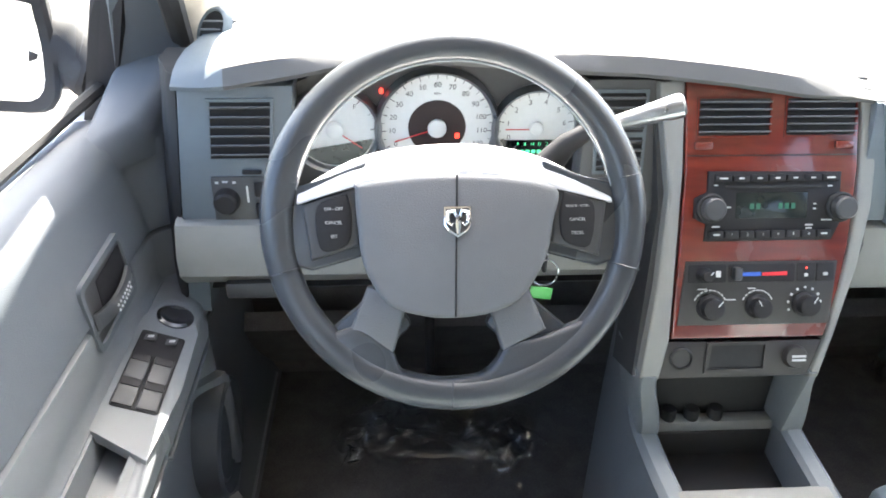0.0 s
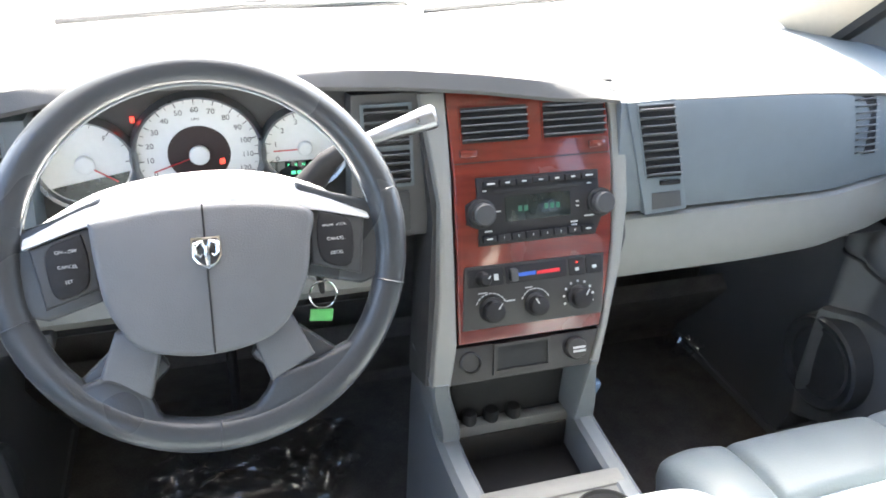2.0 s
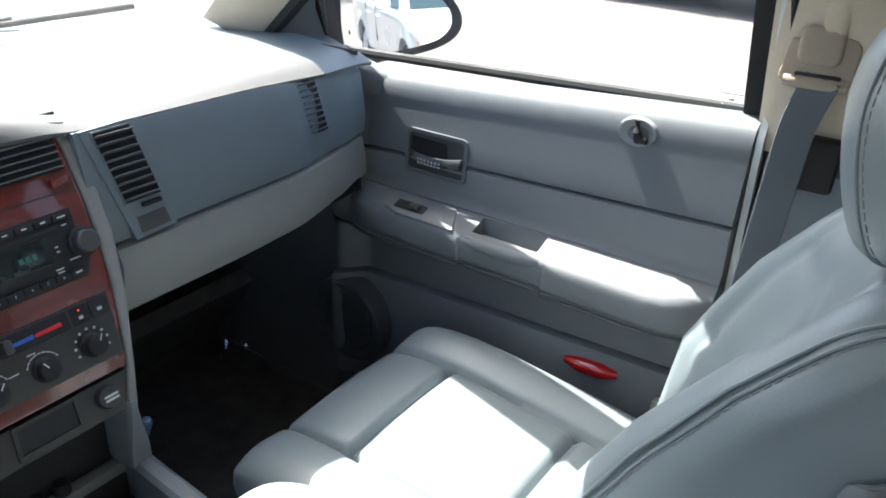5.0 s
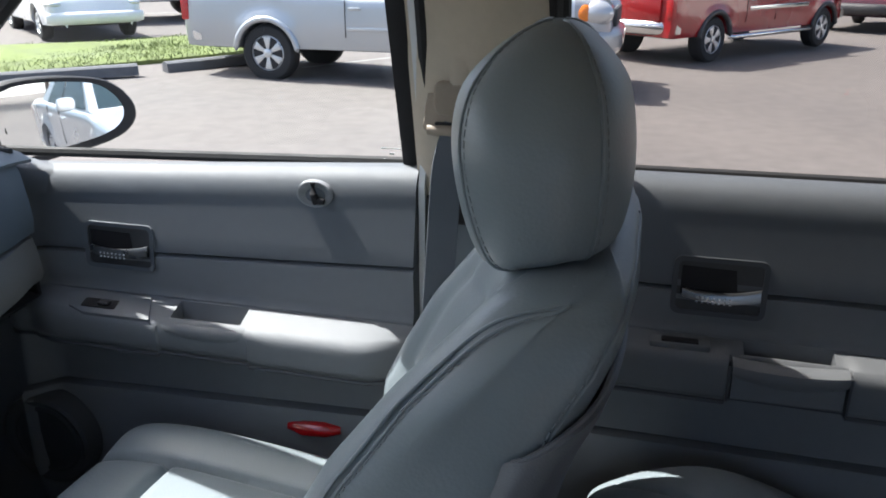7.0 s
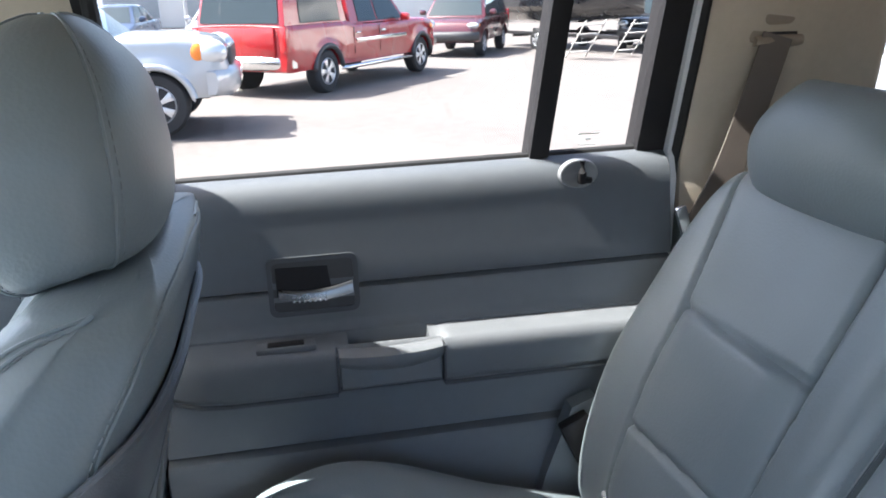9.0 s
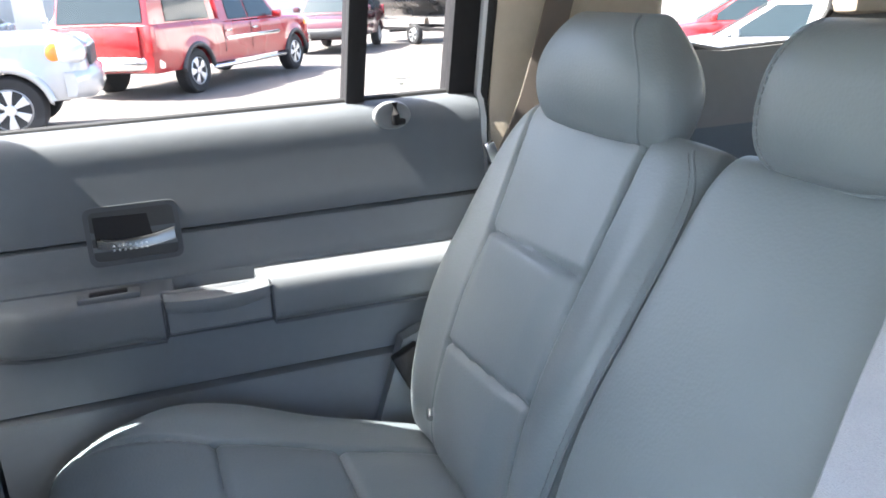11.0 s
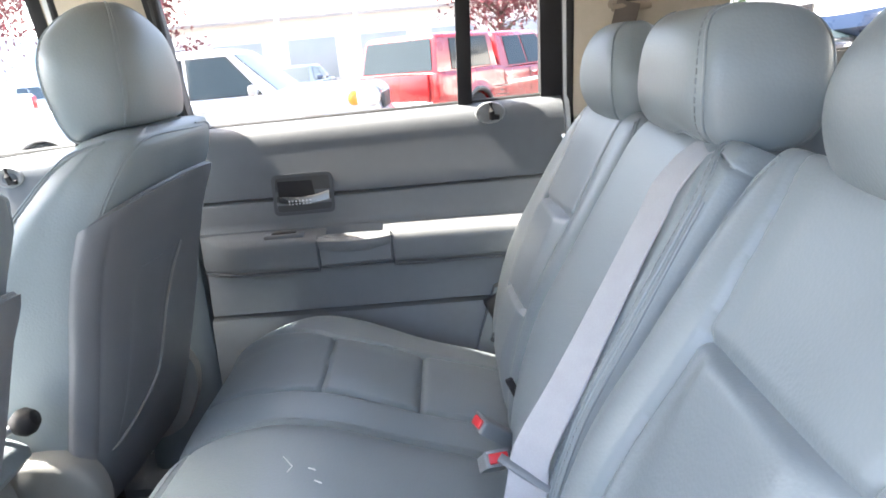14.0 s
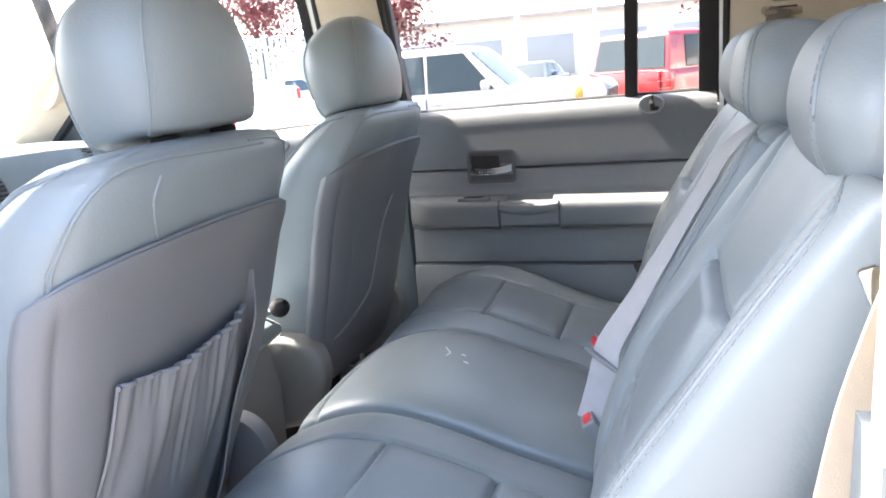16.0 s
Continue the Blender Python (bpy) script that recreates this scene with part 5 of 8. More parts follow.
for sgn in (0, 1):
    rows = []
    for y in [-0.20 + 0.52 * k / 20 for k in range(21)]:
        x = con_x(y)[sgn]
        q = -1 if sgn == 0 else 1
        z = ZC + 0.055 * smooth(0.10, 0.30, y)
        rows.append([(x + q * 0.012, y, 0.50), (x + q * 0.006, y, 0.78), (x, y, z - 0.008), (x - q * 0.008, y, z), (x - q * 0.026, y, z), (x - q * 0.032, y, z - 0.006), (x - q * 0.034, y, 0.78), (x - q * 0.034, y, 0.50)])
    loft(b, rows)
part("side_wall", b, M_MID, con)
b = BM()
box(b, (-0.022, -0.002, ZC - 0.012), (0.20, 0.030, 0.026), 0.006)
part("cross_bar", b, M_LIGHT, con)
b = BM()
box(b, (-0.022, 0.148, ZC - 0.018), (0.18, 0.022, 0.028), 0.006)
part("tray_lip", b, M_LIGHT, con)
b = BM()
box(b, (-0.022, 0.06, 0.788), (0.18, 0.16, 0.02), 0.004)
box(b, (-0.022, 0.140, 0.812), (0.17, 0.012, 0.06), 0.004)
part("tray", b, M_CHAR, con)
for x in (-0.085, -0.052, -0.018):
    b = BM()
    lathe(b, [(0.011, -0.02), (0.011, 0.008), (0.009, 0.011), (0, 0.012)], Matrix.Translation((x, 0.150, ZC)) @ Matrix.Rotation(radians(-90), 4, "X"), 16)
    part("coin_slot", b, M_RUBBER, con)
# a solid black block in the hollow: the recess's shade put into colour
b = BM()
box(b, (-0.022, 0.24, 0.80), (0.18, 0.16, 0.30), 0.01)
part("recess", b, M_RUBBER, con)
b = BM()
box(b, (-0.022, -0.072, 0.834), (0.19, 0.13, 0.05), 0.010)
cupd = part("cup_deck", b, M_LIGHT, con)
for x in (-0.068, 0.026):
    b = BM()
    lathe(b, [(0.0, 0.001), (0.036, 0.001), (0.039, 0.004), (0.042, 0.003), (0.042, -0.01)], Matrix.Translation((x, -0.062, 0.860)) @ Matrix.Rotation(radians(-90), 4, "X"), 28)
    part("cup_holder", b, M_RUBBER, cupd)
b = BM()
loft(b, [[(x, -0.125, 0.52), (x, -0.125, 0.89), (x, -0.15, 0.905), (x, -0.45, 0.905), (x, -0.54, 0.89), (x, -0.56, 0.80), (x, -0.55, 0.52)] for x in (-0.125, -0.11, 0.07, 0.085)])
part("storage_box", b, M_LIGHT, con)
b = BM()
b.free()
part("armrest_lid", pad(0.008, [(-0.098, 0.905), (-0.20, 0.918), (-0.40, 0.920), (-0.565, 0.905)], lambda v: 0.122 - 0.016 * (1 - smooth(0, 0.30, v)), 0.050, 0.030, (), 40, 50, 3.2, 3.0, None, 0.006, 0.006), M_LEATHER, con, "thick rounded leather armrest lid")

# ---------------------------------------------------------------- steering wheel and column
sw = thing("steering_wheel", "grey leather steering wheel with four spokes and silver badge", "steering wheel", (-0.402, 0.06, 1.15))
F_W = on_stack((-0.402, 0.005, 1.245), 27) @ Matrix.Translation((-0.002, 0, 0.003))
b = BM()
N = 72
pts, rad = [], []
for k in range(N):
    a = 2 * math.pi * k / N
    pts.append(F_W @ Vector((0.171 * math.cos(a), 0, 0.168 * math.sin(a))))
    low = math.exp(-((math.degrees(a) - 270) / 34) ** 2)
    grip = math.exp(-((math.degrees(a) - 15) / 22) ** 2) + math.exp(-((math.degrees(a) - 165) / 22) ** 2)
    rad.append(0.0152 + 0.0016 * grip + 0.001 * low)
tube(b, pts, rad, 16, closed=True)
part("rim", b, M_LEATHER_W, sw)
for a in (14, 166, 196, 344, 268):
    b = BM()
    a = radians(a)
    c = F_W @ Vector((0.171 * math.cos(a), 0, 0.168 * math.sin(a)))
    n1 = (F_W.to_3x3() @ Vector((math.cos(a), 0, math.sin(a)))).normalized()
    n2 = (F_W.to_3x3() @ Vector((0, -1, 0))).normalized()
    tube(b, [c + 0.0163 * (math.cos(t) * n1 + math.sin(t) * n2) for t in (2 * math.pi * j / 16 for j in range(16))], 0.0008, 5, closed=True)
    part("rim_seam", b, M_LEATHER_W, sw)
# bright inner trim line of the rim
b = BM()
tube(b, [F_W @ Vector((0.1560 * math.cos(radians(a)), -0.004, 0.153 * math.sin(radians(a)))) for a in range(12, 169, 4)], 0.0016, 6)
part("rim_piping", b, M_STITCH, sw)
# wide lower rim between the low spokes
b = BM()
poly(b, spline([(-0.145, -0.095), (-0.128, -0.125), (-0.085, -0.152), (-0.01, -0.168), (0.07, -0.155), (0.115, -0.128), (0.135, -0.095), (0.118, -0.100), (0.085, -0.112), (0.050, -0.120), (0.036, -0.138), (0.018, -0.150), (-0.03, -0.152), (-0.055, -0.143), (-0.064, -0.122), (-0.094, -0.100), (-0.118, -0.104), (-0.145, -0.095)], 60)[:-1], F_W, -0.008, 0.011, 0.006, 3)
part("lower_rim", b, M_LEATHER_W, sw)
# upper spokes with the switch pods
for sgn in (-1, 1):
    b = BM()
    P = [(0.085, 0.058), (0.120, 0.044), (0.158, 0.033), (0.163, 0.010), (0.158, -0.040), (0.138, -0.046), (0.086, -0.032)]
    poly(b, [(sgn * x, z) for x, z in (P if sgn < 0 else P[::-1])], F_W, -0.016, 0.004, 0.004, 3)
    part("spoke", b, M_LEATHER_W, sw)
    b = BM()
    P = [(0.094, 0.034), (0.146, 0.018), (0.138, -0.036), (0.092, -0.022)]
    poly(b, [(sgn * x, z) for x, z in (P if sgn < 0 else P[::-1])], F_W, -0.004, 0.011, 0.004, 3)
    pod = part("switch_pod", b, M_DARK, sw)
    b = BM()
    P = spline([(0.103, 0.027), (0.130, 0.018), (0.133, -0.005), (0.126, -0.027), (0.103, -0.020), (0.099, 0.005), (0.103, 0.027)], 22)[:-1]
    poly(b, [(sgn * x, z) for x, z in (P if sgn < 0 else P[::-1])], F_W, 0.010, 0.0145, 0.002)
    bt = part("switch", b, M_BLACK, pod)
    words = ("ON - OFF", "CANCEL", "SET") if sgn < 0 else ("RESUME - ACCEL", "CANCEL", "DECEL")
    for s, z in zip(words, (0.013, 0.0, -0.013)):
        text(s, 0.0042 if len(s) < 10 else 0.0030, F_W, sgn * 0.116, z, 0.0150, M_WHITE, bt, "print")
# low spokes with grey covers
for sgn in (-1, 1):
    b = BM()
    P = [(0.045, -0.070), (0.086, -0.062), (0.104, -0.105), (0.062, -0.126)]
    if sgn > 0:
        P = [(x - 0.018, z - 0.001) for x, z in P]
    poly(b, [(sgn * x, z) for x, z in (P[::-1] if sgn > 0 else P)], F_W, -0.012, 0.010, 0.004, 3)
    part("low_spoke_cover", b, M_COVER, sw)
    b = BM()
    box(b, F_W @ Vector((sgn * 0.078 - 0.008, 0.008, -0.105)), (0.075, 0.02, 0.05), 0.008, m=F_W.to_3x3() @ Matrix.Rotation(radians(40 * sgn), 3, "Y"))
    part("spoke", b, M_LEATHER_W, sw)
# bright crown above the cushion, the cushion in two halves
b = BM()
crown = spline([(-0.150, 0.034), (-0.100, 0.060), (-0.055, 0.071), (0.0, 0.075), (0.05, 0.071), (0.100, 0.056), (0.150, 0.026)], 25)
low = spline([(0.150, 0.016), (0.094, 0.030), (0.05, 0.036), (0.0, 0.038), (-0.05, 0.038), (-0.095, 0.034), (-0.150, 0.018)], 25)
low = low[::-1]
def crown_row(k, d):
    return [F_W @ Vector((p[0] + (q[0] - p[0]) * k, -d, p[1] + (q[1] - p[1]) * k)) for p, q in zip(crown, low)]
loft(b, [crown_row(0.0, -0.030), crown_row(-0.03, -0.022), crown_row(0.04, -0.012), crown_row(0.25, -0.001), crown_row(0.55, 0.008), crown_row(0.85, 0.013), crown_row(1.0, 0.013), crown_row(1.05, 0.0)], closed=False)
part("crown", b, M_CROWN, sw, "bright silver crown trim")
out = [tuple(p) for p in spline([(-0.096, 0.036), (-0.094, 0.0), (-0.088, -0.042), (-0.067, -0.077), (-0.035, -0.089), (-0.005, -0.092), (0.03, -0.088), (0.06, -0.074), (0.084, -0.037), (0.092, 0.0), (0.095, 0.030), (0.05, 0.041), (0.0, 0.044), (-0.05, 0.042), (-0.096, 0.036)], 61)][:-1]
b = BM()
poly(b, out[::-1], F_W, -0.02, 0.024, 0.007, 4)
part("airbag_cover", b, M_COVER, sw)
b = BM()
tube(b, [F_W @ Vector((0.0 - 0.003 * k / 8, -0.0245, 0.043 - 0.133 * k / 8)) for k in range(9)], 0.0009, 5)
part("cover_joint", b, M_RUBBER, sw)
b = BM()
shield = [(-0.0135, 0.014), (0.0125, 0.014), (0.0128, -0.004), (0.009, -0.010), (0.0, -0.0155), (-0.009, -0.010), (-0.0135, -0.004)]
poly(b, shield[::-1], F_W, 0.022, 0.0275, 0.0015)
badge = part("badge", b, M_CHROME, sw, "plain chrome shield badge")
b = BM()
poly(b, [(x * 0.84, z * 0.84) for x, z in shield[::-1]], F_W, 0.026, 0.0279, 0.0)
part("badge_field", b, M_DARK, badge)
b = BM()
for sgn in (-1, 1):
    tube(b, [F_W @ Vector((sgn * x, -0.0285, z)) for x, z in ((0.001, 0.003), (0.004, 0.009), (0.009, 0.008), (0.0095, 0.0), (0.006, -0.004), (0.004, -0.001))], [0.0018, 0.0026, 0.0026, 0.0022, 0.0016, 0.001], 8)
tube(b, [F_W @ Vector((0, -0.0285, z)) for z in (0.006, -0.004, -0.012)], [0.003, 0.0035, 0.002], 8)
part("badge_relief", b, M_CHROME, badge)
b = BM()
lathe(b, [(0.075, 0.0), (0.085, -0.03), (0.07, -0.05)], F_W @ Matrix.Translation((0, 0, -0.01)), 32)
part("hub_back", b, M_DARK, sw)
# column shroud with stalks
col = thing("steering_column", "grey steering column shroud with gear lever and stalks", "steering column", (-0.402, 0.15, 1.10))
ax = (F_W.to_3x3() @ Vector((0, 1, 0))).normalized()
b = BM()
c0 = F_W @ Vector((0, 0.04, -0.015))
rows = []
for k, (w, h) in enumerate(((0.055, 0.055), (0.062, 0.06), (0.062, 0.06), (0.055, 0.055))):
    c = c0 + ax * (0.055 * k)
    up = F_W.to_3x3() @ Vector((0, 0, 1))
    rows.append([c + Vector((w * math.cos(t), 0, 0)) * (1 if abs(math.cos(t)) < 0.95 else 0.98) + up * h * math.sin(t) for t in (2 * math.pi * j / 20 for j in range(20))])
loft(b, rows)
part("shroud", b, M_LIGHT, col)
b = BM()
tube(b, [(-0.335, 0.13, 1.20), (-0.300, 0.125, 1.245), (-0.275, 0.115, 1.283), (-0.252, 0.107, 1.303)], [0.022, 0.018, 0.012, 0.008], 14)
part("lever_boot", b, M_BLACK, col)
b = BM()
tube(b, [(-0.262, 0.109, 1.298), (-0.235, 0.104, 1.308), (-0.20, 0.10, 1.320), (-0.172, 0.097, 1.329), (-0.164, 0.096, 1.3315), (-0.161, 0.0955, 1.3325)], [0.006, 0.0070, 0.0100, 0.0130, 0.0128, 0.009], 18)
part("gear_lever", b, M_SATIN, col, "satin silver gear lever")
b = BM()
tube(b, [(-0.47, 0.10, 1.19), (-0.53, 0.085, 1.195), (-0.575, 0.08, 1.20)], [0.010, 0.008, 0.009], 10)
part("wiper_stalk", b, M_BLACK, col)
b = BM()
lathe(b, [(0.022, -0.01), (0.022, 0.004), (0.016, 0.008), (0, 0.008)], on_stack((-0.285, 0.175, 1.13), 15), 24)
part("ignition_lock", b, M_SATIN, col)
key = thing("car_key", "key with a bright green paper tag in the ignition", "key", (-0.285, 0.15, 1.10))
b = BM()
box(b, (-0.286, 0.145, 1.128), (0.006, 0.05, 0.024), 0.003)
part("key_head", b, M_BLACK, key)
b = BM()
tube(b, [(-0.286 + 0.016 * math.cos(t), 0.118, 1.118 + 0.018 * math.sin(t)) for t in (2 * math.pi * j / 20 for j in range(20))], 0.0012, 6, closed=True)
part("ring", b, M_CHROME, key)
b = BM()
box(b, (-0.290, 0.112, 1.094), (0.027, 0.002, 0.016), 0.0008, m=Matrix.Rotation(radians(8), 3, "Y"))
part("tag", b, M_GREEN, key)


# ---------------------------------------------------------------- seats
def grid_of(xc, spine, half, front, back, nv=70, pu=5.0, pv=5.0, puff=None):
    """A place on an upholstered body's face: u from -1 to 1 across it, v from 0 to 1 along its spine."""
    S = np.array(spline(spine, nv))
    T = np.gradient(S, axis=0)

    def at(u, v, lift=0.0, face=1):
        k = v * (nv - 1)
        j = min(int(k), nv - 2)
        f = k - j
        p, t = S[j] * (1 - f) + S[j + 1] * f, T[j] * (1 - f) + T[j + 1] * f
        t = t / np.linalg.norm(t)
        n = np.array([t[1], -t[0]])
        ev = max(0.0, 1 - abs(2 * v - 1) ** pv) ** (1 / pv)
        e = max(0.0, 1 - abs(u) ** pu) ** (1 / pu) * ev
        x = u * half(v) * (0.86 + 0.14 * ev ** 0.6)
        w = (front * e + (puff(x, v) * e if puff else 0) + lift) if face == 1 else -(back * e + lift)
        q = p + n * w
        return Vector((xc + x, q[0], q[1]))
    return at


def stitches(bm, pts, gap=0.003, ln=0.0065, r=0.0009):
    """A row of thread along points."""
    P = [Vector(p) for p in pts]
    run, k, on = 0.0, 0, []
    d = [0.0]
    for a, c in zip(P, P[1:]):
        d.append(d[-1] + (c - a).length)
    s = 0.0

    def where(s):
        for i in range(len(P) - 1):
            if s <= d[i + 1]:
                t = (s - d[i]) / max(1e-9, d[i + 1] - d[i])
                return P[i].lerp(P[i + 1], t)
        return P[-1]
    while s + ln < d[-1]:
        tube(bm, [where(s), where(s + ln)], r, 4)
        s += ln + gap
    return bm


def piece(name, parent, xc, spine, half, front, back, material=None, label="", seams=(), lines=(), rows=(), puff=None, pu=5.0, pv=5.0, nu=60, nv=70, depth=0.006, width=0.006):
    """An upholstered part with its drawn-in seams, corded edges (lines) and stitching (rows), given as (u, v) points."""
    ob = part(name, pad(xc, spine, half, front, back, seams, nu, nv, pu, pv, puff, depth, width), material or M_LEATHER, parent, label, smooth=60)
    at = grid_of(xc, spine, half, front, back, nv, pu, pv, puff)
    for L, face in lines:
        b = BM()
        tube(b, [at(u, v, 0.0003, face) for u, v in [tuple(p) for p in spline(L, 40)]], 0.0018, 6)
        part("seam", b, M_LEATHER, ob)
    for L, face in rows:
        b = BM()
        stitches(b, [at(u, v, 0.0006, face) for u, v in [tuple(p) for p in spline(L, 50)]])
        part("stitching", b, M_STITCH, ob)
    return ob


def headrest(parent, xc, yc, z0, z1, hw, dep, posts=0.06, lean=0.03, pu=3.4, pv=2.8, round_top=0.25, dip=0.0, sewn=(), stitched=False, seam=0.80):
    """A padded head restraint on two posts; sewn: the sides whose cover is joined by a corded seam."""
    spine = [(yc + 0.4 * lean, z0), (yc, (z0 + z1) / 2), (yc - 0.6 * lean, z1)]
    half = lambda v: hw * (1 - round_top * smooth(0.30, 1.05, v) ** 1.6 - 0.05 * (1 - v) ** 3)
    pf = (lambda x, v: -dip * math.exp(-((x + 0.035) / 0.04) ** 2) * (1 - smooth(0, 0.20, v)))
    hr = piece("headrest", parent, xc, spine, half, dep, dep, pu=pu, pv=pv, nu=60, nv=60, puff=pf,
               lines=[([(s * seam, 0.03), (s * (seam + 0.04), 0.3), (s * (seam + 0.02), 0.7), (s * (seam - 0.06), 0.97)], f) for s in sewn for f in (1, -1)],
               rows=[([(s * (seam - 0.06), 0.03), (s * (seam - 0.02), 0.3), (s * (seam - 0.04), 0.7), (s * (seam - 0.12), 0.97)], 1) for s in sewn if stitched])
    if dip:
        b = BM()
        at = grid_of(xc, spine, half, dep, dep, 60, pu, pv, pf)
        tube(b, [at(u, 0.035 + 0.05 * math.exp(-((u * hw + 0.035) / 0.035) ** 2), 0.0004) for u in np.linspace(-0.9, 0.9, 40)], 0.002, 6)
        part("seam", b, M_LEATHER, hr)
    for s in (-1, 1):
        b = BM()
        tube(b, [(xc + s * posts, yc + 0.02, z0 - 0.06), (xc + s * posts, yc + 0.4 * lean, z0 + 0.04)], 0.0065, 10)
        part("post", b, M_DARK, parent)
        b = BM()
        lathe(b, [(0.019, -0.012), (0.019, 0.006), (0.015, 0.010), (0, 0.011)], Matrix.Translation((xc + s * posts, yc + 0.018, z0 - 0.022)) @ Matrix.Rotation(radians(-82), 4, "X"), 16)
        part("post_guide", b, M_BLACK, parent)
    return hr


def closed_spline(pts, n):
    """n places round a smooth closed curve through points."""
    P = [np.array(p, float) for p in pts]
    k = len(P)
    out = []
    for i in range(n):
        u = i / n * k
        j = int(u)
        t = u - j
        a, b, c, d = (P[(j + q) % k] for q in (-1, 0, 1, 2))
        out.append(0.5 * (2 * b + (c - a) * t + (2 * a - 5 * b + 4 * c - d) * t * t + (3 * b - a - 3 * c + d) * t ** 3))
    return out


def level_of(levels, z):
    """A row of a stack of levels (height first) at a height, smooth between them."""
    L = np.array(levels, float)
    return [float(np.interp(z, L[:, 0], L[:, k])) for k in range(1, L.shape[1])]


def back_ring(xc, row, n=132):
    """The outline of a bucket seat's back at one height: bolsters ahead, a flatter rear. 22 stations, the first at the front's middle."""
    h, fc, fb, rc, rs = row
    half = [(0.0, fc), (0.34, fc + 0.004), (0.58, fc + 0.55 * (fb - fc)), (0.77, fb), (0.92, fb - 0.010), (1.0, fb - 0.045), (1.0, 0.45 * fb + 0.55 * rs), (0.99, rs + 0.022),
            (0.945, rs - 0.008), (0.78, rs + 0.75 * (rc - rs)), (0.42, rc), (0.0, rc)]
    full = half + [(-x, y) for x, y in half[-2:0:-1]]
    return [(xc + h * p[0], p[1]) for p in closed_spline(full, n)]


def back_place(xc, levels, n=132):
    """A place on that back: station (0 front middle to 11 rear middle, minus for the other side), height, and distance off it."""
    cache = {}

    def at(st, z, lift=0.0):
        k = round(z, 4)
        if k not in cache:
            cache[k] = back_ring(xc, level_of(levels, k), n)
        ring = cache[k]
        u = (st % 22) / 22 * n
        j = int(u) % n
        f = u - int(u)
        (ax, ay), (bx, by) = ring[j], ring[(j + 1) % n]
        tx, ty = bx - ax, by - ay
        q = math.hypot(tx, ty) or 1e-6
        return Vector((ax + (bx - ax) * f - lift * ty / q, ay + (by - ay) * f + lift * tx / q, z))
    return at


def egg_headrest(parent, xc, dy, lift, levels, seams, seat_top, posts=0.062):
    """A headrest that narrows to its top: levels of (height, front, rear, half width)."""
    L = [tuple(p) for p in spline(levels, 40)]
    rows = []
    n = 64

    def spot(q, a, off=0.0):
        z, yf, yr, hw = q
        c, s = math.cos(a), math.sin(a)
        e = 2 / 2.7
        x = (hw + off) * math.copysign(abs(c) ** e, c)
        y = (yf + yr) / 2 + ((yf - yr) / 2 + off) * math.copysign(abs(s) ** e, s)
        low = 1 - smooth(levels[0][0], levels[0][0] + 0.10, z)
        return Vector((xc + x, y + dy, z + lift - 0.022 * max(0.0, s + 0.25) * low))

    for q in L:
        rows.append([spot(q, 2 * math.pi * i / n) for i in range(n)])
    b = BM()
    loft(b, rows)
    hr = part("headrest", b, M_LEATHER, parent, smooth=60)
    for a0, a1, a2 in seams:
        b = BM()
        tube(b, [spot(q, radians(a0 + (a1 - a0) * smooth(0, 0.5, k / 39) + (a2 - a1) * smooth(0.5, 1, k / 39)), 0.0004) for k, q in enumerate(L)][1:-1], 0.0017, 6)
        part("seam", b, M_LEATHER, hr)
        b = BM()
        stitches(b, [spot(q, radians(a0 + 5 + (a1 - a0) * smooth(0, 0.5, k / 39) + (a2 - a1) * smooth(0.5, 1, k / 39)), 0.0004) for k, q in enumerate(L)][2:-3], r=0.0006)
        part("stitching", b, M_STITCH, hr)
    z0, ym = levels[0][0] + lift, (levels[0][1] + levels[0][2]) / 2 + dy
    for s in (-1, 1):
        b = BM()
        tube(b, [(xc + s * posts, ym, z0 - 0.05), (xc + s * posts, ym, z0 + 0.04)], 0.0065, 10)
        part("post", b, M_SATIN, parent)
        b = BM()
        lathe(b, [(0.018, -0.020), (0.018, 0.003), (0.014, 0.007), (0, 0.008)], Matrix.Translation((xc + s * posts, ym - 0.020, seat_top + 0.003)) @ Matrix.Rotation(radians(-86), 4, "X") @ Matrix.Diagonal((1.25, 1, 0.8, 1)), 18)
        part("post_guide", b, M_BLACK, parent)
    return hr


SEAT_BACK = [(0.74, 0.215, -0.500, -0.460, -0.600, -0.570), (0.86, 0.225, -0.490, -0.412, -0.645, -0.600), (1.016, 0.238, -0.520, -0.432, -0.685, -0.640), (1.09, 0.242, -0.548, -0.468, -0.700, -0.657),
             (1.157, 0.243, -0.575, -0.505, -0.718, -0.675), (1.24, 0.236, -0.612, -0.568, -0.745, -0.705), (1.285, 0.224, -0.638, -0.612, -0.763, -0.730), (1.318, 0.204, -0.655, -0.645, -0.769, -0.742),
             (1.335, 0.182, -0.676, -0.672, -0.764, -0.746), (1.342, 0.135, -0.698, -0.698, -0.752, -0.742)]
HEAD = [(1.338, -0.645, -0.727, 0.120), (1.341, -0.630, -0.741, 0.140), (1.352, -0.611, -0.752, 0.151), (1.392, -0.592, -0.757, 0.156), (1.435, -0.585, -0.754, 0.153), (1.475, -0.592, -0.745, 0.134),
        (1.503, -0.615, -0.725, 0.106), (1.521, -0.640, -0.706, 0.076), (1.530, -0.660, -0.690, 0.041), (1.5315, -0.672, -0.680, 0.012)]


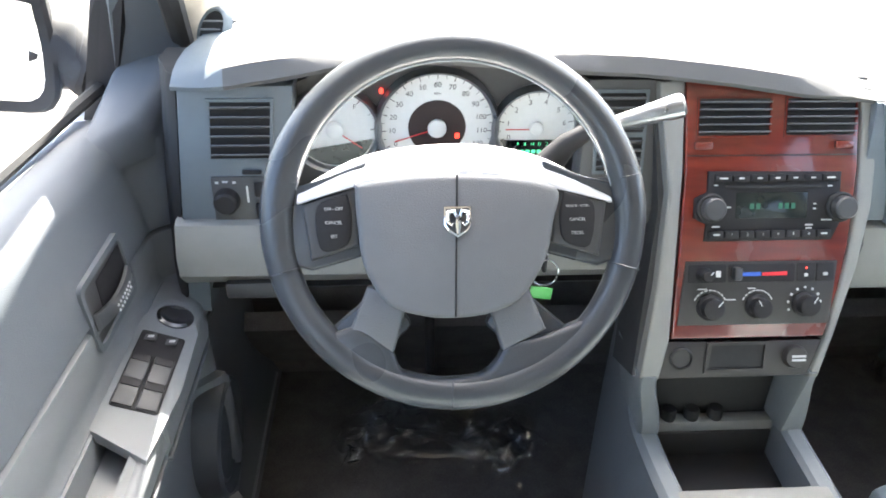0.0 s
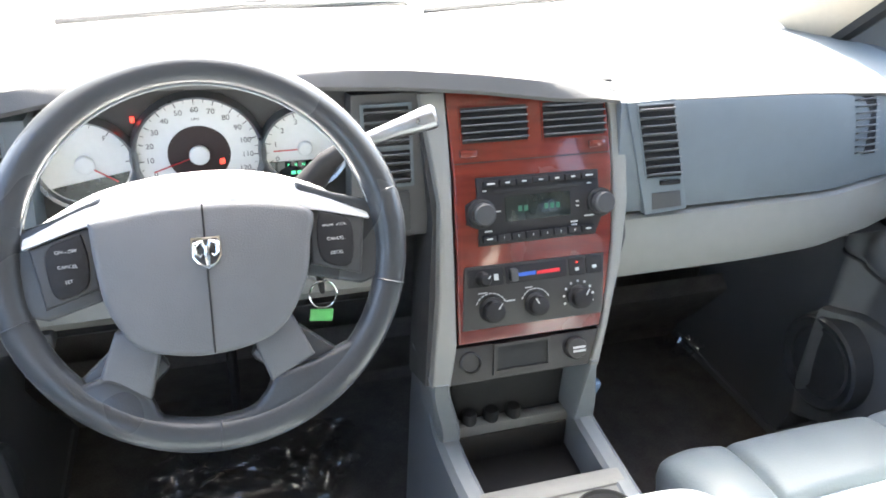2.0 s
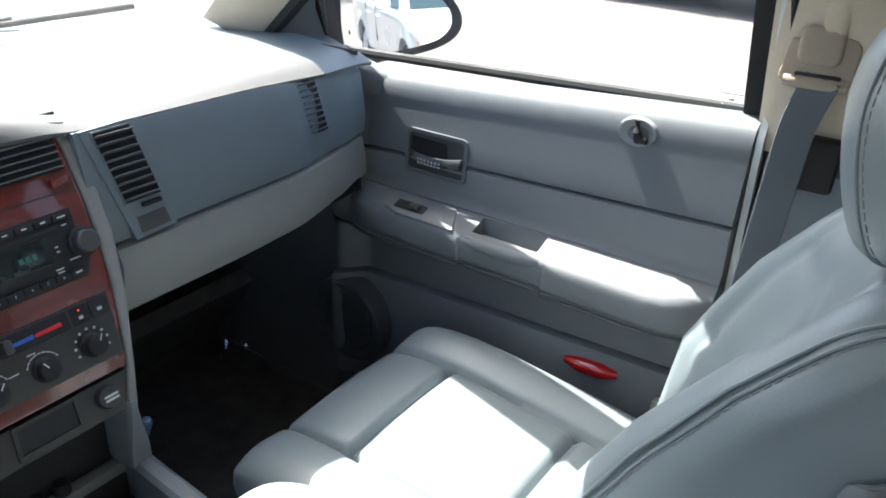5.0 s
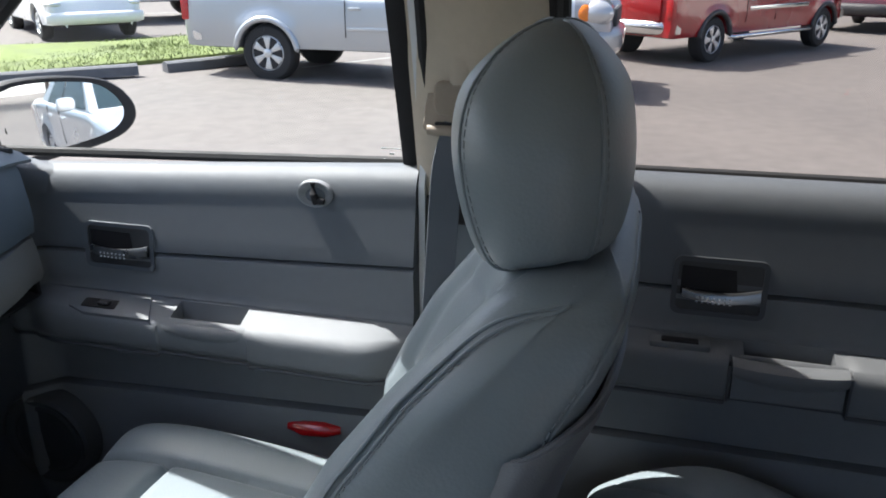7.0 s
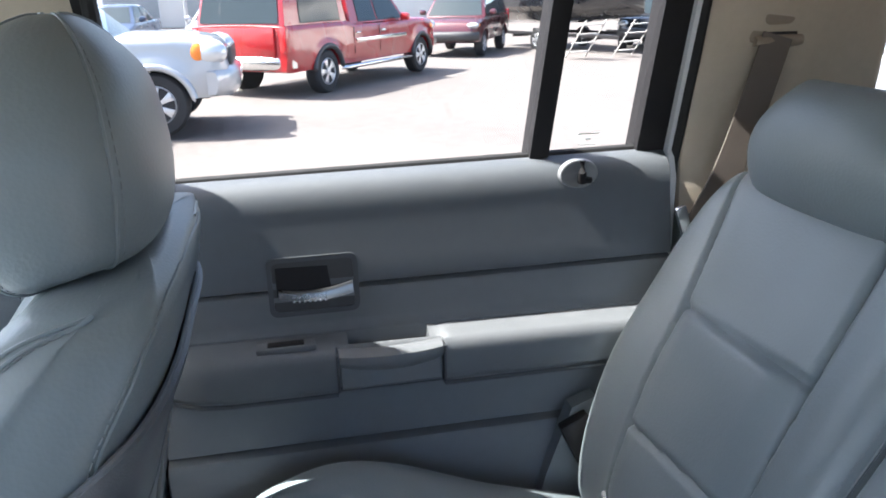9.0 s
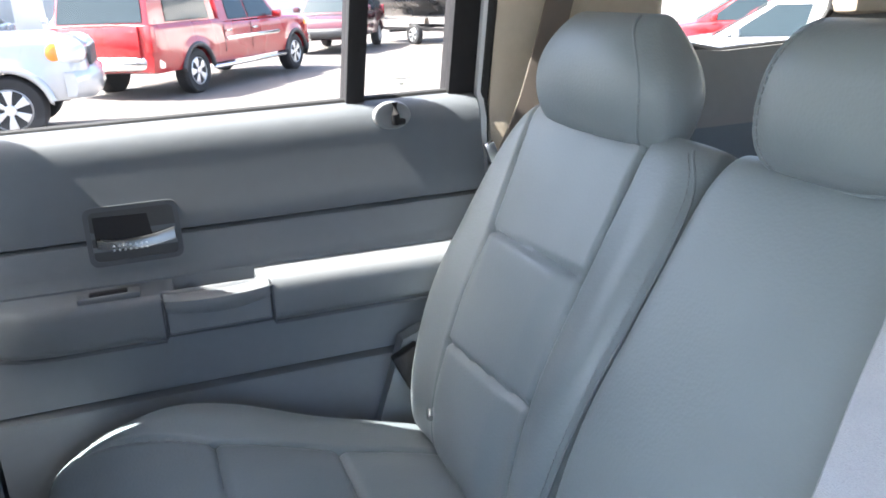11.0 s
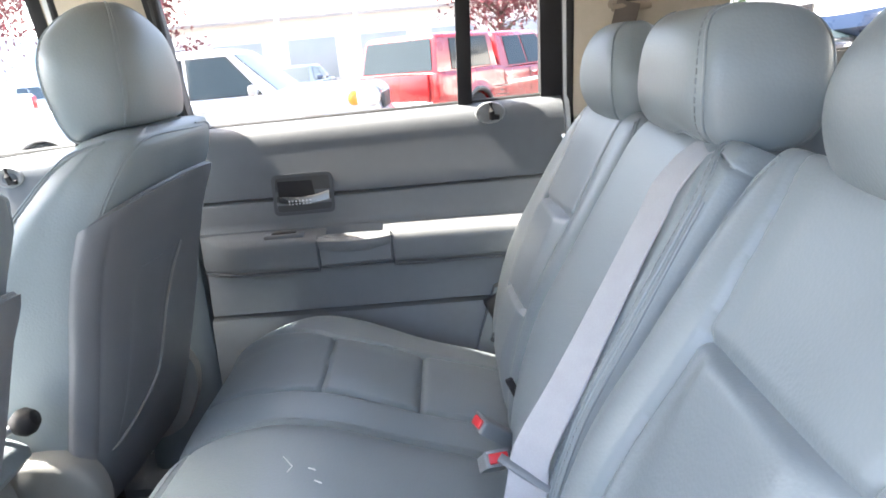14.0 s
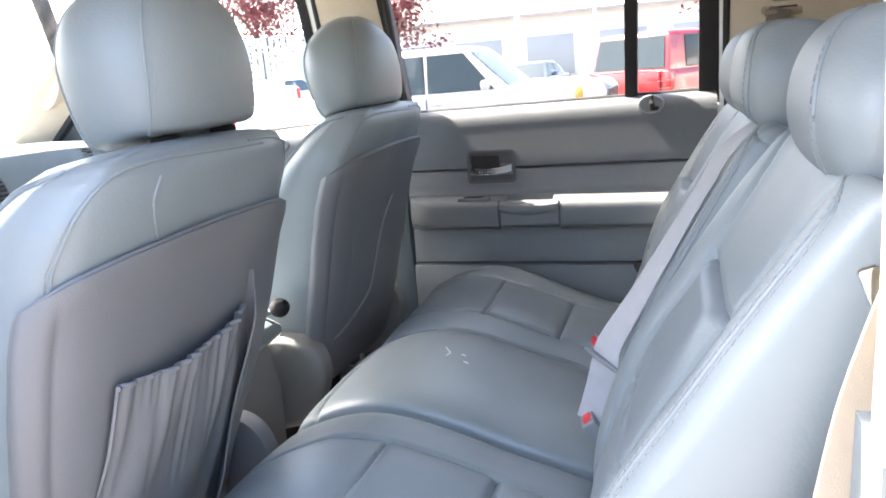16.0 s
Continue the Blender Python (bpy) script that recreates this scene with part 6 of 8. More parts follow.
def front_seat(xc, dy, label, pocket, lever, lift=0.0, slim=0.0, crown=0.155, rim_z=1.208, raised=0.0):
    t = thing("front_seat", label, "car seat", (xc, -0.25 + dy, 0.50), group="front seats")
    sp = [(0.045 + dy, 0.795), (-0.10 + dy, 0.800), (-0.30 + dy, 0.785), (-0.50 + dy, 0.770)]
    pf = lambda x, v: 0.018 * smooth(0.12, 0.20, abs(x)) + 0.006 * math.cos(x * 14) * (1 if abs(x) < 0.11 else 0)
    piece("cushion", t, xc, sp, lambda v: 0.242 - 0.012 * v, 0.052, 0.07, puff=pf, pu=4.0, pv=4.5, nu=100, nv=110, depth=0.016, width=0.007,
          seams=[[(-0.125, 0.0), (-0.128, 0.4), (-0.12, 1.0)], [(0.125, 0.0), (0.128, 0.4), (0.12, 1.0)], [(-0.125, 0.315), (0.125, 0.315)], [(-0.12, 0.70), (0.12, 0.70)]])
    b = BM()
    box(b, (xc, -0.23 + dy, 0.715), (0.44, 0.47, 0.09), 0.02)
    part("cushion_base", b, M_VINYL, t)
    for s in (-1, 1):
        b = BM()
        box(b, (xc + s * 0.17, -0.24 + dy, 0.60), (0.04, 0.42, 0.18), 0.01)
        part("runner", b, M_BLACK, t)
        b = BM()
        cov = [(-0.06, 0.66), (-0.05, 0.735), (-0.30, 0.765), (-0.40, 0.80), (-0.47, 0.855), (-0.53, 0.880), (-0.60, 0.872), (-0.635, 0.82), (-0.62, 0.74), (-0.55, 0.67), (-0.30, 0.64)]
        cov = [tuple(p) for p in spline(cov + [cov[0]], 49)[:-1]]
        loft(b, [[(xc + s * x, -0.38 + (y + 0.38) * g + dy, 0.76 + (z - 0.76) * g) for y, z in cov] for x, g in ((0.215, 1), (0.246, 1), (0.254, 0.985), (0.260, 0.95), (0.263, 0.88))])
        # driver's covers use the darker vinyl: shade put into the colour
        part("hinge_cover", b, M_VINYL if pocket else M_LIGHT, t)
    # backrest: a stack of outlines with drawn-in seams down its sides
    levels = [(z + lift * smooth(0.9, 1.2, z), h - slim * (1 - smooth(0.8, 1.1, z)), *(y + dy + slim * 1.6 * (1 - smooth(0.82, 1.15, z)) for y in ys)) for z, h, *ys in SEAT_BACK]
    at = back_place(xc, levels)
    top = levels[-1][0]
    rise = lambda z: z + lift * smooth(0.9, 1.2, z)
    fore = [(4.5, rise(0.80)), (4.45, rise(1.0)), (4.35, rise(1.16)), (4.15, rise(1.25)), (4.1, rise(1.29)), (4.25, rise(1.312)), (4.6, rise(1.325)), (5.2, rise(1.334))]
    zs = [z for z, *_ in levels]
    zz = sorted(set([round(levels[0][0] + (zs[-3] - zs[0]) * k / 46, 4) for k in range(47)] + [round(zs[-3] + (top - zs[-3]) * math.sin(math.pi / 2 * k / 9), 4) for k in range(10)]))
    rows = []
    for z in zz:
        s0 = np.interp(z, [p[1] for p in fore], [p[0] for p in fore])
        row = []
        for i in range(132):
            st = i / 6
            m = min(st, 22 - st)
            g = math.exp(-((m - s0) / 0.10) ** 2) * 0.0055 * (1 - smooth(rise(1.275), rise(1.31), z))
            g += math.exp(-((m - 2.4) / 0.16) ** 2) * 0.008 + math.exp(-((z - rise(1.05)) / 0.008) ** 2) * 0.006 * (m < 2.4) + math.exp(-((z - rise(1.20)) / 0.008) ** 2) * 0.006 * (m < 2.4)
            row.append(at(st, z, -g))
        rows.append(row)
    mid = sum(rows[-1], Vector()) / 132
    for k in (0.8, 0.5, 0.2, 0.03):
        rows.append([mid + (p - mid) * k + Vector((0, 0, 0.004 * (1 - k * k))) for p in rows[-1 if k == 0.8 else top_row]])
        if k == 0.8:
            top_row = len(rows) - 2
    b = BM()
    loft(b, rows)
    back = part("backrest", b, M_LEATHER, t, smooth=60)
    for s in (-1, 1):
        for d in (-0.13, 0.13):
            b = BM()
            tube(b, [at(s * (q[0] + d), q[1], 0.0004) for q in spline(fore, 60)], 0.0019, 6)
            part("seam", b, M_LEATHER, back)
        b = BM()
        stitches(b, [at(s * (q[0] + 0.22), q[1], 0.0006) for q in spline(fore, 60)])
        part("stitching", b, M_STITCH, back)
        # the leather's seam behind, up from the shell and over to the top's middle
        aft = [(8.05, rise(1.19)), (8.0, rise(1.25)), (8.05, rise(1.292)), (8.35, rise(1.316)), (9.0, rise(1.328)), (10.0, rise(1.332))]
        b = BM()
        tube(b, [at(s * q[0], q[1], 0.0004) for q in spline(aft, 40)], 0.0018, 6)
        part("seam", b, M_LEATHER, back)
        b = BM()
        stitches(b, [at(s * (q[0] - 0.16), q[1], 0.0006) for q in spline(aft, 40)])
        part("stitching", b, M_STITCH, back)
    if pocket:
        b = BM()
        tube(b, [at(-q[0], q[1], 0.0004) for q in spline([(9.75, rise(1.315)), (9.7, rise(1.29)), (9.85, rise(1.26)), (9.95, rise(1.245))], 20)], 0.0017, 6)
        part("seam", b, M_LEATHER, back)
    b = BM()
    tube(b, [at(st, rise(1.328) + 0.003 * math.cos(st), 0.0004) for st in (9.6 + 2.8 * k / 30 for k in range(31))], 0.0017, 6)
    part("seam", b, M_LEATHER, back)
    # moulded shell over the rear, its rim standing proud of the middle
    rim = lambda u: rise(rim_z + 0.050 * (1 - abs(u) ** 2.6))
    rows = []
    for k in range(49):
        f = k / 48
        row = []
        for i in range(81):
            u = math.sin(math.pi / 2 * (-1 + 2 * i / 80)) * 0.6 + (-1 + 2 * i / 80) * 0.4
            st = 11 + 3.9 * u
            z = 0.755 + (rim(u) - 0.755) * f
            off = 0.0075 - 0.0055 * (1 - smooth(0.70, 0.76, abs(u))) * smooth(0.0, 0.12, 1 - f) - 0.0095 * smooth(0.90, 1.0, abs(u)) - 0.002 * smooth(0.97, 1, f)
            row.append(at(st, z, off))
        rows.append(row)
    b = BM()
    loft(b, rows, closed=False)
    bmesh.ops.solidify(b, geom=b.faces[:], thickness=0.006)
    shell = part("back_shell", b, M_VINYL, t, smooth=55)
    b = BM()
    tube(b, rows[-1], 0.0026, 6)
    part("shell_edge", b, M_VINYL, shell)

    def rear_y(x, z):
        """Where the back's rear lies at a place across it and a height."""
        P = sorted((p.x, p.y) for p in (at(7.6 + 6.8 * k / 40, z) for k in range(41)))
        return float(np.interp(x, [p[0] for p in P], [p[1] for p in P]))

    if pocket:
        # gathered pocket with an elastic hem, and the flap at its side
        def gather(u, w):
            return (0.0050 * math.sin(u * 74 + 2.4 * math.sin(u * 9 + 1)) * (0.6 + 0.4 * math.sin(u * 15 + 2)) * smooth(0.52, 0.97, w + 0.16 * math.sin(u * 27 + 1) + 0.05 * math.sin(u * 61))
                    + 0.0055 * math.sin(u * 17 - 5 * w + 1.2 * math.sin(u * 6)) * smooth(0, 0.5, w) * (1 - 0.5 * w) + 0.0012 * math.sin(u * 150) * smooth(0.85, 1, w))
        hem = lambda u: 1.108 + 0.012 * u - 0.012 * math.sin(math.pi * u)
        side = lambda u: xc - 0.172 + 0.252 * u
        rows = []
        for k in range(34):
            w = k / 33
            row = []
            for i in range(90):
                u = i / 89
                z = 0.775 + (hem(u) - 0.775) * w
                sag = 0.006 + 0.016 * math.sin(math.pi * u) ** 0.7 + 0.008 * w
                row.append((side(u), rear_y(side(u), z) - 0.004 - sag - gather(u, w), z))
            rows.append(row)
        b = BM()
        loft(b, rows, closed=False)
        bmesh.ops.solidify(b, geom=b.faces[:], thickness=0.003)
        part("map_pocket", b, M_VINYL, t, "gathered vinyl map pocket", smooth=70)
        b = BM()
        tube(b, [Vector(p) + Vector((0, 0, 0.001)) for p in rows[-1]], 0.0034, 6)
        part("pocket_elastic", b, M_VINYL, t)
        rows = []
        for k in range(24):
            w = k / 23
            z = 0.775 + 0.392 * w
            wd = 0.050 * (1 - smooth(0.55, 1.0, w)) + 0.002
            row = []
            for i in range(8):
                q = i / 7
                x = xc + 0.082 + 0.018 * w ** 2 + wd * q
                row.append((x, rear_y(x, z) - 0.006 - 0.022 * (1 - q) * (1 - 0.6 * smooth(0.8, 1.0, w)) - 0.004 * math.sin(9 * w + 3 * q), z))
            rows.append(row)
        b = BM()
        loft(b, rows, closed=False)
        bmesh.ops.solidify(b, geom=b.faces[:], thickness=0.0025)
        part("pocket_flap", b, M_VINYL, t, smooth=60)
    else:
        edge = [(0.030, 1.135), (-0.010, 1.08), (-0.035, 1.02), (-0.045, 0.94), (-0.070, 0.915), (-0.13, 0.885), (-0.19, 0.855)]
        pts = [tuple(p) for p in spline(edge, 40)]
        rows = []
        for k in range(22):
            z = 0.80 + 0.335 * k / 21
            xr = np.interp(z, [p[1] for p in pts[::-1]], [p[0] for p in pts[::-1]])
            rows.append([(xc + x, rear_y(xc + x, z) - 0.004 - 0.005 * min(1, 8 * u, 8 * (1 - u)), z) for x, u in ((-0.185 + (max(xr, -0.18) + 0.185) * i / 23, i / 23) for i in range(24))])
        b = BM()
        loft(b, rows, closed=False)
        bmesh.ops.solidify(b, geom=b.faces[:], thickness=0.003)
        part("map_pocket", b, M_VINYL, t, "flat vinyl map pocket", smooth=70)
        b = BM()
        tube(b, [(xc + x, rear_y(xc + x, z) - 0.009, z) for x, z in pts], [0.0012] + [0.0030] * 38 + [0.0015], 6)
        part("pocket_piping", b, M_LIGHT, t)
    egg_headrest(t, xc + (0.055 if pocket else 0.004), dy, lift + raised, [(z, a, c, h * crown / 0.155) for z, a, c, h in HEAD], [(152, 140, 118), (28, 40, 62), (-152, -140, -118), (-28, -40, -62)], top)
    if lever:
        b = BM()
        tube(b, [(xc - 0.258, -0.38, 0.862), (xc - 0.315, -0.42, 0.890), (xc - 0.338, -0.48, 0.922), (xc - 0.315, -0.525, 0.942), (xc - 0.275, -0.552, 0.951)], [0.012, 0.010, 0.008, 0.0068, 0.006], 10)
        lv = part("recline_lever", b, M_SATIN, t)
        b = BM()
        lathe(b, [(0.0, -0.020), (0.012, -0.017), (0.020, -0.006), (0.021, 0.004), (0.015, 0.016), (0.006, 0.020), (0.0, 0.0205)], Matrix.Translation((xc - 0.275, -0.563, 0.954)) @ Matrix.Rotation(radians(160), 4, "X"), 20)
        part("lever_knob", b, M_BLACK, lv)
    return t


front_seat(0.395, 0.0, "grey leather front passenger seat, sunlit cushion, flat map pocket", False, True, crown=0.148, raised=0.006)
front_seat(-0.452, -0.080, "grey leather driver's seat with a gathered map pocket behind", True, False, lift=0.012, slim=0.022, crown=0.130, rim_z=1.194, raised=0.014)

# ---------------------------------------------------------------- second row
BACK = [(-1.315, 0.78), (-1.335, 0.89), (-1.373, 1.0), (-1.430, 1.10), (-1.500, 1.22), (-1.535, 1.280)]


def rear_place(xc, hw, kind, label):
    t = thing("rear_seat", label, "car seat", (xc, -1.05, 0.50), group="second row seats")
    side = 0 if kind == "middle" else (1 if xc > 0 else -1)
    cs = [(-0.735, 0.790), (-0.87, 0.828), (-0.965, 0.822), (-1.12, 0.772), (-1.32, 0.720)]
    if side:
        s = side
        cseam = [[(s * 0.190, 0.10), (s * 0.150, 0.24), (s * 0.104, 0.44), (s * 0.096, 0.72), (s * 0.108, 1.0)], [(-s * 0.08, 0.06), (-s * 0.132, 0.27), (-s * 0.136, 0.46), (-s * 0.142, 0.72), (-s * 0.138, 1.0)], [(-s * 0.136, 0.46), (s * 0.104, 0.44)], [(-s * 0.142, 0.72), (s * 0.096, 0.72)]]
        cp = lambda x, v: 0.010 * smooth(0.10, 0.19, s * x) * (1 - smooth(0.3, 0.75, v)) - 0.012 * smooth(0.16, 0.25, s * x) * (smooth(0.45, 0.85, v) + 1 - smooth(0.05, 0.3, v)) - 0.004 * smooth(0.10, 0.2, -s * x) + 0.007 * math.sin(math.pi * min(1, max(0, (v - 0.44) / 0.28 if v < 0.72 else (v - 0.72) / 0.28))) ** 0.6 * smooth(0.13, 0.05, abs(x + s * 0.02))
    else:
        cseam, cp = [[(-0.3, 0.10), (0.3, 0.10)]], (lambda x, v: 0.005 * (1 - (x / 0.16) ** 2))
    piece("cushion", t, xc, cs, lambda v: hw, 0.068, 0.07, puff=cp, pu=7.0 if side else 9.0, pv=4.0, nu=110, nv=120, seams=cseam, depth=0.0085, width=0.0042,
          rows=[([(-0.93, 0.12), (-0.93, 0.5), (-0.93, 0.95)], 1), ([(0.93, 0.12), (0.93, 0.5), (0.93, 0.95)], 1)] if side else [([(-0.92, 0.10), (-0.2, 0.085), (0.5, 0.085), (0.92, 0.10)], 1)])
    b = BM()
    box(b, (xc, -1.03, 0.70), (1.9 * hw, 0.48, 0.12), 0.02)
    part("cushion_base", b, M_VINYL, t)
    b = BM()
    box(b, (xc, -1.03, 0.58), (1.5 * hw, 0.30, 0.18), 0.02)
    part("seat_foot", b, M_BLACK, t)
    if side:
        s = side
        bseam = [[(s * 0.190, 1.0), (s * 0.164, 0.83), (s * 0.129, 0.605), (s * 0.110, 0.315), (s * 0.095, 0.0)], [(-s * 0.112, 1.0), (-s * 0.115, 0.85), (-s * 0.125, 0.62), (-s * 0.140, 0.345), (-s * 0.150, 0.0)], [(s * 0.129, 0.605), (-s * 0.125, 0.62)], [(s * 0.110, 0.315), (-s * 0.140, 0.345)]]
        if s < 0:
            bseam = [[(-0.150, 1.0), (-0.122, 0.83), (-0.090, 0.645), (-0.078, 0.33), (-0.07, 0.0)], [(0.180, 1.0), (0.166, 0.85), (0.155, 0.645), (0.158, 0.345), (0.155, 0.0)], [(-0.090, 0.645), (0.155, 0.645)], [(-0.078, 0.33), (0.158, 0.34)]]
        xa, xb, vc = (-0.125, 0.129, 0.590) if s > 0 else (-0.090, 0.155, 0.622)
        bp = lambda x, v: (0.020 if s > 0 else 0.026) * smooth(0.12, 0.21, abs(x)) * (1 - 0.6 * smooth(0.6, 1, v)) + 0.013 * math.exp(-((v - vc) / (0.022 if v > vc else 0.15)) ** 2) * smooth(0, 0.05, min(x - xa, xb - x)) + 0.012 * math.exp(-((v - 0.18) / 0.15) ** 2) * (1 - smooth(0.07, 0.12, abs(x)))
        half = lambda v: hw * (1 - (0.10 if s > 0 else 0.03) * smooth(0.7, 1.05, v) - 0.08 * (1 - smooth(0, 0.5, v)))
        back = [(y + (0.0 if s > 0 else -0.02 * smooth(0.85, 1.2, z)), z) for y, z in BACK]
        piece("backrest", t, xc, back, half, 0.060, 0.055, puff=bp, pu=4.2 if s > 0 else 6.5, pv=6.5 if s > 0 else 11.0, nu=124, nv=170, seams=bseam, depth=0.0085, width=0.0040,
              lines=[([(-s * 0.955, 0.05), (-s * 0.96, 0.5), (-s * 0.95, 0.80), (-s * 0.86, 0.955)], 1)] + ([([(s * 0.86, 0.05), (s * 0.87, 0.5), (s * 0.87, 0.82), (s * 0.80, 0.93), (s * 0.62, 0.965)], 1)] if s < 0 else []),
              rows=([([(s * g, 0.05), (s * (g + 0.01), 0.5), (s * (g + 0.01), 0.82), (s * (g - 0.06), 0.93), (s * (g - 0.24), 0.965)], 1) for g in (0.835, 0.885)] if s < 0 else []) + [([(-s * 0.93, 0.05), (-s * 0.935, 0.5), (-s * 0.925, 0.80), (-s * 0.83, 0.955)], 1), ([(-s * 0.975, 0.05), (-s * 0.98, 0.5), (-s * 0.97, 0.80)], 1)])
        headrest(t, xc + (0.012 if s > 0 else 0.0), -1.507 if s > 0 else -1.540, 1.272, 1.432, 0.160 if s > 0 else 0.172, 0.062, posts=0.055, lean=0.02, round_top=0.36, pu=2.6, pv=2.2, sewn=(-1,), seam=0.76 if s > 0 else 0.52, stitched=s < 0)
    else:
        piece("backrest", t, xc, BACK, lambda v: hw * (1 - 0.05 * smooth(0.8, 1.0, v)), 0.071, 0.055, pu=10.0, pv=6.5, nu=90, nv=110,
              puff=lambda x, v: 0.002 * math.exp(-((v - 0.5) / 0.3) ** 2), seams=[[(-0.148, 0.0), (-0.150, 0.5), (-0.146, 0.80), (-0.118, 1.0)], [(-0.118, 0.955), (-0.170, 0.90)]], depth=0.006, width=0.003,
              lines=[([(-0.915, 0.03), (-0.925, 0.5), (-0.905, 0.82), (-0.80, 0.97)], 1), ([(-0.965, 0.03), (-0.975, 0.5), (-0.955, 0.80)], 1)],
              rows=[([(u, 0.05), (u - 0.008, 0.5), (u + 0.012, 0.82), (u + 0.10, 0.97)], 1) for u in (-0.870, -0.945)])
        headrest(t, xc - 0.003, -1.524, 1.287, 1.432, 0.136, 0.078, posts=0.05, lean=0.02, round_top=0.16, pu=4.6, pv=3.0, dip=0.020, sewn=(-1, 1), stitched=True, seam=0.86)
    return t


RIGHT_REAR = rear_place(0.420, 0.239, "side", "grey leather outer rear seat beside the door, creased cushion")
MIDDLE_REAR = rear_place(0.0, 0.178, "middle", "narrow grey leather middle rear seat with a wide headrest")
rear_place(-0.434, 0.249, "side", "grey leather outer rear seat beside the open doorway")


# fold hinge beside the seat back, in the gap to the door
b = BM()
loft(b, [[(x, y, z) for y, z in ((-1.17, 0.55), (-1.235, 0.80), (-1.275, 0.915), (-1.315, 0.93), (-1.325, 0.88), (-1.29, 0.75), (-1.26, 0.55))] for x in (0.678, 0.684, 0.700, 0.706)])
hg = part("hinge", b, M_MID, RIGHT_REAR)
b = BM()
box(b, (0.665, -1.30, 0.84), (0.02, 0.05, 0.14), 0.004, m=Matrix.Rotation(radians(-25), 3, "X"))
part("plate", b, M_BLACK, hg)
b = BM()
lathe(b, [(0.008, -0.004), (0.008, 0.004), (0.004, 0.006), (0, 0.006)], door_frame(1, 0.654, -1.292, 0.81), 12)
part("bolt", b, M_CHROME, hg)


# pale scuffs on the middle cushion
for x0, y0, x1, y1 in ((0.045, -0.945, 0.018, -0.962), (0.018, -0.962, 0.004, -0.958), (0.010, -0.985, 0.004, -0.995), (-0.022, -0.998, -0.030, -1.008)):
    b = BM()
    tube(b, [(x0, y0, 0.9045), (x1, y1, 0.9045)], 0.0010, 5)
    part("scuff", b, M_PAPER, MIDDLE_REAR, "pale scuff mark")


# ---------------------------------------------------------------- belts
def ribbon(bm, pts, width, thick=0.0014, across=(1, 0, 0)):
    """A flat strap along points; across: its broad direction, one for all or one each."""
    P = [Vector(p) for p in spline(pts, 28)]
    A = [Vector(a) for a in (spline(across, 28) if isinstance(across[0], (tuple, list)) else [across] * 28)]
    rows = []
    for i, p in enumerate(P):
        t = (P[min(i + 1, 27)] - P[max(i - 1, 0)]).normalized()
        a = (A[i] - t * t.dot(A[i])).normalized()
        n = t.cross(a)
        rows.append([p + a * width / 2 * u + n * thick * w for u, w in ((-1, 0.3), (-0.95, 1), (0.95, 1), (1, 0.3), (1, -0.3), (0.95, -1), (-0.95, -1), (-1, -0.3))])
    return loft(bm, rows)


def anchor(x, y, z, belt_pts, across, label, belt_mat, tilt=0.0):
    t = thing("seat_belt", label, "seat belt", (x, y, z))
    fm = door_frame(1, x, y, z)
    b = BM()
    poly(b, rrect(-0.030, 0.024, 0.000, 0.050, 0.013), fm, -0.010, 0.013, 0.005, 3)
    part("bolt_cover", b, M_GUIDE, t)
    b = BM()
    tube(b, [fm @ Vector((x, -0.006, -0.022)) for x in (-0.040, -0.02, 0.02, 0.038)], [0.008, 0.0105, 0.0105, 0.008], 12)
    part("guide_roll", b, M_GUIDE, t)
    b = BM()
    poly(b, [tuple(p) for p in spline([(-0.040, 0.030), (0.035, 0.038), (0.042, 0.0), (0.040, -0.022), (-0.040, -0.026), (-0.046, 0.0), (-0.040, 0.030)], 24)[:-1]], fm, -0.008, 0.008, 0.004)
    part("guide_body", b, M_GUIDE, t)
    b = BM()
    box(b, fm @ Vector((0.0, -0.009, -0.012)), (0.006, 0.056, 0.005), 0.002)
    part("guide_slot", b, M_RUBBER, t)
    b = BM()
    ribbon(b, belt_pts, 0.046, 0.0014, across)
    part("webbing", b, belt_mat, t)
    return t


t = anchor(0.733, -0.497, 1.375, [(0.722, -0.505, 1.362), (0.715, -0.490, 1.30), (0.708, -0.484, 1.20), (0.700, -0.478, 1.08), (0.69, -0.47, 0.90), (0.68, -0.46, 0.70)], [(0.1, 1, 0), (-0.25, 1, 0), (-0.3, 1, 0), (-0.2, 1, 0)], "dark grey seat belt on the middle pillar with a beige guide", M_BELT_D)
b = BM()
box(b, (0.745, -0.515, 1.243), (0.03, 0.062, 0.075), 0.008)
part("height_box", b, M_BLACK, t)
b = BM()
box(b, (0.735, -0.505, 1.46), (0.03, 0.03, 0.10), 0.006)
part("height_slide", b, M_BEIGE, t)
t = anchor(0.715, -1.592, 1.488, [(0.700, -1.585, 1.474), (0.695, -1.555, 1.38), (0.690, -1.515, 1.27), (0.692, -1.480, 1.19), (0.695, -1.46, 1.05), (0.70, -1.45, 0.85)], [(0.15, 1, 0), (0.2, 1, 0), (0.3, 1, 0)], "brown-grey seat belt on the rear pillar with a beige guide", M_BELT_B)
b = BM()
box(b, (0.692, -1.452, 1.205), (0.010, 0.018, 0.050), 0.003, m=Matrix.Rotation(radians(-20), 3, "X"))
part("tongue", b, M_CHROME, t)
# the middle belt across the seat back
t = thing("seat_belt", "pale grey middle seat belt lying down the seat back", "seat belt", (-0.16, -1.20, 0.86))


def face_y(z):
    """Where the middle seat back's face lies at a height."""
    return min(-1.262, -1.288 - 0.605 * (z - 1.016)) if z > 0.9 else -1.255


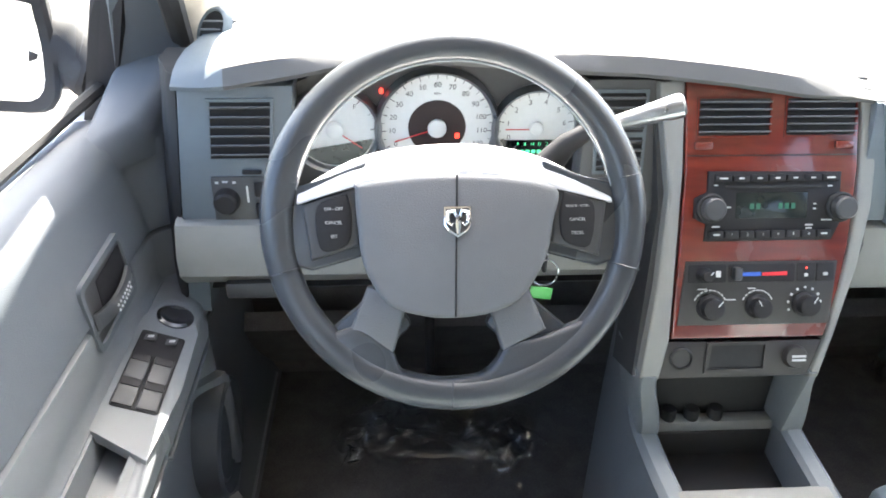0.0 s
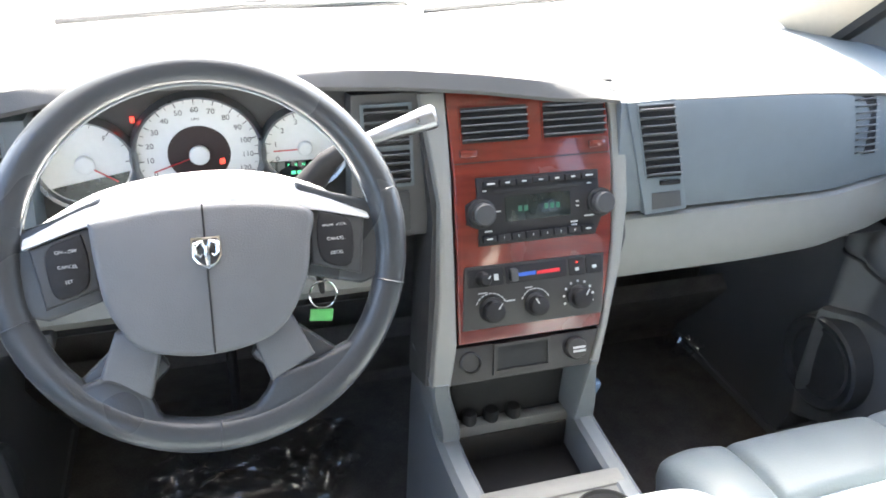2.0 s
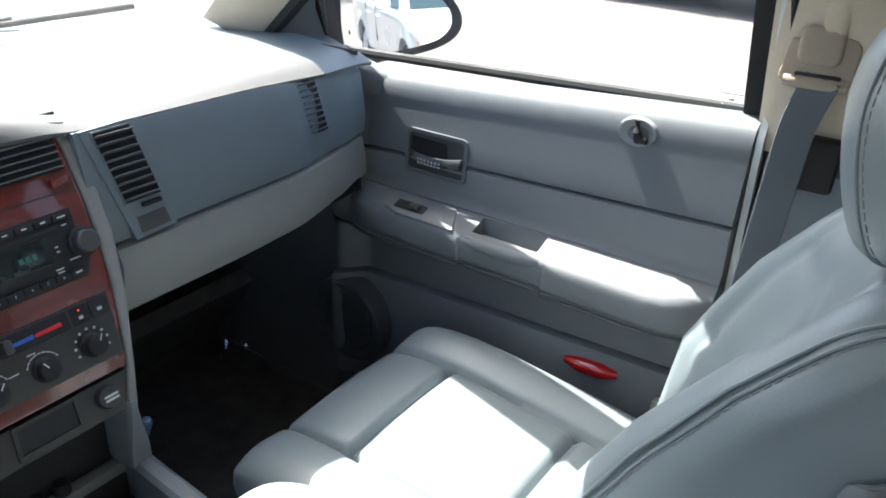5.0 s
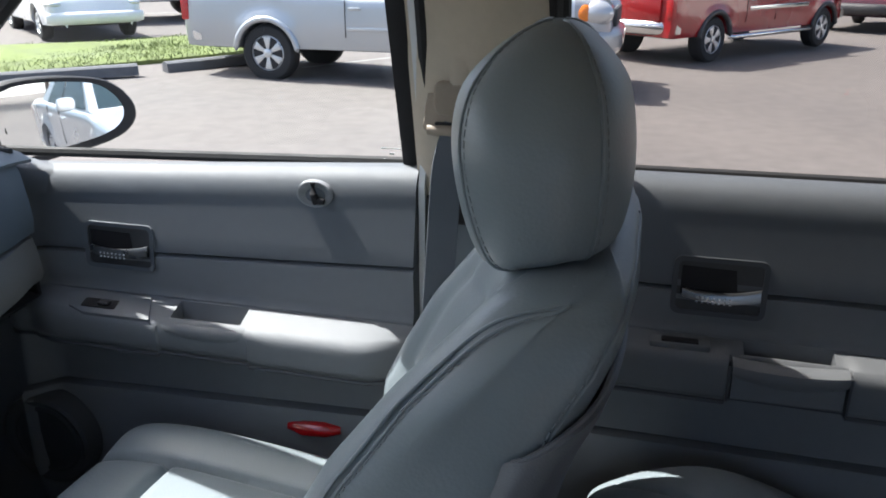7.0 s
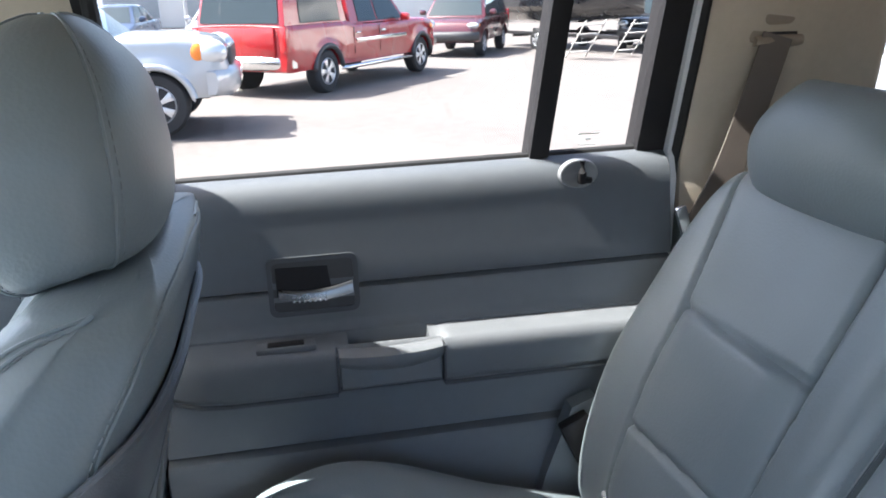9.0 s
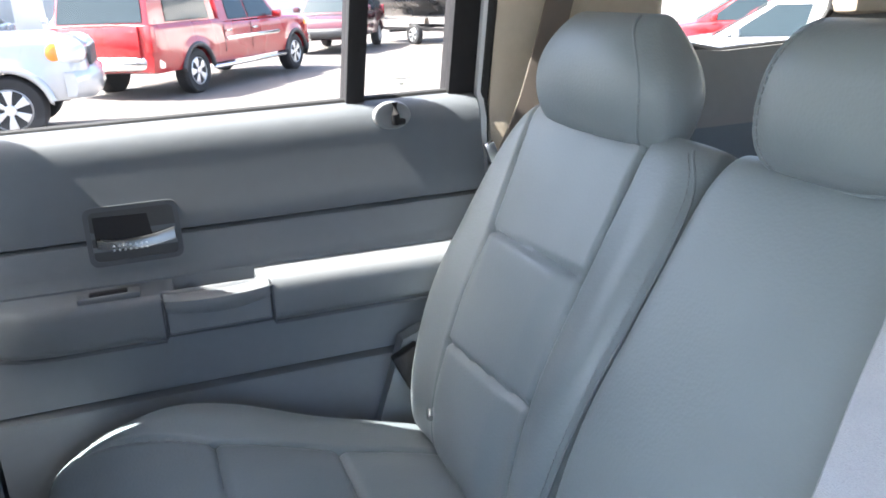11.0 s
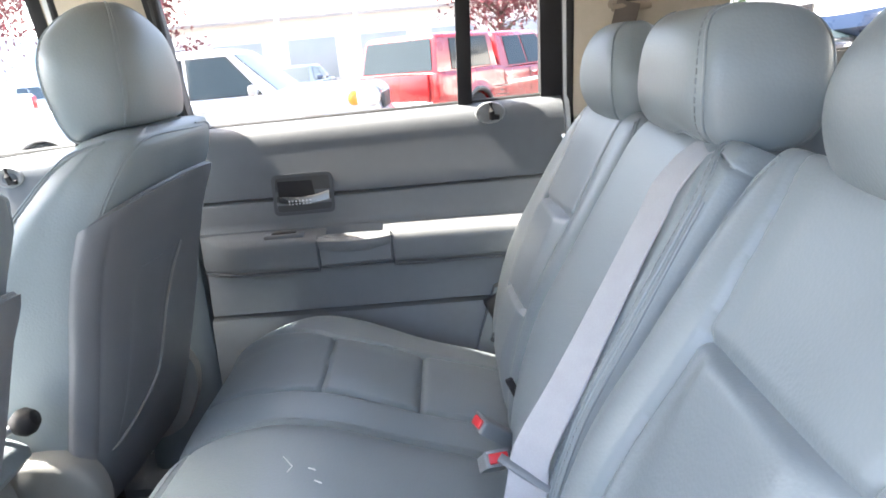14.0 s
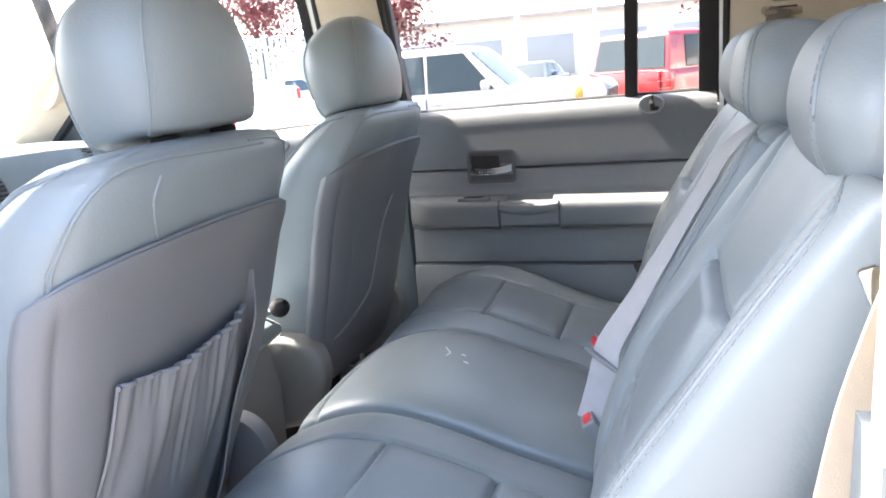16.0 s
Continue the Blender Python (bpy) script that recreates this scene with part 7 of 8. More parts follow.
b = BM()
ribbon(b, [(-0.110, -1.520, 1.288), (-0.104, -1.470, 1.296)] + [(x, face_y(z) + 0.007, z) for x, z in ((-0.104, 1.262), (-0.108, 1.23), (-0.116, 1.18), (-0.128, 1.12), (-0.140, 1.05), (-0.148, 0.99))] + [(-0.150, -1.258, 0.955), (-0.156, -1.246, 0.91), (-0.162, -1.234, 0.872)], 0.045, 0.0014, [(0.95, 0.1, 0.1), (0.92, 0.35, 0), (0.92, 0.38, 0), (0.80, 0.55, 0.2), (0.35, 0.90, 0.35), (0.35, 0.90, 0.3)])
part("webbing", b, M_BELT, t)
b = BM()
tube(b, [(-0.136, -1.230, 0.980), (-0.148, -1.258, 0.963), (-0.160, -1.288, 0.945)], [0.0065, 0.0075, 0.0065], 10, flat=0.7)
part("tongue", b, M_MID, t)
b = BM()
tube(b, [(-0.055, -1.500, 1.283), (-0.100, -1.488, 1.284), (-0.150, -1.496, 1.286)], 0.006, 8)
part("belt_guide", b, M_LIGHT, t)


def buckle(x, y, z, rx, ry, rz, label):
    t = thing("belt_buckle", label, "belt buckle", (x, y, z - 0.05), group="belt buckles")
    fm = pose(x, y, z, rx, ry, rz)
    b = BM()
    poly(b, rrect(-0.018, 0.018, -0.060, 0.014, 0.006), fm, -0.011, 0.011, 0.004, 3)
    part("body", b, M_MID, t)
    b = BM()
    box(b, (0, 0, 0.0135), (0.026, 0.014, 0.007), 0.002)
    b.transform(fm)
    part("red_button", b, M_REDPL, t)
    b = BM()
    box(b, (0, -0.009, 0.0135), (0.030, 0.004, 0.006), 0.001)
    b.transform(fm)
    part("slot", b, M_SATIN, t)


buckle(0.116, -1.222, 0.888, -50, 0, 20, "grey belt buckle with a red button between the cushions")
buckle(0.026, -1.232, 0.885, -55, 0, 100, "grey belt buckle lying on its side, red button")
buckle(-0.168, -1.238, 0.868, -35, 0, 10, "grey belt buckle holding the middle belt, red button")
# bright bolt at the cushion's corner
b = BM()
tube(b, [(0.50, -1.257, 0.868), (0.515, -1.262, 0.872)], 0.006, 8)
solo("seat_catch", b, M_CHROME, "small bright metal catch behind the cushion", "catch")
# black block that stands in for a dark recess between the seat backs
b = BM()
box(b, (0.188, -1.272, 0.905), (0.008, 0.012, 0.045), 0.003, m=Matrix.Rotation(radians(-22), 3, "X"))
solo("seat_catch", b, M_BLACK, "small black block for the recess between two seat backs", "catch")
# left pillar's belt with its bright tongue
t = thing("seat_belt", "seat belt hanging beside the open doorway, daylight put into its pale beige", "seat belt", (-0.735, -1.49, 1.1))
b = BM()
ribbon(b, [(-0.748, -1.60, 1.48), (-0.742, -1.55, 1.36), (-0.735, -1.505, 1.22), (-0.732, -1.485, 1.13), (-0.73, -1.475, 1.03), (-0.73, -1.465, 0.75)], 0.046, 0.0014, [(-0.15, 1, 0), (-0.1, 1, 0), (0.0, 1, 0)])
# trim beige, paler than the right belt: the doorway's light put into the colour
part("webbing", b, M_BEIGE, t)
b = BM()
box(b, (-0.712, -1.497, 1.243), (0.010, 0.014, 0.042), 0.003, m=Matrix.Rotation(radians(-20), 3, "X"))
part("tongue", b, M_CHROME, t)
# seat belt stub beside the front passenger cushion
t = thing("belt_anchor", "pale belt anchor beside the front passenger seat", "belt anchor", (0.66, -0.40, 0.8))
b = BM()
box(b, (0.665, -0.405, 0.815), (0.022, 0.05, 0.045), 0.008)
part("cover", b, M_LIGHT, t)
b = BM()
ribbon(b, [(0.668, -0.42, 0.83), (0.675, -0.45, 0.86), (0.68, -0.46, 0.90)], 0.046, 0.0014, (0, 1, 0.2))
part("webbing", b, M_BELT, t)

# ---------------------------------------------------------------- footwell clutter
random.seed(5)
t = thing("plastic_film", "crumpled clear plastic film on the driver's carpet", "plastic film", (-0.38, 0.30, 0.505))
for cx, cy, w, h, seed in ((-0.38, 0.54, 0.42, 0.22, 1), (-0.28, 0.46, 0.22, 0.14, 2), (-0.50, 0.46, 0.20, 0.12, 3)):
    b = BM()
    rows = []
    for j in range(30):
        row = []
        for i in range(40):
            an, rr = 2 * math.pi * i / 39, (j / 29) ** 0.7
            rr *= 0.75 + 0.35 * noise.noise(Vector((2 * math.cos(an), 2 * math.sin(an), seed * 3.0)))
            x, y = cx + 0.62 * w * rr * math.cos(an), cy + 0.62 * h * rr * math.sin(an)
            q = Vector((x * 16, y * 16, seed * 7.0))
            ridge = 1 - abs(noise.noise(q)) * 2
            z = 0.512 + 0.030 * max(0, ridge) ** 3 + 0.018 * (1 - abs(noise.noise(q * 2.3)) * 2) ** 2 + 0.004 * noise.noise(q * 6)
            e = (29 - j) / 6
            row.append((x + 0.012 * noise.noise(q * 1.7 + Vector((9, 0, 0))), y + 0.012 * noise.noise(q * 1.7), 0.508 + (z - 0.508) * min(1, e)))
        rows.append(row)
    loft(b, rows, closed=False)
    part("sheet", b, M_FILM, t, smooth=20)
t = thing("plastic_film", "small scrap of clear film on the passenger's carpet", "plastic film", (0.36, 0.42, 0.505))
b = BM()
rows = []
for j in range(14):
    rows.append([(0.58 + 0.10 * i / 17 + 0.02 * noise.noise(Vector((i * 0.4, j * 0.4, 3))), 0.60 + 0.07 * j / 13, 0.512 + 0.035 * max(0, 1 - abs(noise.noise(Vector((i * 0.35, j * 0.35, 1)))) * 2) ** 2) for i in range(18)])
loft(b, rows, closed=False)
part("sheet", b, M_FILM, t, smooth=20)
t = thing("water_bottle", "blue-capped clear plastic scrap beside the console", "plastic bottle", (0.135, 0.26, 0.72))
b = BM()
lathe(b, [(0.006, -0.02), (0.009, -0.012), (0.009, 0.012), (0.006, 0.018), (0, 0.019)], Matrix.Translation((0.135, 0.195, 0.84)) @ Matrix.Rotation(radians(-70), 4, "X"), 14)
part("cap", b, M_BOTTLE, t)
# pedals in the dark
t = thing("pedal", "black rubber brake pedal on a steel arm", "pedal", (-0.40, 0.45, 0.62))
b = BM()
box(b, (-0.40, 0.45, 0.66), (0.10, 0.02, 0.055), 0.006, m=Matrix.Rotation(radians(-35), 3, "X"))
part("pad", b, M_RUBBER, t)
b = BM()
tube(b, [(-0.40, 0.465, 0.67), (-0.40, 0.56, 0.85), (-0.40, 0.60, 1.0)], 0.009, 8)
part("arm", b, M_BLACK, t)
# kick panels
for side in (1, -1):
    b = BM()
    loft(b, [[(mx(x, side), y, z) for x, z in ((0.80, 0.50), (0.655, 0.505), (0.664, 0.520), (0.678, 0.545), (0.690, 0.580), (0.698, 0.630), (0.702, 0.75), (0.705, 1.0), (0.712, 1.0 if y < 0.4 else 1.15), (0.80, 1.0 if y < 0.4 else 1.15))] for y in (0.33, 0.395, 0.405, 0.50, 0.72)])
    solo("kick_panel_right" if side > 0 else "kick_panel_left", b, M_VINYL, "dark grey kick panel beside the footwell", "kick panel", kind="structure")


# ---------------------------------------------------------------- outside: ground
GZ, GT = -0.15, 0.02


def gz(y):
    return GZ + GT * y


M_ASPH = mat("asphalt", (0.122, 0.108, 0.099), 0.9, var=0.22, scale=0.35, grain=1.0, grain_scale=60)
M_GRASS = mat("grass", (0.125, 0.155, 0.045), 0.9, var=0.35, scale=3)
M_STOP = mat("weathered_concrete", (0.11, 0.11, 0.115), 0.85, var=0.3, scale=7, grain=0.6, grain_scale=120)
M_LINE = mat("worn_paint", (0.22, 0.215, 0.205), 0.8, var=0.4, scale=9)
M_WIN = mat("pale_window", (0.36, 0.40, 0.42), 0.15, var=0.1, scale=1)
M_WALL = mat("pale_stucco", (0.78, 0.77, 0.73), 0.85, var=0.08, scale=1.5)
M_ROOF = mat("roof_sheet", (0.36, 0.35, 0.33), 0.6, var=0.1, scale=2)
M_BLUEF = mat("blue_fence", (0.36, 0.45, 0.52), 0.6, var=0.1, scale=2)
M_LEAF_R = mat("plum_leaf", (0.16, 0.035, 0.045), 0.6, var=0.4, scale=2, spread=0.2)
M_LEAF_G = mat("green_leaf", (0.06, 0.13, 0.025), 0.6, var=0.4, scale=2, spread=0.2)
M_BARK = mat("bark", (0.10, 0.075, 0.055), 0.9, var=0.3, scale=12, grain=1.0, grain_scale=40)
M_GLASSD = mat("vehicle_glass", (0.022, 0.034, 0.040), 0.06, var=0.1, scale=2, spec=0.35)
M_AMBER = mat("amber_lens", (0.80, 0.22, 0.01), 0.15, coat=1.0)
M_LAMP = mat("lamp_glass", (0.62, 0.64, 0.65), 0.08, metal=0.4, coat=1.0)
M_YEL = mat("yellow_sign", (0.75, 0.62, 0.05), 0.5)
M_SIGN = mat("white_sign", (0.78, 0.78, 0.77), 0.5)


def paint(name, c, coat=1.0, rough=0.28, metal=0.0):
    return mat(name, c, rough, metal=metal, var=0.03, scale=1.2, coat=coat)


P_SILVER = paint("silver_paint", (0.44, 0.455, 0.47), metal=0.5, rough=0.36)
P_RED = paint("red_paint", (0.33, 0.010, 0.014))
P_MAROON = paint("maroon_paint", (0.075, 0.012, 0.018))
P_WHITE = paint("white_vehicle_paint", (0.74, 0.75, 0.76))
P_LSILVER = paint("pale_silver_paint", (0.55, 0.57, 0.60), metal=0.4, rough=0.33)
P_BLACK = paint("black_paint", (0.012, 0.013, 0.016))
P_BLUE = paint("dark_blue_paint", (0.03, 0.05, 0.10))

b = BM()
vs = [[b.verts.new((x, y, gz(y))) for y in (-400, -30, -12, -4, 4, 12, 30, 400)] for x in (-400, -30, -5, 5, 15, 30, 60, 400)]
for i in range(7):
    for j in range(7):
        b.faces.new((vs[i][j], vs[i + 1][j], vs[i + 1][j + 1], vs[i][j + 1]))
solo("ground", b, M_ASPH, "sunlit grey asphalt of the parking lot", "asphalt", kind="structure")
# grass island with kerb
isl = [(7.3, 9.0), (8.5, 7.75), (10.0, 6.75), (11.6, 5.95), (13.5, 5.6), (15.0, 6.2), (14.6, 7.2), (12.0, 8.6), (10.0, 10.2), (8.6, 11.4)]
b = BM()
rows = []
ring = [tuple(p) for p in spline(isl + [isl[0]], 41)[:-1]]
cx, cy = sum(p[0] for p in ring) / 40, sum(p[1] for p in ring) / 40
loft(b, [[(cx + (x - cx) * k, cy + (y - cy) * k, gz(y) + h) for x, y in ring] for k, h in ((1.0, -0.05), (1.0, 0.06), (0.97, 0.08), (0.5, 0.12), (0.05, 0.13))])
solo("grass_island", b, M_GRASS, "mown green grass island in the lot", "grass", kind="structure")
random.seed(3)
b = BM()
for k in range(9000):
    a, q = random.random() * 2 * math.pi, math.sqrt(random.random()) * 0.97
    i = int(a / (2 * math.pi) * 40) % 40
    x, y = cx + (ring[i][0] - cx) * q + random.uniform(-0.25, 0.25), cy + (ring[i][1] - cy) * q + random.uniform(-0.25, 0.25)
    h, w, t = random.uniform(0.015, 0.05), 0.010, random.random() * 6.28
    z = gz(y) + 0.08 + 0.04 * (1 - q)
    b.faces.new([b.verts.new(p) for p in ((x - w * math.cos(t), y - w * math.sin(t), z - 0.02), (x + w * math.cos(t), y + w * math.sin(t), z - 0.02), (x + random.uniform(-0.03, 0.03), y + random.uniform(-0.03, 0.03), z + h))])
solo("grass_blades", b, M_GRASS, "short green grass blades", "grass", kind="stuff")
for (xa, ya), (xb, yb) in (((7.75, 7.50), (9.20, 6.05)), ((9.66, 5.92), (10.95, 5.15)), ((6.2, 9.2), (7.4, 7.9))):
    d = Vector((xb - xa, yb - ya, 0))
    m = Matrix.Rotation(math.atan2(d.y, d.x), 3, "Z")
    b = BM()
    loft(b, [[m @ Vector((s, w, h)) + Vector((xa, ya, gz(ya))) for w, h in ((-0.09, 0), (-0.07, 0.12), (-0.03, 0.15), (0.03, 0.15), (0.07, 0.12), (0.09, 0))] for s in (0, 0.10 * 0 + 0.02, d.length - 0.02, d.length)])
    solo("wheel_stop", b, M_STOP, "dark weathered concrete wheel stop at the island", "wheel stop", group="wheel stops")
b = BM()
for xa, ya, xb, yb in ((15.9, 8.6, 20.5, 5.8), (18.0, 12.0, 22.0, 9.4), (10.8, 4.3, 14.2, 2.4)):
    d = Vector((xb - xa, yb - ya, 0)).normalized()
    n = Vector((-d.y, d.x, 0)) * 0.05
    b.faces.new([b.verts.new((x, y, gz(y) + 0.004)) for x, y in ((xa + n.x, ya + n.y), (xb + n.x, yb + n.y), (xb - n.x, yb - n.y), (xa - n.x, ya - n.y))])
solo("lot_markings", b, M_LINE, "worn pale parking lines on the asphalt", "markings", kind="structure")


# ---------------------------------------------------------------- parked vehicles
def wheel(parent, x, y, r, w, out, spokes=6):
    """A wheel on an axle along local y; out: which way its face looks."""
    fm = Matrix.Translation((x, y, r)) @ (Matrix.Identity(4) if out < 0 else Matrix.Rotation(math.pi, 4, "Z"))
    b = BM()
    lathe(b, [(r * 0.62, -w / 2), (r * 0.90, -w / 2), (r * 0.985, -w / 2 + 0.03), (r, -w / 2 + 0.06), (r, w / 2 - 0.06), (r * 0.985, w / 2 - 0.03), (r * 0.90, w / 2), (r * 0.66, w / 2 + 0.004), (r * 0.60, w / 2 - 0.015)], fm, 36)
    ty = part("tyre", b, M_TYRE, parent)
    b = BM()
    lathe(b, [(r * 0.60, w / 2 - 0.05), (r * 0.62, w / 2 - 0.012), (r * 0.585, w / 2), (r * 0.55, w / 2 - 0.03), (0, w / 2 - 0.07)], fm, 36)
    rim = part("rim", b, M_ALLOY, parent)
    for k in range(spokes):
        a = 2 * math.pi * (k + 0.5) / spokes
        b = BM()
        poly(b, [(r * 0.16 * math.cos(a + 1.9 / spokes), r * 0.16 * math.sin(a + 1.9 / spokes)), (r * 0.57 * math.cos(a + 1.5 / spokes), r * 0.57 * math.sin(a + 1.5 / spokes)), (r * 0.57 * math.cos(a - 1.5 / spokes), r * 0.57 * math.sin(a - 1.5 / spokes)), (r * 0.16 * math.cos(a - 1.9 / spokes), r * 0.16 * math.sin(a - 1.9 / spokes))][::-1], fm, w / 2 - 0.04, w / 2 - 0.006, 0.006)
        part("spoke", b, M_ALLOY, rim)
        b = BM()
        a2 = a + math.pi / spokes
        lathe(b, [(r * 0.085, w / 2 - 0.06), (r * 0.075, w / 2 - 0.03), (0, w / 2 - 0.028)], fm @ Matrix.Translation((r * 0.40 * math.cos(a2), 0, r * 0.40 * math.sin(a2))), 10)
        part("gap", b, M_RUBBER, rim)
    b = BM()
    lathe(b, [(r * 0.17, w / 2 - 0.05), (r * 0.16, w / 2 + 0.004), (r * 0.10, w / 2 + 0.012), (0, w / 2 + 0.013)], fm, 18)
    part("hub_cap", b, M_ALLOY, rim)


def vehicle_body(parent, spec, gap):
    """A body in cross-sections from tail to nose: full sides, rounded shoulders, swollen round its wheel arches."""
    W, r, z0 = spec["W"], spec["r"], spec["z0"]
    nose, tail = spec["nose"], spec["tail"]
    top = spec["top"]
    xs = {tail, tail + 0.02, tail + 0.06, nose - 0.01, nose - 0.04, nose - 0.09, nose - 0.15, nose - 0.24}
    for ax in spec["axles"]:
        xs |= {ax + gap * math.cos(math.pi * k / 18) for k in range(19)} | {ax - gap - 0.004, ax + gap + 0.004}
    xs |= {tail + (nose - tail) * k / 26 for k in range(1, 26)}
    secs = []
    for x in sorted(xs):
        zt = float(np.interp(x, [p[0] for p in top], [p[1] for p in top]))
        u = min(1.0, max(0.0, (x - nose + 0.80) / 0.80))
        v = min(1.0, max(0.0, (tail + 0.12 - x) / 0.12))
        zt -= 0.20 * max(0.0, (u - 0.72) / 0.28) ** 2.2
        w = W / 2 * (1 - 0.10 * u ** 2 - 0.24 * max(0.0, (u - 0.70) / 0.30) ** 2.4 - 0.035 * v ** 2)
        zb = z0 + 0.10 * max(0.0, (u - 0.75) / 0.25) ** 2 + 0.02 * v
        for ax in spec["axles"]:
            if abs(x - ax) < gap:
                zb = max(zb, r * 0.98 + math.sqrt(gap * gap - (x - ax) ** 2))
        zs = zt - 0.10
        side = []
        for k in range(9):
            q = k / 8
            z = zb + (zs - zb) * q
            y = w * (1 - 0.045 * (1 - min(1.0, (z - z0) / 0.35)) ** 2 * (z < z0 + 0.35) - 0.030 * max(0.0, (z - 0.80) / 0.4))
            for ax in spec["axles"]:
                y += spec.get("swell", 0.028) * (1 - smooth(gap * 1.02, gap * 1.42, math.hypot(x - ax, z - r)))
            side.append((y, z))
        ys = side[-1][0]
        side += [(ys * 0.985, zt - 0.055), (ys * 0.955, zt - 0.024), (ys * 0.90, zt - 0.006), (ys * 0.70, zt + 0.006), (ys * 0.35, zt + 0.018), (0, zt + 0.020)]
        secs.append([(x, y, z) for y, z in side] + [(x, -y, z) for y, z in side[-2::-1]])
    b = BM()
    loft(b, secs)
    return part("body", b, spec["paint"], parent, smooth=35)


def greenhouse(parent, pts, z0, z1, W0, W1, material, panes, glass=None):
    """A cabin: a base and a roof outline along x (rear base, rear roof, fore roof, fore base), leaning in, with its panes."""
    xb0, xt0, xt1, xb1 = pts
    b = BM()
    rings = []
    for t, i in ((0, 0), (0.5, 0), (0.86, 0), (0.93, 0.015), (0.975, 0.05), (1.0, 0.14), (1.015, 0.34)):
        z = z0 + (z1 - z0) * t
        xa, xb = xb0 + (xt0 - xb0) * min(t, 1) + i, xb1 + (xt1 - xb1) * min(t, 1) - i * 1.4
        w = W0 / 2 + (W1 - W0) / 2 * min(t, 1) - i
        rings.append([(xa + 0.03, -w, z), (xa, -w + 0.06, z), (xa - 0.01, 0, z), (xa, w - 0.06, z), (xa + 0.03, w, z), (xb - 0.06, w, z), (xb, w - 0.10, z), (xb + 0.05, 0, z), (xb, -w + 0.10, z), (xb - 0.06, -w, z)])
    loft(b, rings)
    part("cabin", b, material, parent, smooth=50)

    def onside(x_t, t, s, off):
        w = W0 / 2 + (W1 - W0) / 2 * t
        return (x_t, s * (w + off), z0 + (z1 - z0) * t)
    for s in (-1, 1):
        for xa, xb, xc, xd in panes:
            for nm, g, off, mm in (("window_seal", 0.022, 0.004, M_RUBBER), ("side_window", 0.0, 0.008, M_GLASSD)):
                b = BM()
                c = [(xa - g, 0.06 - g), (xb + g, 0.06 - g), (xc + g, 0.82 + g), (xd - g, 0.82 + g)]
                loft(b, [[onside(x, t, s, -0.02) for x, t in c], [onside(x, t, s, off) for x, t in c]])
                part(nm, b, mm, parent)
    for x0, x1, q in ((xb1, xt1, 1), (xb0, xt0, -1)):
        b = BM()
        pr = []
        for t in (0.06, 0.86):
            x = x0 + (x1 - x0) * t
            w = (W0 / 2 + (W1 - W0) / 2 * t) * 0.90
            pr.append([(x + q * 0.012, -w, z0 + (z1 - z0) * t), (x + q * (0.058 if q > 0 else 0.018), 0, z0 + (z1 - z0) * t), (x + q * 0.012, w, z0 + (z1 - z0) * t)])
        loft(b, pr, closed=False)
        bmesh.ops.solidify(b, geom=b.faces[:], thickness=0.008)
        part("windscreen" if q > 0 else "rear_window", b, M_GLASSD, parent)


def oval(b, c, rad, n=16):
    """An egg-shaped lens."""
    rows = []
    for k in range(1, n):
        a = math.pi * k / n
        rows.append([(c[0] + rad[0] * math.sin(a) * math.cos(2 * math.pi * j / n), c[1] + rad[1] * math.sin(a) * math.sin(2 * math.pi * j / n), c[2] + rad[2] * math.cos(a)) for j in range(n)])
    loft(b, rows)


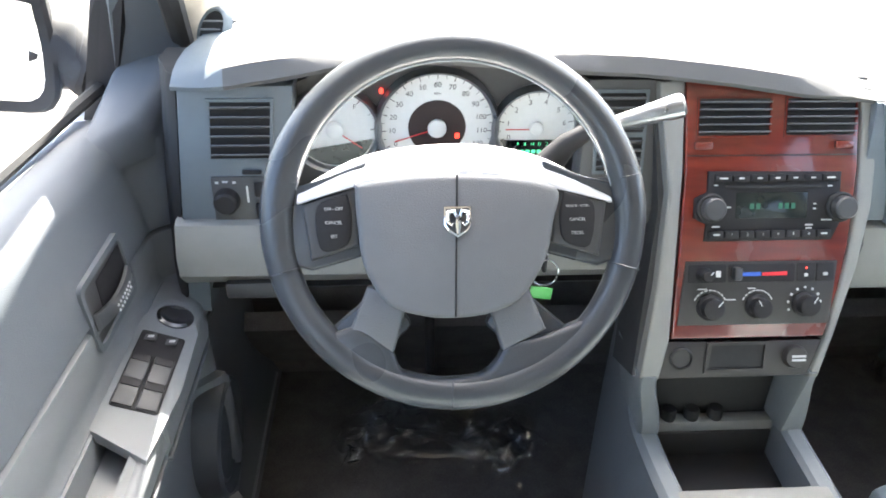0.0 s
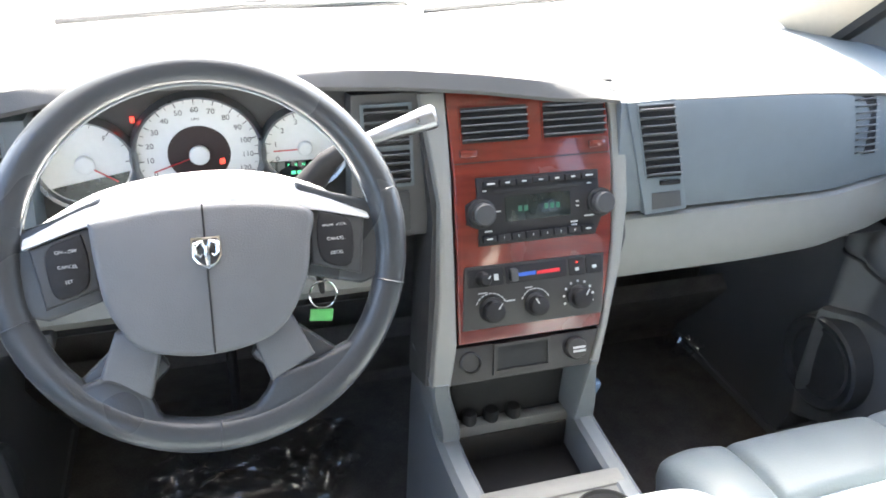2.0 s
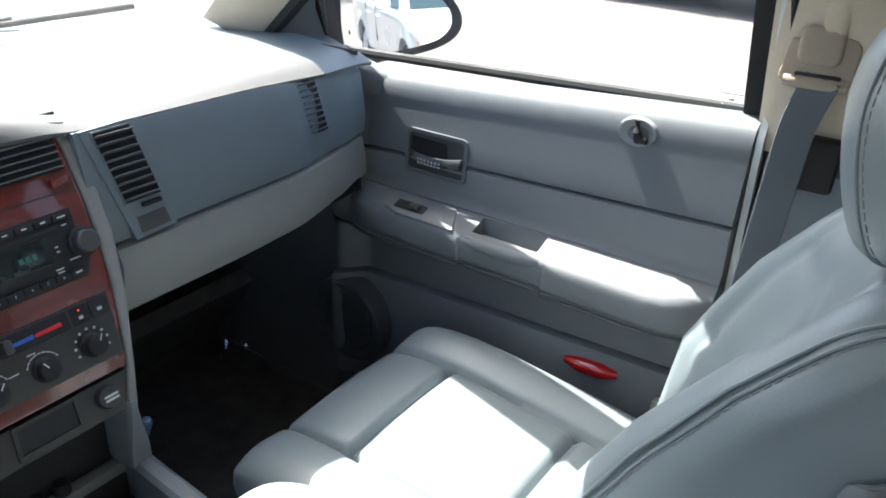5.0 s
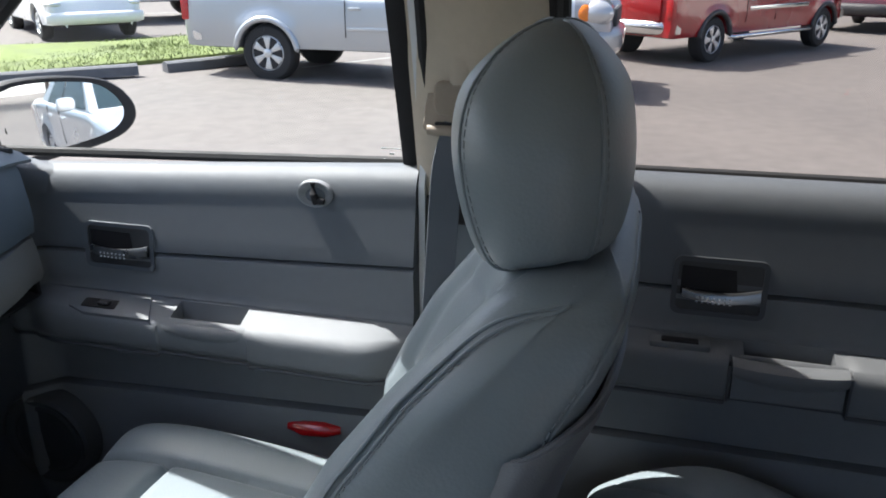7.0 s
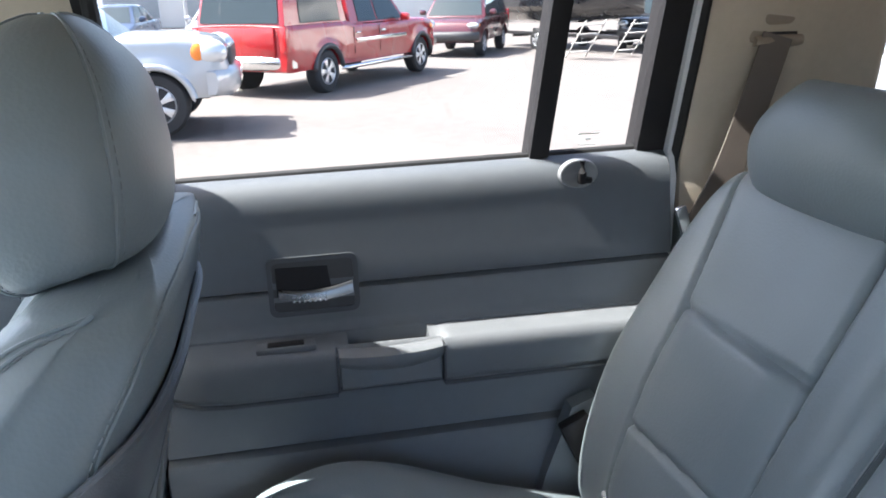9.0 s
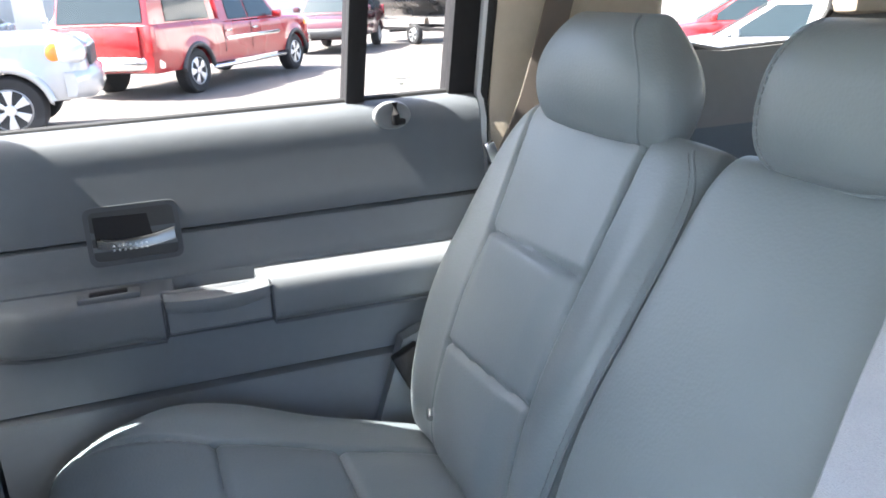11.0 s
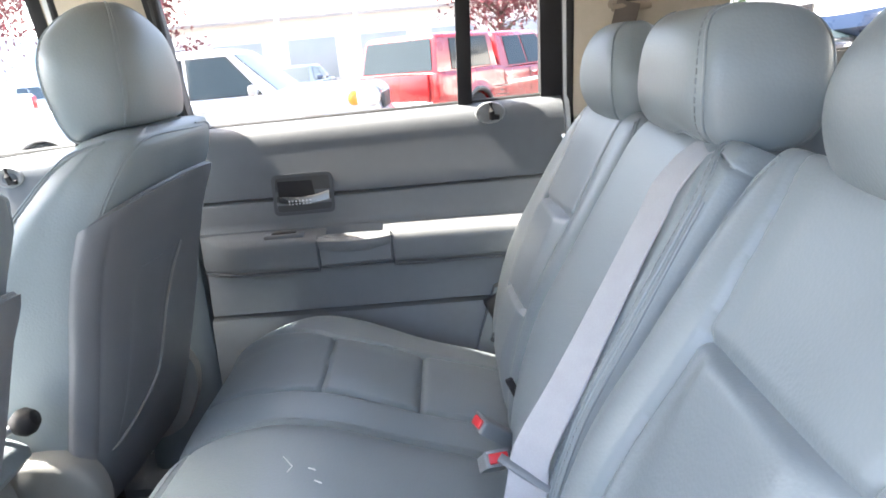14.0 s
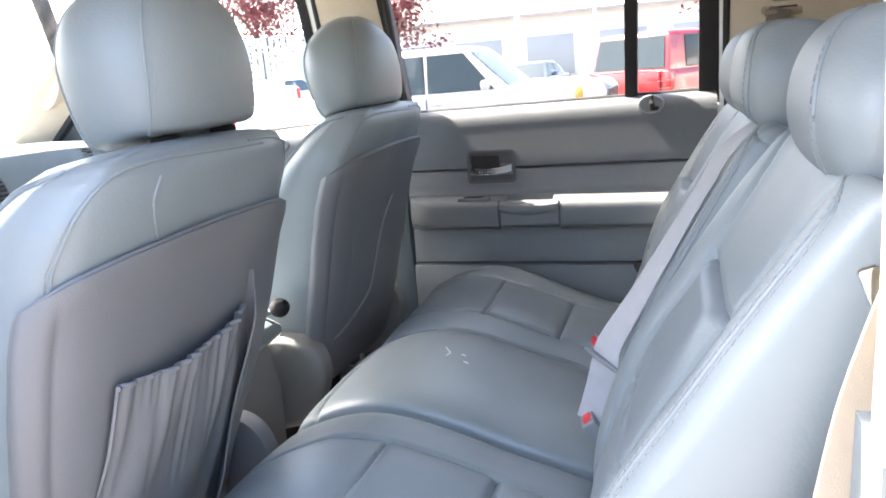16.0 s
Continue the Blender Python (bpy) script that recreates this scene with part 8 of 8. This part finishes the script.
def car(name, label, category, at, heading, spec):
    """A parked vehicle, built along local x (nose at +x) and set on the ground."""
    x, y = at
    XF.append(pose(x, y, gz(y), 0, 0, heading))
    t = thing(name, label, category, (0, 0, 0))
    W, r, tw = spec["W"], spec["r"], spec.get("tw", 0.24)
    xf, xr = spec["axles"]
    gap = r * 1.16
    z0 = spec["z0"]
    vehicle_body(t, spec, gap)
    b = BM()
    box(b, ((spec["nose"] + spec["tail"]) / 2, 0, z0 + 0.02), (0.9 * (spec["nose"] - spec["tail"]), W * 0.8, 0.10), 0.02)
    part("underbody", b, M_RUBBER, t)
    for xx in (xf, xr):
        for s in (-1, 1):
            wheel(t, xx, s * (W / 2 - tw / 2 - 0.015), r, tw, s, spec.get("spokes", 5))
            if spec.get("flare"):
                b = BM()
                tube(b, [(xx + (gap + 0.015) * math.cos(a), s * (W / 2 + 0.010), max(z0, r * 0.98 + (gap + 0.015) * math.sin(a))) for a in (math.pi * k / 24 for k in range(25))], 0.045, 10, flat=1.0, up=(0, 1, 0))
                part("wheel_flare", b, M_DARK if spec["flare"] == 2 else spec["paint"], t)
    for g in spec["cabins"]:
        greenhouse(t, g["pts"], g["z0"], g["z1"], W - g.get("in0", 0.10), W - g.get("in1", 0.50), g.get("paint", spec["paint"]), g["panes"])
    for s in (-1, 1):
        for lx, lz, lw, lh in spec.get("lights", ()):
            b = BM()
            oval(b, (lx - 0.10, s * (W / 2 - 0.185), lz), (0.23, 0.17, lh * 0.56))
            lamp = part("headlight", b, M_LAMP, t)
            b = BM()
            oval(b, (lx - 0.23, s * (W / 2 - 0.100), lz), (0.12, 0.085, lh * 0.44))
            part("indicator", b, M_AMBER, lamp)
        for lx, lz, lw, lh in spec.get("tails", ()):
            b = BM()
            box(b, (lx, s * (W / 2 - 0.07), lz), (0.12, 0.13, lh), 0.02)
            part("tail_light", b, M_REDLENS, t)
        for dx in spec.get("doors", ()):
            b = BM()
            box(b, (dx, s * (W / 2 - 0.003), (z0 + spec["belt"]) / 2 + 0.08), (0.010, 0.012, spec["belt"] - z0 - 0.18), 0.002)
            part("door_gap", b, M_RUBBER, t)
            b = BM()
            box(b, (dx + 0.14 * spec.get("hand", 1), s * (W / 2 + 0.012), spec["belt"] - 0.12), (0.17, 0.03, 0.035), 0.012)
            part("door_handle", b, spec.get("handle", spec["paint"]), t)
        if spec.get("strip"):
            z, mm, x0, x1, h = spec["strip"]
            b = BM()
            box(b, ((x0 + x1) / 2, s * (W / 2 + 0.006), z), (x1 - x0, 0.02, h), 0.006)
            part("side_moulding", b, mm, t)
        if spec.get("board"):
            b = BM()
            tube(b, [(xr + gap + 0.05, s * (W / 2 - 0.05), z0 - 0.06), (xr + gap + 0.15, s * (W / 2 + 0.03), z0 - 0.06), (xf - gap - 0.15, s * (W / 2 + 0.03), z0 - 0.06), (xf - gap - 0.05, s * (W / 2 - 0.05), z0 - 0.06)], 0.04, 10)
            part("running_board", b, spec["board"], t)
        if spec.get("mirror"):
            b = BM()
            box(b, (spec["mirror"], s * (W / 2 + 0.11), spec["belt"] + 0.10), (0.12, 0.20, 0.15), 0.05)
            part("wing_mirror", b, spec["paint"], t)
    for bx, bz, bh, mm in spec.get("bumpers", ()):
        b = BM()
        q = 1 if bx > 0 else -1
        loft(b, [[(bx + q * dx * (1 - 0.5 * abs(u) ** 6) - q * 0.20 * abs(u) ** 3.4, u * (W / 2 - 0.012), bz + dz * (1 - 0.25 * abs(u) ** 8)) for dx, dz in ((-0.16, -bh / 2), (0.02, -bh / 2), (0.07, -0.36 * bh), (0.095, -bh / 8), (0.095, bh / 5), (0.07, 0.40 * bh), (0.02, bh / 2), (-0.16, bh / 2))] for u in (-1 + k / 10 for k in range(21))])
        part("bumper", b, mm, t)
    for bx, bz, bw, bh, mm, nm in spec.get("panels", ()):
        b = BM()
        box(b, (bx, 0, bz), (0.05, bw, bh), 0.02)
        part(nm, b, mm, t)
    XF.pop()
    return t


PICKUP = dict(W=1.98, r=0.39, axles=(1.75, -1.55), z0=0.46, nose=2.72, tail=-2.85, belt=1.12, tw=0.26,
              top=[(-2.85, 0.60), (-2.86, 1.16), (-2.83, 1.20), (-0.95, 1.20), (-0.85, 1.16), (1.20, 1.14), (1.35, 1.17), (2.0, 1.13), (2.50, 1.04), (2.66, 0.95), (2.72, 0.72)],
              cabins=[dict(pts=(-0.92, -0.80, 0.55, 1.28), z0=1.13, z1=1.80, panes=[(-0.62, -0.02, -0.06, -0.55), (0.06, 1.02, 0.55, 0.03)])],
              lights=[(2.57, 0.92, 0.2, 0.20)], tails=[(-2.82, 0.98, 0.1, 0.34)], doors=(-0.88, 0.02), mirror=0.95)

sil = dict(PICKUP, paint=P_SILVER, spokes=6, axles=(1.70, -2.05), tail=-3.30, nose=2.62, flare=1, lights=[(2.46, 0.985, 0.2, 0.30)], top=[(-3.30, 0.60), (-3.31, 1.16), (-3.28, 1.20), (-0.95, 1.20), (-0.85, 1.16), (1.20, 1.17), (1.35, 1.21), (2.0, 1.20), (2.36, 1.14), (2.54, 1.05), (2.62, 0.78)], tails=[(-3.27, 0.98, 0.1, 0.34)], bumpers=[(2.60, 0.63, 0.36, P_SILVER), (-3.33, 0.62, 0.20, M_CHROME)], panels=[(2.585, 0.92, 1.0, 0.22, M_DARK, "grille"), (-3.32, 0.92, 1.5, 0.44, P_SILVER, "tailgate")], strip=(0.74, P_SILVER, -0.85, 1.0, 0.05))
car("pickup_truck", "silver pickup truck parked across the lot", "pickup truck", (10.60, 2.22), -91, sil)
red = dict(PICKUP, paint=P_RED, r=0.385, axles=(1.90, -1.85), nose=2.85, tail=-3.05, spokes=5, flare=2,
           top=[(-3.05, 0.60), (-3.06, 1.20), (-3.02, 1.24), (-0.95, 1.24), (-0.85, 1.18), (1.25, 1.16), (1.4, 1.19), (2.2, 1.16), (2.70, 1.10), (2.82, 0.98), (2.85, 0.70)],
           cabins=[dict(pts=(-0.98, -0.88, 0.70, 1.32), z0=1.16, z1=1.86, panes=[(-0.66, 0.02, -0.02, -0.60), (0.10, 1.10, 0.66, 0.07)]),
                   dict(pts=(-3.03, -2.88, -1.10, -1.02), z0=1.22, z1=1.90, in0=0.14, in1=0.34, panes=[(-2.55, -1.30, -1.32, -2.48)])],
           bumpers=[(2.85, 0.62, 0.24, M_CHROME), (-3.08, 0.62, 0.24, M_CHROME)], panels=[(2.84, 0.92, 1.3, 0.28, M_CHROME, "grille"), (-3.07, 0.96, 1.5, 0.48, P_RED, "tailgate")],
           doors=(-0.92, 0.06), strip=(0.86, M_CHROME, -0.85, 1.20, 0.07), handle=M_CHROME, board=M_CHROME, lights=[(2.72, 0.98, 0.2, 0.2)], tails=[(-3.02, 1.0, 0.1, 0.42)])
car("pickup_truck", "red crew-cab pickup with matching canopy and chrome bumper", "pickup truck", (16.05, -2.2), -37, red)
SUV = dict(W=1.86, r=0.36, axles=(1.35, -1.30), z0=0.42, nose=2.20, tail=-2.20, belt=1.08, tw=0.23,
           top=[(-2.20, 0.60), (-2.21, 1.02), (-2.12, 1.08), (1.05, 1.06), (1.9, 1.00), (2.14, 0.88), (2.20, 0.66)],
           cabins=[dict(pts=(-2.14, -1.95, 0.45, 1.15), z0=1.06, z1=1.74, panes=[(-1.95, -1.15, -1.15, -1.85), (-1.05, -0.20, -0.22, -1.03), (-0.10, 0.90, 0.42, -0.12)])],
           lights=[(2.08, 0.86, 0.2, 0.16)], tails=[(-2.17, 1.0, 0.1, 0.36)], doors=(-1.10, -0.15), mirror=0.80,
           bumpers=[(2.20, 0.58, 0.26, M_DARK), (-2.20, 0.58, 0.26, M_DARK)], panels=[(-2.20, 0.88, 0.5, 0.14, M_SIGN, "plate")])
car("suv", "dark maroon sport utility vehicle parked farther off", "car", (23.0, -6.6), 152, dict(SUV, paint=P_MAROON))
car("suv", "black sport utility vehicle at the lot's far side", "car", (23.2, -12.8), 150, dict(SUV, paint=P_BLACK))
SEDAN = dict(W=1.72, r=0.31, axles=(1.30, -1.32), z0=0.30, nose=2.22, tail=-2.20, belt=0.92, tw=0.20, waist=0.6,
             top=[(-2.20, 0.45), (-2.21, 0.88), (-2.10, 0.95), (-1.55, 0.97), (0.95, 0.93), (1.6, 0.84), (2.10, 0.74), (2.22, 0.52)],
             cabins=[dict(pts=(-1.65, -0.95, 0.22, 1.05), z0=0.92, z1=1.42, panes=[(-1.20, -0.42, -0.40, -0.85), (-0.32, 0.78, 0.24, -0.33)])],
             lights=[(2.02, 0.66, 0.2, 0.14)], tails=[(-2.12, 0.78, 0.1, 0.18)], doors=(-1.05, -0.36), mirror=0.66,
             bumpers=[(2.22, 0.42, 0.22, P_WHITE), (-2.20, 0.45, 0.22, P_WHITE)])
car("sedan", "white sedan parked nose out beyond the grass", "car", (13.6, 10.6), -128, dict(SEDAN, paint=P_WHITE))
car("pickup_truck", "white pickup truck beyond the grass island", "pickup truck", (16.6, 11.2), 140, dict(PICKUP, paint=P_WHITE, bumpers=[(2.72, 0.62, 0.24, M_CHROME), (-2.88, 0.62, 0.2, M_CHROME)], panels=[(-2.87, 0.92, 1.5, 0.44, P_WHITE, "tailgate")]))
HATCH = dict(SEDAN, cabins=[dict(pts=(-2.0, -1.45, 0.15, 1.05), z0=0.92, z1=1.45, panes=[(-1.62, -0.62, -0.58, -1.25), (-0.52, 0.78, 0.16, -0.50)])], doors=(-0.56, 0.80), W=1.74)
car("hatchback", "pale silver hatchback parked close behind the car", "car", (8.8, -9.9), 45, dict(HATCH, paint=P_LSILVER, bumpers=[(2.22, 0.42, 0.22, P_LSILVER), (-2.20, 0.45, 0.22, P_LSILVER)]))
car("sedan", "red sedan parked behind the silver hatchback", "car", (13.4, -13.2), 50, dict(SEDAN, paint=P_RED, bumpers=[(2.22, 0.42, 0.22, P_RED), (-2.20, 0.45, 0.22, P_RED)]))
for (x, y), h, p, lab in (((24.0, 3.4), 175, P_BLUE, "dark blue sedan in the far row"), ((25.5, 0.4), 172, P_LSILVER, "silver sedan in the far row"), ((26.5, 8.0), 178, P_WHITE, "white sedan in the far row"), ((24.5, 12.5), -5, P_LSILVER, "pale sedan in the far row")):
    car("sedan", lab, "car", (x, y), h, dict(SEDAN, paint=p, bumpers=[(2.22, 0.42, 0.22, p), (-2.20, 0.45, 0.22, p)]))


car("sedan", "silver sedan parked in the row behind the car", "car", (3.3, -8.2), 88, dict(SEDAN, paint=P_LSILVER, bumpers=[(2.22, 0.42, 0.22, P_LSILVER), (-2.20, 0.45, 0.22, P_LSILVER)]))


# ---------------------------------------------------------------- far side of the lot
def steps(x, y, turn):
    XF.append(pose(x, y, gz(y), 0, 0, turn))
    t = thing("entry_steps", "grey folding entry steps beside the trailers", "steps", (0, 0, 0), group="entry steps")
    for s in (-0.35, 0.35):
        b = BM()
        box(b, (0.45, s, 0.52), (0.03, 0.03, 1.25), 0.006, m=Matrix.Rotation(radians(38), 3, "Y"))
        part("stringer", b, M_ROOF, t)
    for k in range(4):
        b = BM()
        box(b, (0.15 + 0.19 * k, 0, 0.18 + 0.24 * k), (0.16, 0.66, 0.03), 0.006)
        part("tread", b, M_ROOF, t)
    XF.pop()


steps(20.0, -8.9, 200)
steps(20.3, -10.4, 200)


def trailer(x, y, turn, p, label, L=6.0):
    XF.append(pose(x, y, gz(y), 0, 0, turn))
    t = thing("boat", label, "boat", (0, 0, 0))
    b = BM()
    rows = []
    for k in range(12):
        q = k / 11
        w = 1.15 * (1 - q ** 4) ** 0.7 + 0.03
        rows.append([(-L / 2 + L * q, s * w * u, 0.75 + h + 0.35 * q ** 3) for s, u, h in ((-1, 1, 0.95), (-1, 0.98, 0.55), (-1, 0.6, 0.15), (1, 0.0, 0.0), (1, 0.6, 0.15), (1, 0.98, 0.55), (1, 1, 0.95))])
    loft(b, rows)
    part("hull", b, p, t)
    for q in (-0.3, 0.25):
        b = BM()
        box(b, (L * q, 0, 0.40), (0.08, 1.9, 0.08), 0.01)
        part("cross_beam", b, M_BLACK, t)
    for s in (-0.75, 0.75):
        b = BM()
        box(b, (0, s, 0.48), (L * 0.95, 0.08, 0.10), 0.01)
        part("rail", b, M_BLACK, t)
        wheel(t, -0.5, s * 1.25, 0.32, 0.2, -1 if s < 0 else 1, 5)
    b = BM()
    loft(b, [[(xx, -1.0 + 0.2 * abs(xx / L), 1.70), (xx, 0, 2.15 - 0.06 * abs(xx)), (xx, 1.0 - 0.2 * abs(xx / L), 1.70)] for xx in (-2.6, -1, 0.5, 2.2)], closed=False)
    part("cover", b, M_BLUEF if p is P_BLACK else M_ROOF, t)
    XF.pop()


trailer(23.5, -10.2, 200, P_BLACK, "black-hulled boat under a blue cover on its trailer")
trailer(22.6, -13.6, 196, P_BLUE, "dark blue boat under a grey cover on its trailer")


def building(name, x, y, turn, L, D, H, wall, label, roof_pitch=0.0, wins=(), storeys=1):
    XF.append(pose(x, y, gz(y) - 0.3, 0, 0, turn))
    t = thing(name, label, "building", (0, 0, 0))
    b = BM()
    box(b, (0, 0, H / 2), (L, D, H), 0.02)
    part("wall", b, wall, t)
    b = BM()
    if roof_pitch:
        loft(b, [[(xx, -D / 2 - 0.5, H - 0.05), (xx, 0, H + D / 2 * roof_pitch), (xx, D / 2 + 0.5, H - 0.05), (xx, D / 2 + 0.5, H - 0.25), (xx, 0, H + D / 2 * roof_pitch - 0.2), (xx, -D / 2 - 0.5, H - 0.25)] for xx in (-L / 2 - 0.5, L / 2 + 0.5)])
    else:
        box(b, (0, 0, H + 0.12), (L + 0.4, D + 0.4, 0.35), 0.05)
    part("roof", b, M_ROOF, t)
    for wx, wz, ww, wh in wins:
        b = BM()
        box(b, (wx, -D / 2 - 0.02, wz), (ww + 0.16, 0.10, wh + 0.16), 0.01)
        w = part("window", b, M_SIGN, t)
        b = BM()
        box(b, (wx, -D / 2 - 0.06, wz), (ww, 0.06, wh), 0.005)
        part("pane", b, M_WIN, w)
    XF.pop()
    return t


sh = building("dealer_building", 50, 9, -80, 44, 14, 4.2, M_WALL, "pale low dealership building across the lot", 0.18, [(-14 + 4 * k, 1.8, 2.6, 2.2) for k in range(8)])
# unreadable lettering on its wall, as plain bars
XF.append(pose(50, 9, gz(9) - 0.3, 0, 0, -80))
b = BM()
x = -7.0
random.seed(8)
for k in range(22):
    w = random.uniform(0.18, 0.42)
    if k not in (5, 13):
        box(b, (x, -7.10, 0.95), (w, 0.12, 0.45), 0.0)
    x += w + 0.14
part("lettering", b, M_DARK, sh)
XF.pop()
building("apartment_building", 14, -46, 172, 34, 12, 9.5, M_WALL, "pale three-storey building with balconies behind the lot", 0.0, [(-14 + 3.5 * k, 1.6 + 3.0 * q, 1.8, 1.5) for k in range(9) for q in range(3)])
building("apartment_building", 56, -19, -103, 26, 10, 5.4, M_WALL, "pale two-storey building beyond the boats", 0.25, [(-8 + 3.2 * k, 1.7 + 2.9 * q, 1.6, 1.4) for k in range(6) for q in range(2)])
# blue-grey fence beyond the silver truck
fence = thing("fence", "blue-grey slatted fence along the lot", "fence", (24, 17, gz(17)))
for k in range(40):
    b = BM()
    x, y = 20.5 + 0.20 * k, 19.5 - 0.16 * k
    box(b, (x, y, gz(y) + 1.5), (0.17, 0.03, 3.0), 0.005, m=Matrix.Rotation(radians(-39), 3, "Z"))
    part("board", b, M_BLUEF, fence)
# sign and poles
sg = thing("roadside_sign", "yellow and white roadside sign on a post", "sign", (38, 6.5, gz(6.5)))
b = BM()
tube(b, [(38, 6.5, gz(6)), (38, 6.5, 7.5)], 0.12, 10)
part("post", b, M_ALLOY, sg)
b = BM()
box(b, (37.9, 6.5, 5.2), (0.12, 3.4, 0.9), 0.02)
part("board", b, M_SIGN, sg)
b = BM()
box(b, (37.88, 7.6, 5.75), (0.14, 1.0, 0.6), 0.02)
part("logo_board", b, M_YEL, sg)
for k in range(3):
    b = BM()
    box(b, (37.83, 6.5, 5.45 - 0.25 * k), (0.02, 2.4, 0.10), 0)
    part("lettering", b, M_DARK, sg)
for x, y, h in ((36, 2.5, 8.0), (40, 14.5, 9.0)):
    p = thing("lamp_post", "slim pale lamp post", "lamp post", (x, y, gz(y)), group="lamp posts")
    b = BM()
    tube(b, [(x, y, gz(y)), (x, y, h)], [0.09, 0.06], 10)
    part("pole", b, M_ALLOY, p)
    b = BM()
    tube(b, [(x, y, h), (x - 0.6, y, h + 0.12), (x - 1.1, y, h + 0.1)], 0.05, 8)
    part("arm", b, M_ALLOY, p)
    b = BM()
    box(b, (x - 1.3, y, h + 0.06), (0.55, 0.24, 0.12), 0.04)
    part("lamp_head", b, M_ALLOY, p)


def tree(x, y, h, spread, leaf, label, seed, n=2600):
    random.seed(seed)
    z0 = gz(y)
    t = thing("tree", label, "tree", (x, y, z0), group="lot trees")
    b = BM()
    tube(b, [(x, y, z0), (x + 0.05, y, z0 + h * 0.25), (x - 0.04, y + 0.05, z0 + h * 0.45), (x, y, z0 + h * 0.7)], [0.16, 0.12, 0.09, 0.03], 9)
    limbs = []
    for k in range(9):
        a, e = random.random() * 6.28, random.uniform(0.3, 0.9)
        s = z0 + h * random.uniform(0.28, 0.55)
        end = Vector((x + spread * 0.7 * math.cos(a), y + spread * 0.7 * math.sin(a), s + h * 0.35 * e))
        tube(b, [(x, y, s), Vector((x, y, s)).lerp(end, 0.5) + Vector((0, 0, 0.15)), end], [0.06, 0.04, 0.012], 6)
        limbs.append(end)
    part("trunk", b, M_BARK, t)
    clumps = [Vector((x + random.gauss(0, spread * 0.42), y + random.gauss(0, spread * 0.42), z0 + h * (0.66 + random.gauss(0, 0.14)))) for _ in range(26)] + limbs
    verts, faces = [], []
    for k in range(n):
        c = random.choice(clumps)
        r = spread * 0.26
        p = c + Vector((random.gauss(0, r), random.gauss(0, r), random.gauss(0, r * 0.8)))
        u = Vector((random.uniform(-1, 1), random.uniform(-1, 1), random.uniform(-1, 1))).normalized()
        w = u.cross(Vector((0.3, 0.5, 0.8))).normalized()
        s = random.uniform(0.07, 0.15)
        i = len(verts)
        verts += [p - u * s, p + w * s * 0.5, p + u * s, p - w * s * 0.5]
        faces.append((i, i + 1, i + 2, i + 3))
    me = bpy.data.meshes.new("crown")
    me.from_pydata(verts, [], faces)
    me.materials.append(leaf)
    ob = new("crown", me)
    ob.parent = t
    ob.matrix_parent_inverse = t.matrix_basis.inverted()
    return t


tree(28.5, 15.5, 6.5, 2.0, M_LEAF_R, "plum-leaved tree at the lot's edge", 11)
tree(33, 11.0, 6.0, 1.8, M_LEAF_R, "plum-leaved tree before the dealership", 12)
tree(31, -3.7, 5.6, 2.2, M_LEAF_R, "plum-leaved tree behind the red truck", 13)
tree(5.0, -26, 6.5, 2.4, M_LEAF_G, "green leafy tree behind the car", 14)
tree(31, -12.2, 5.2, 1.7, M_LEAF_G, "green leafy tree by the far building", 15)
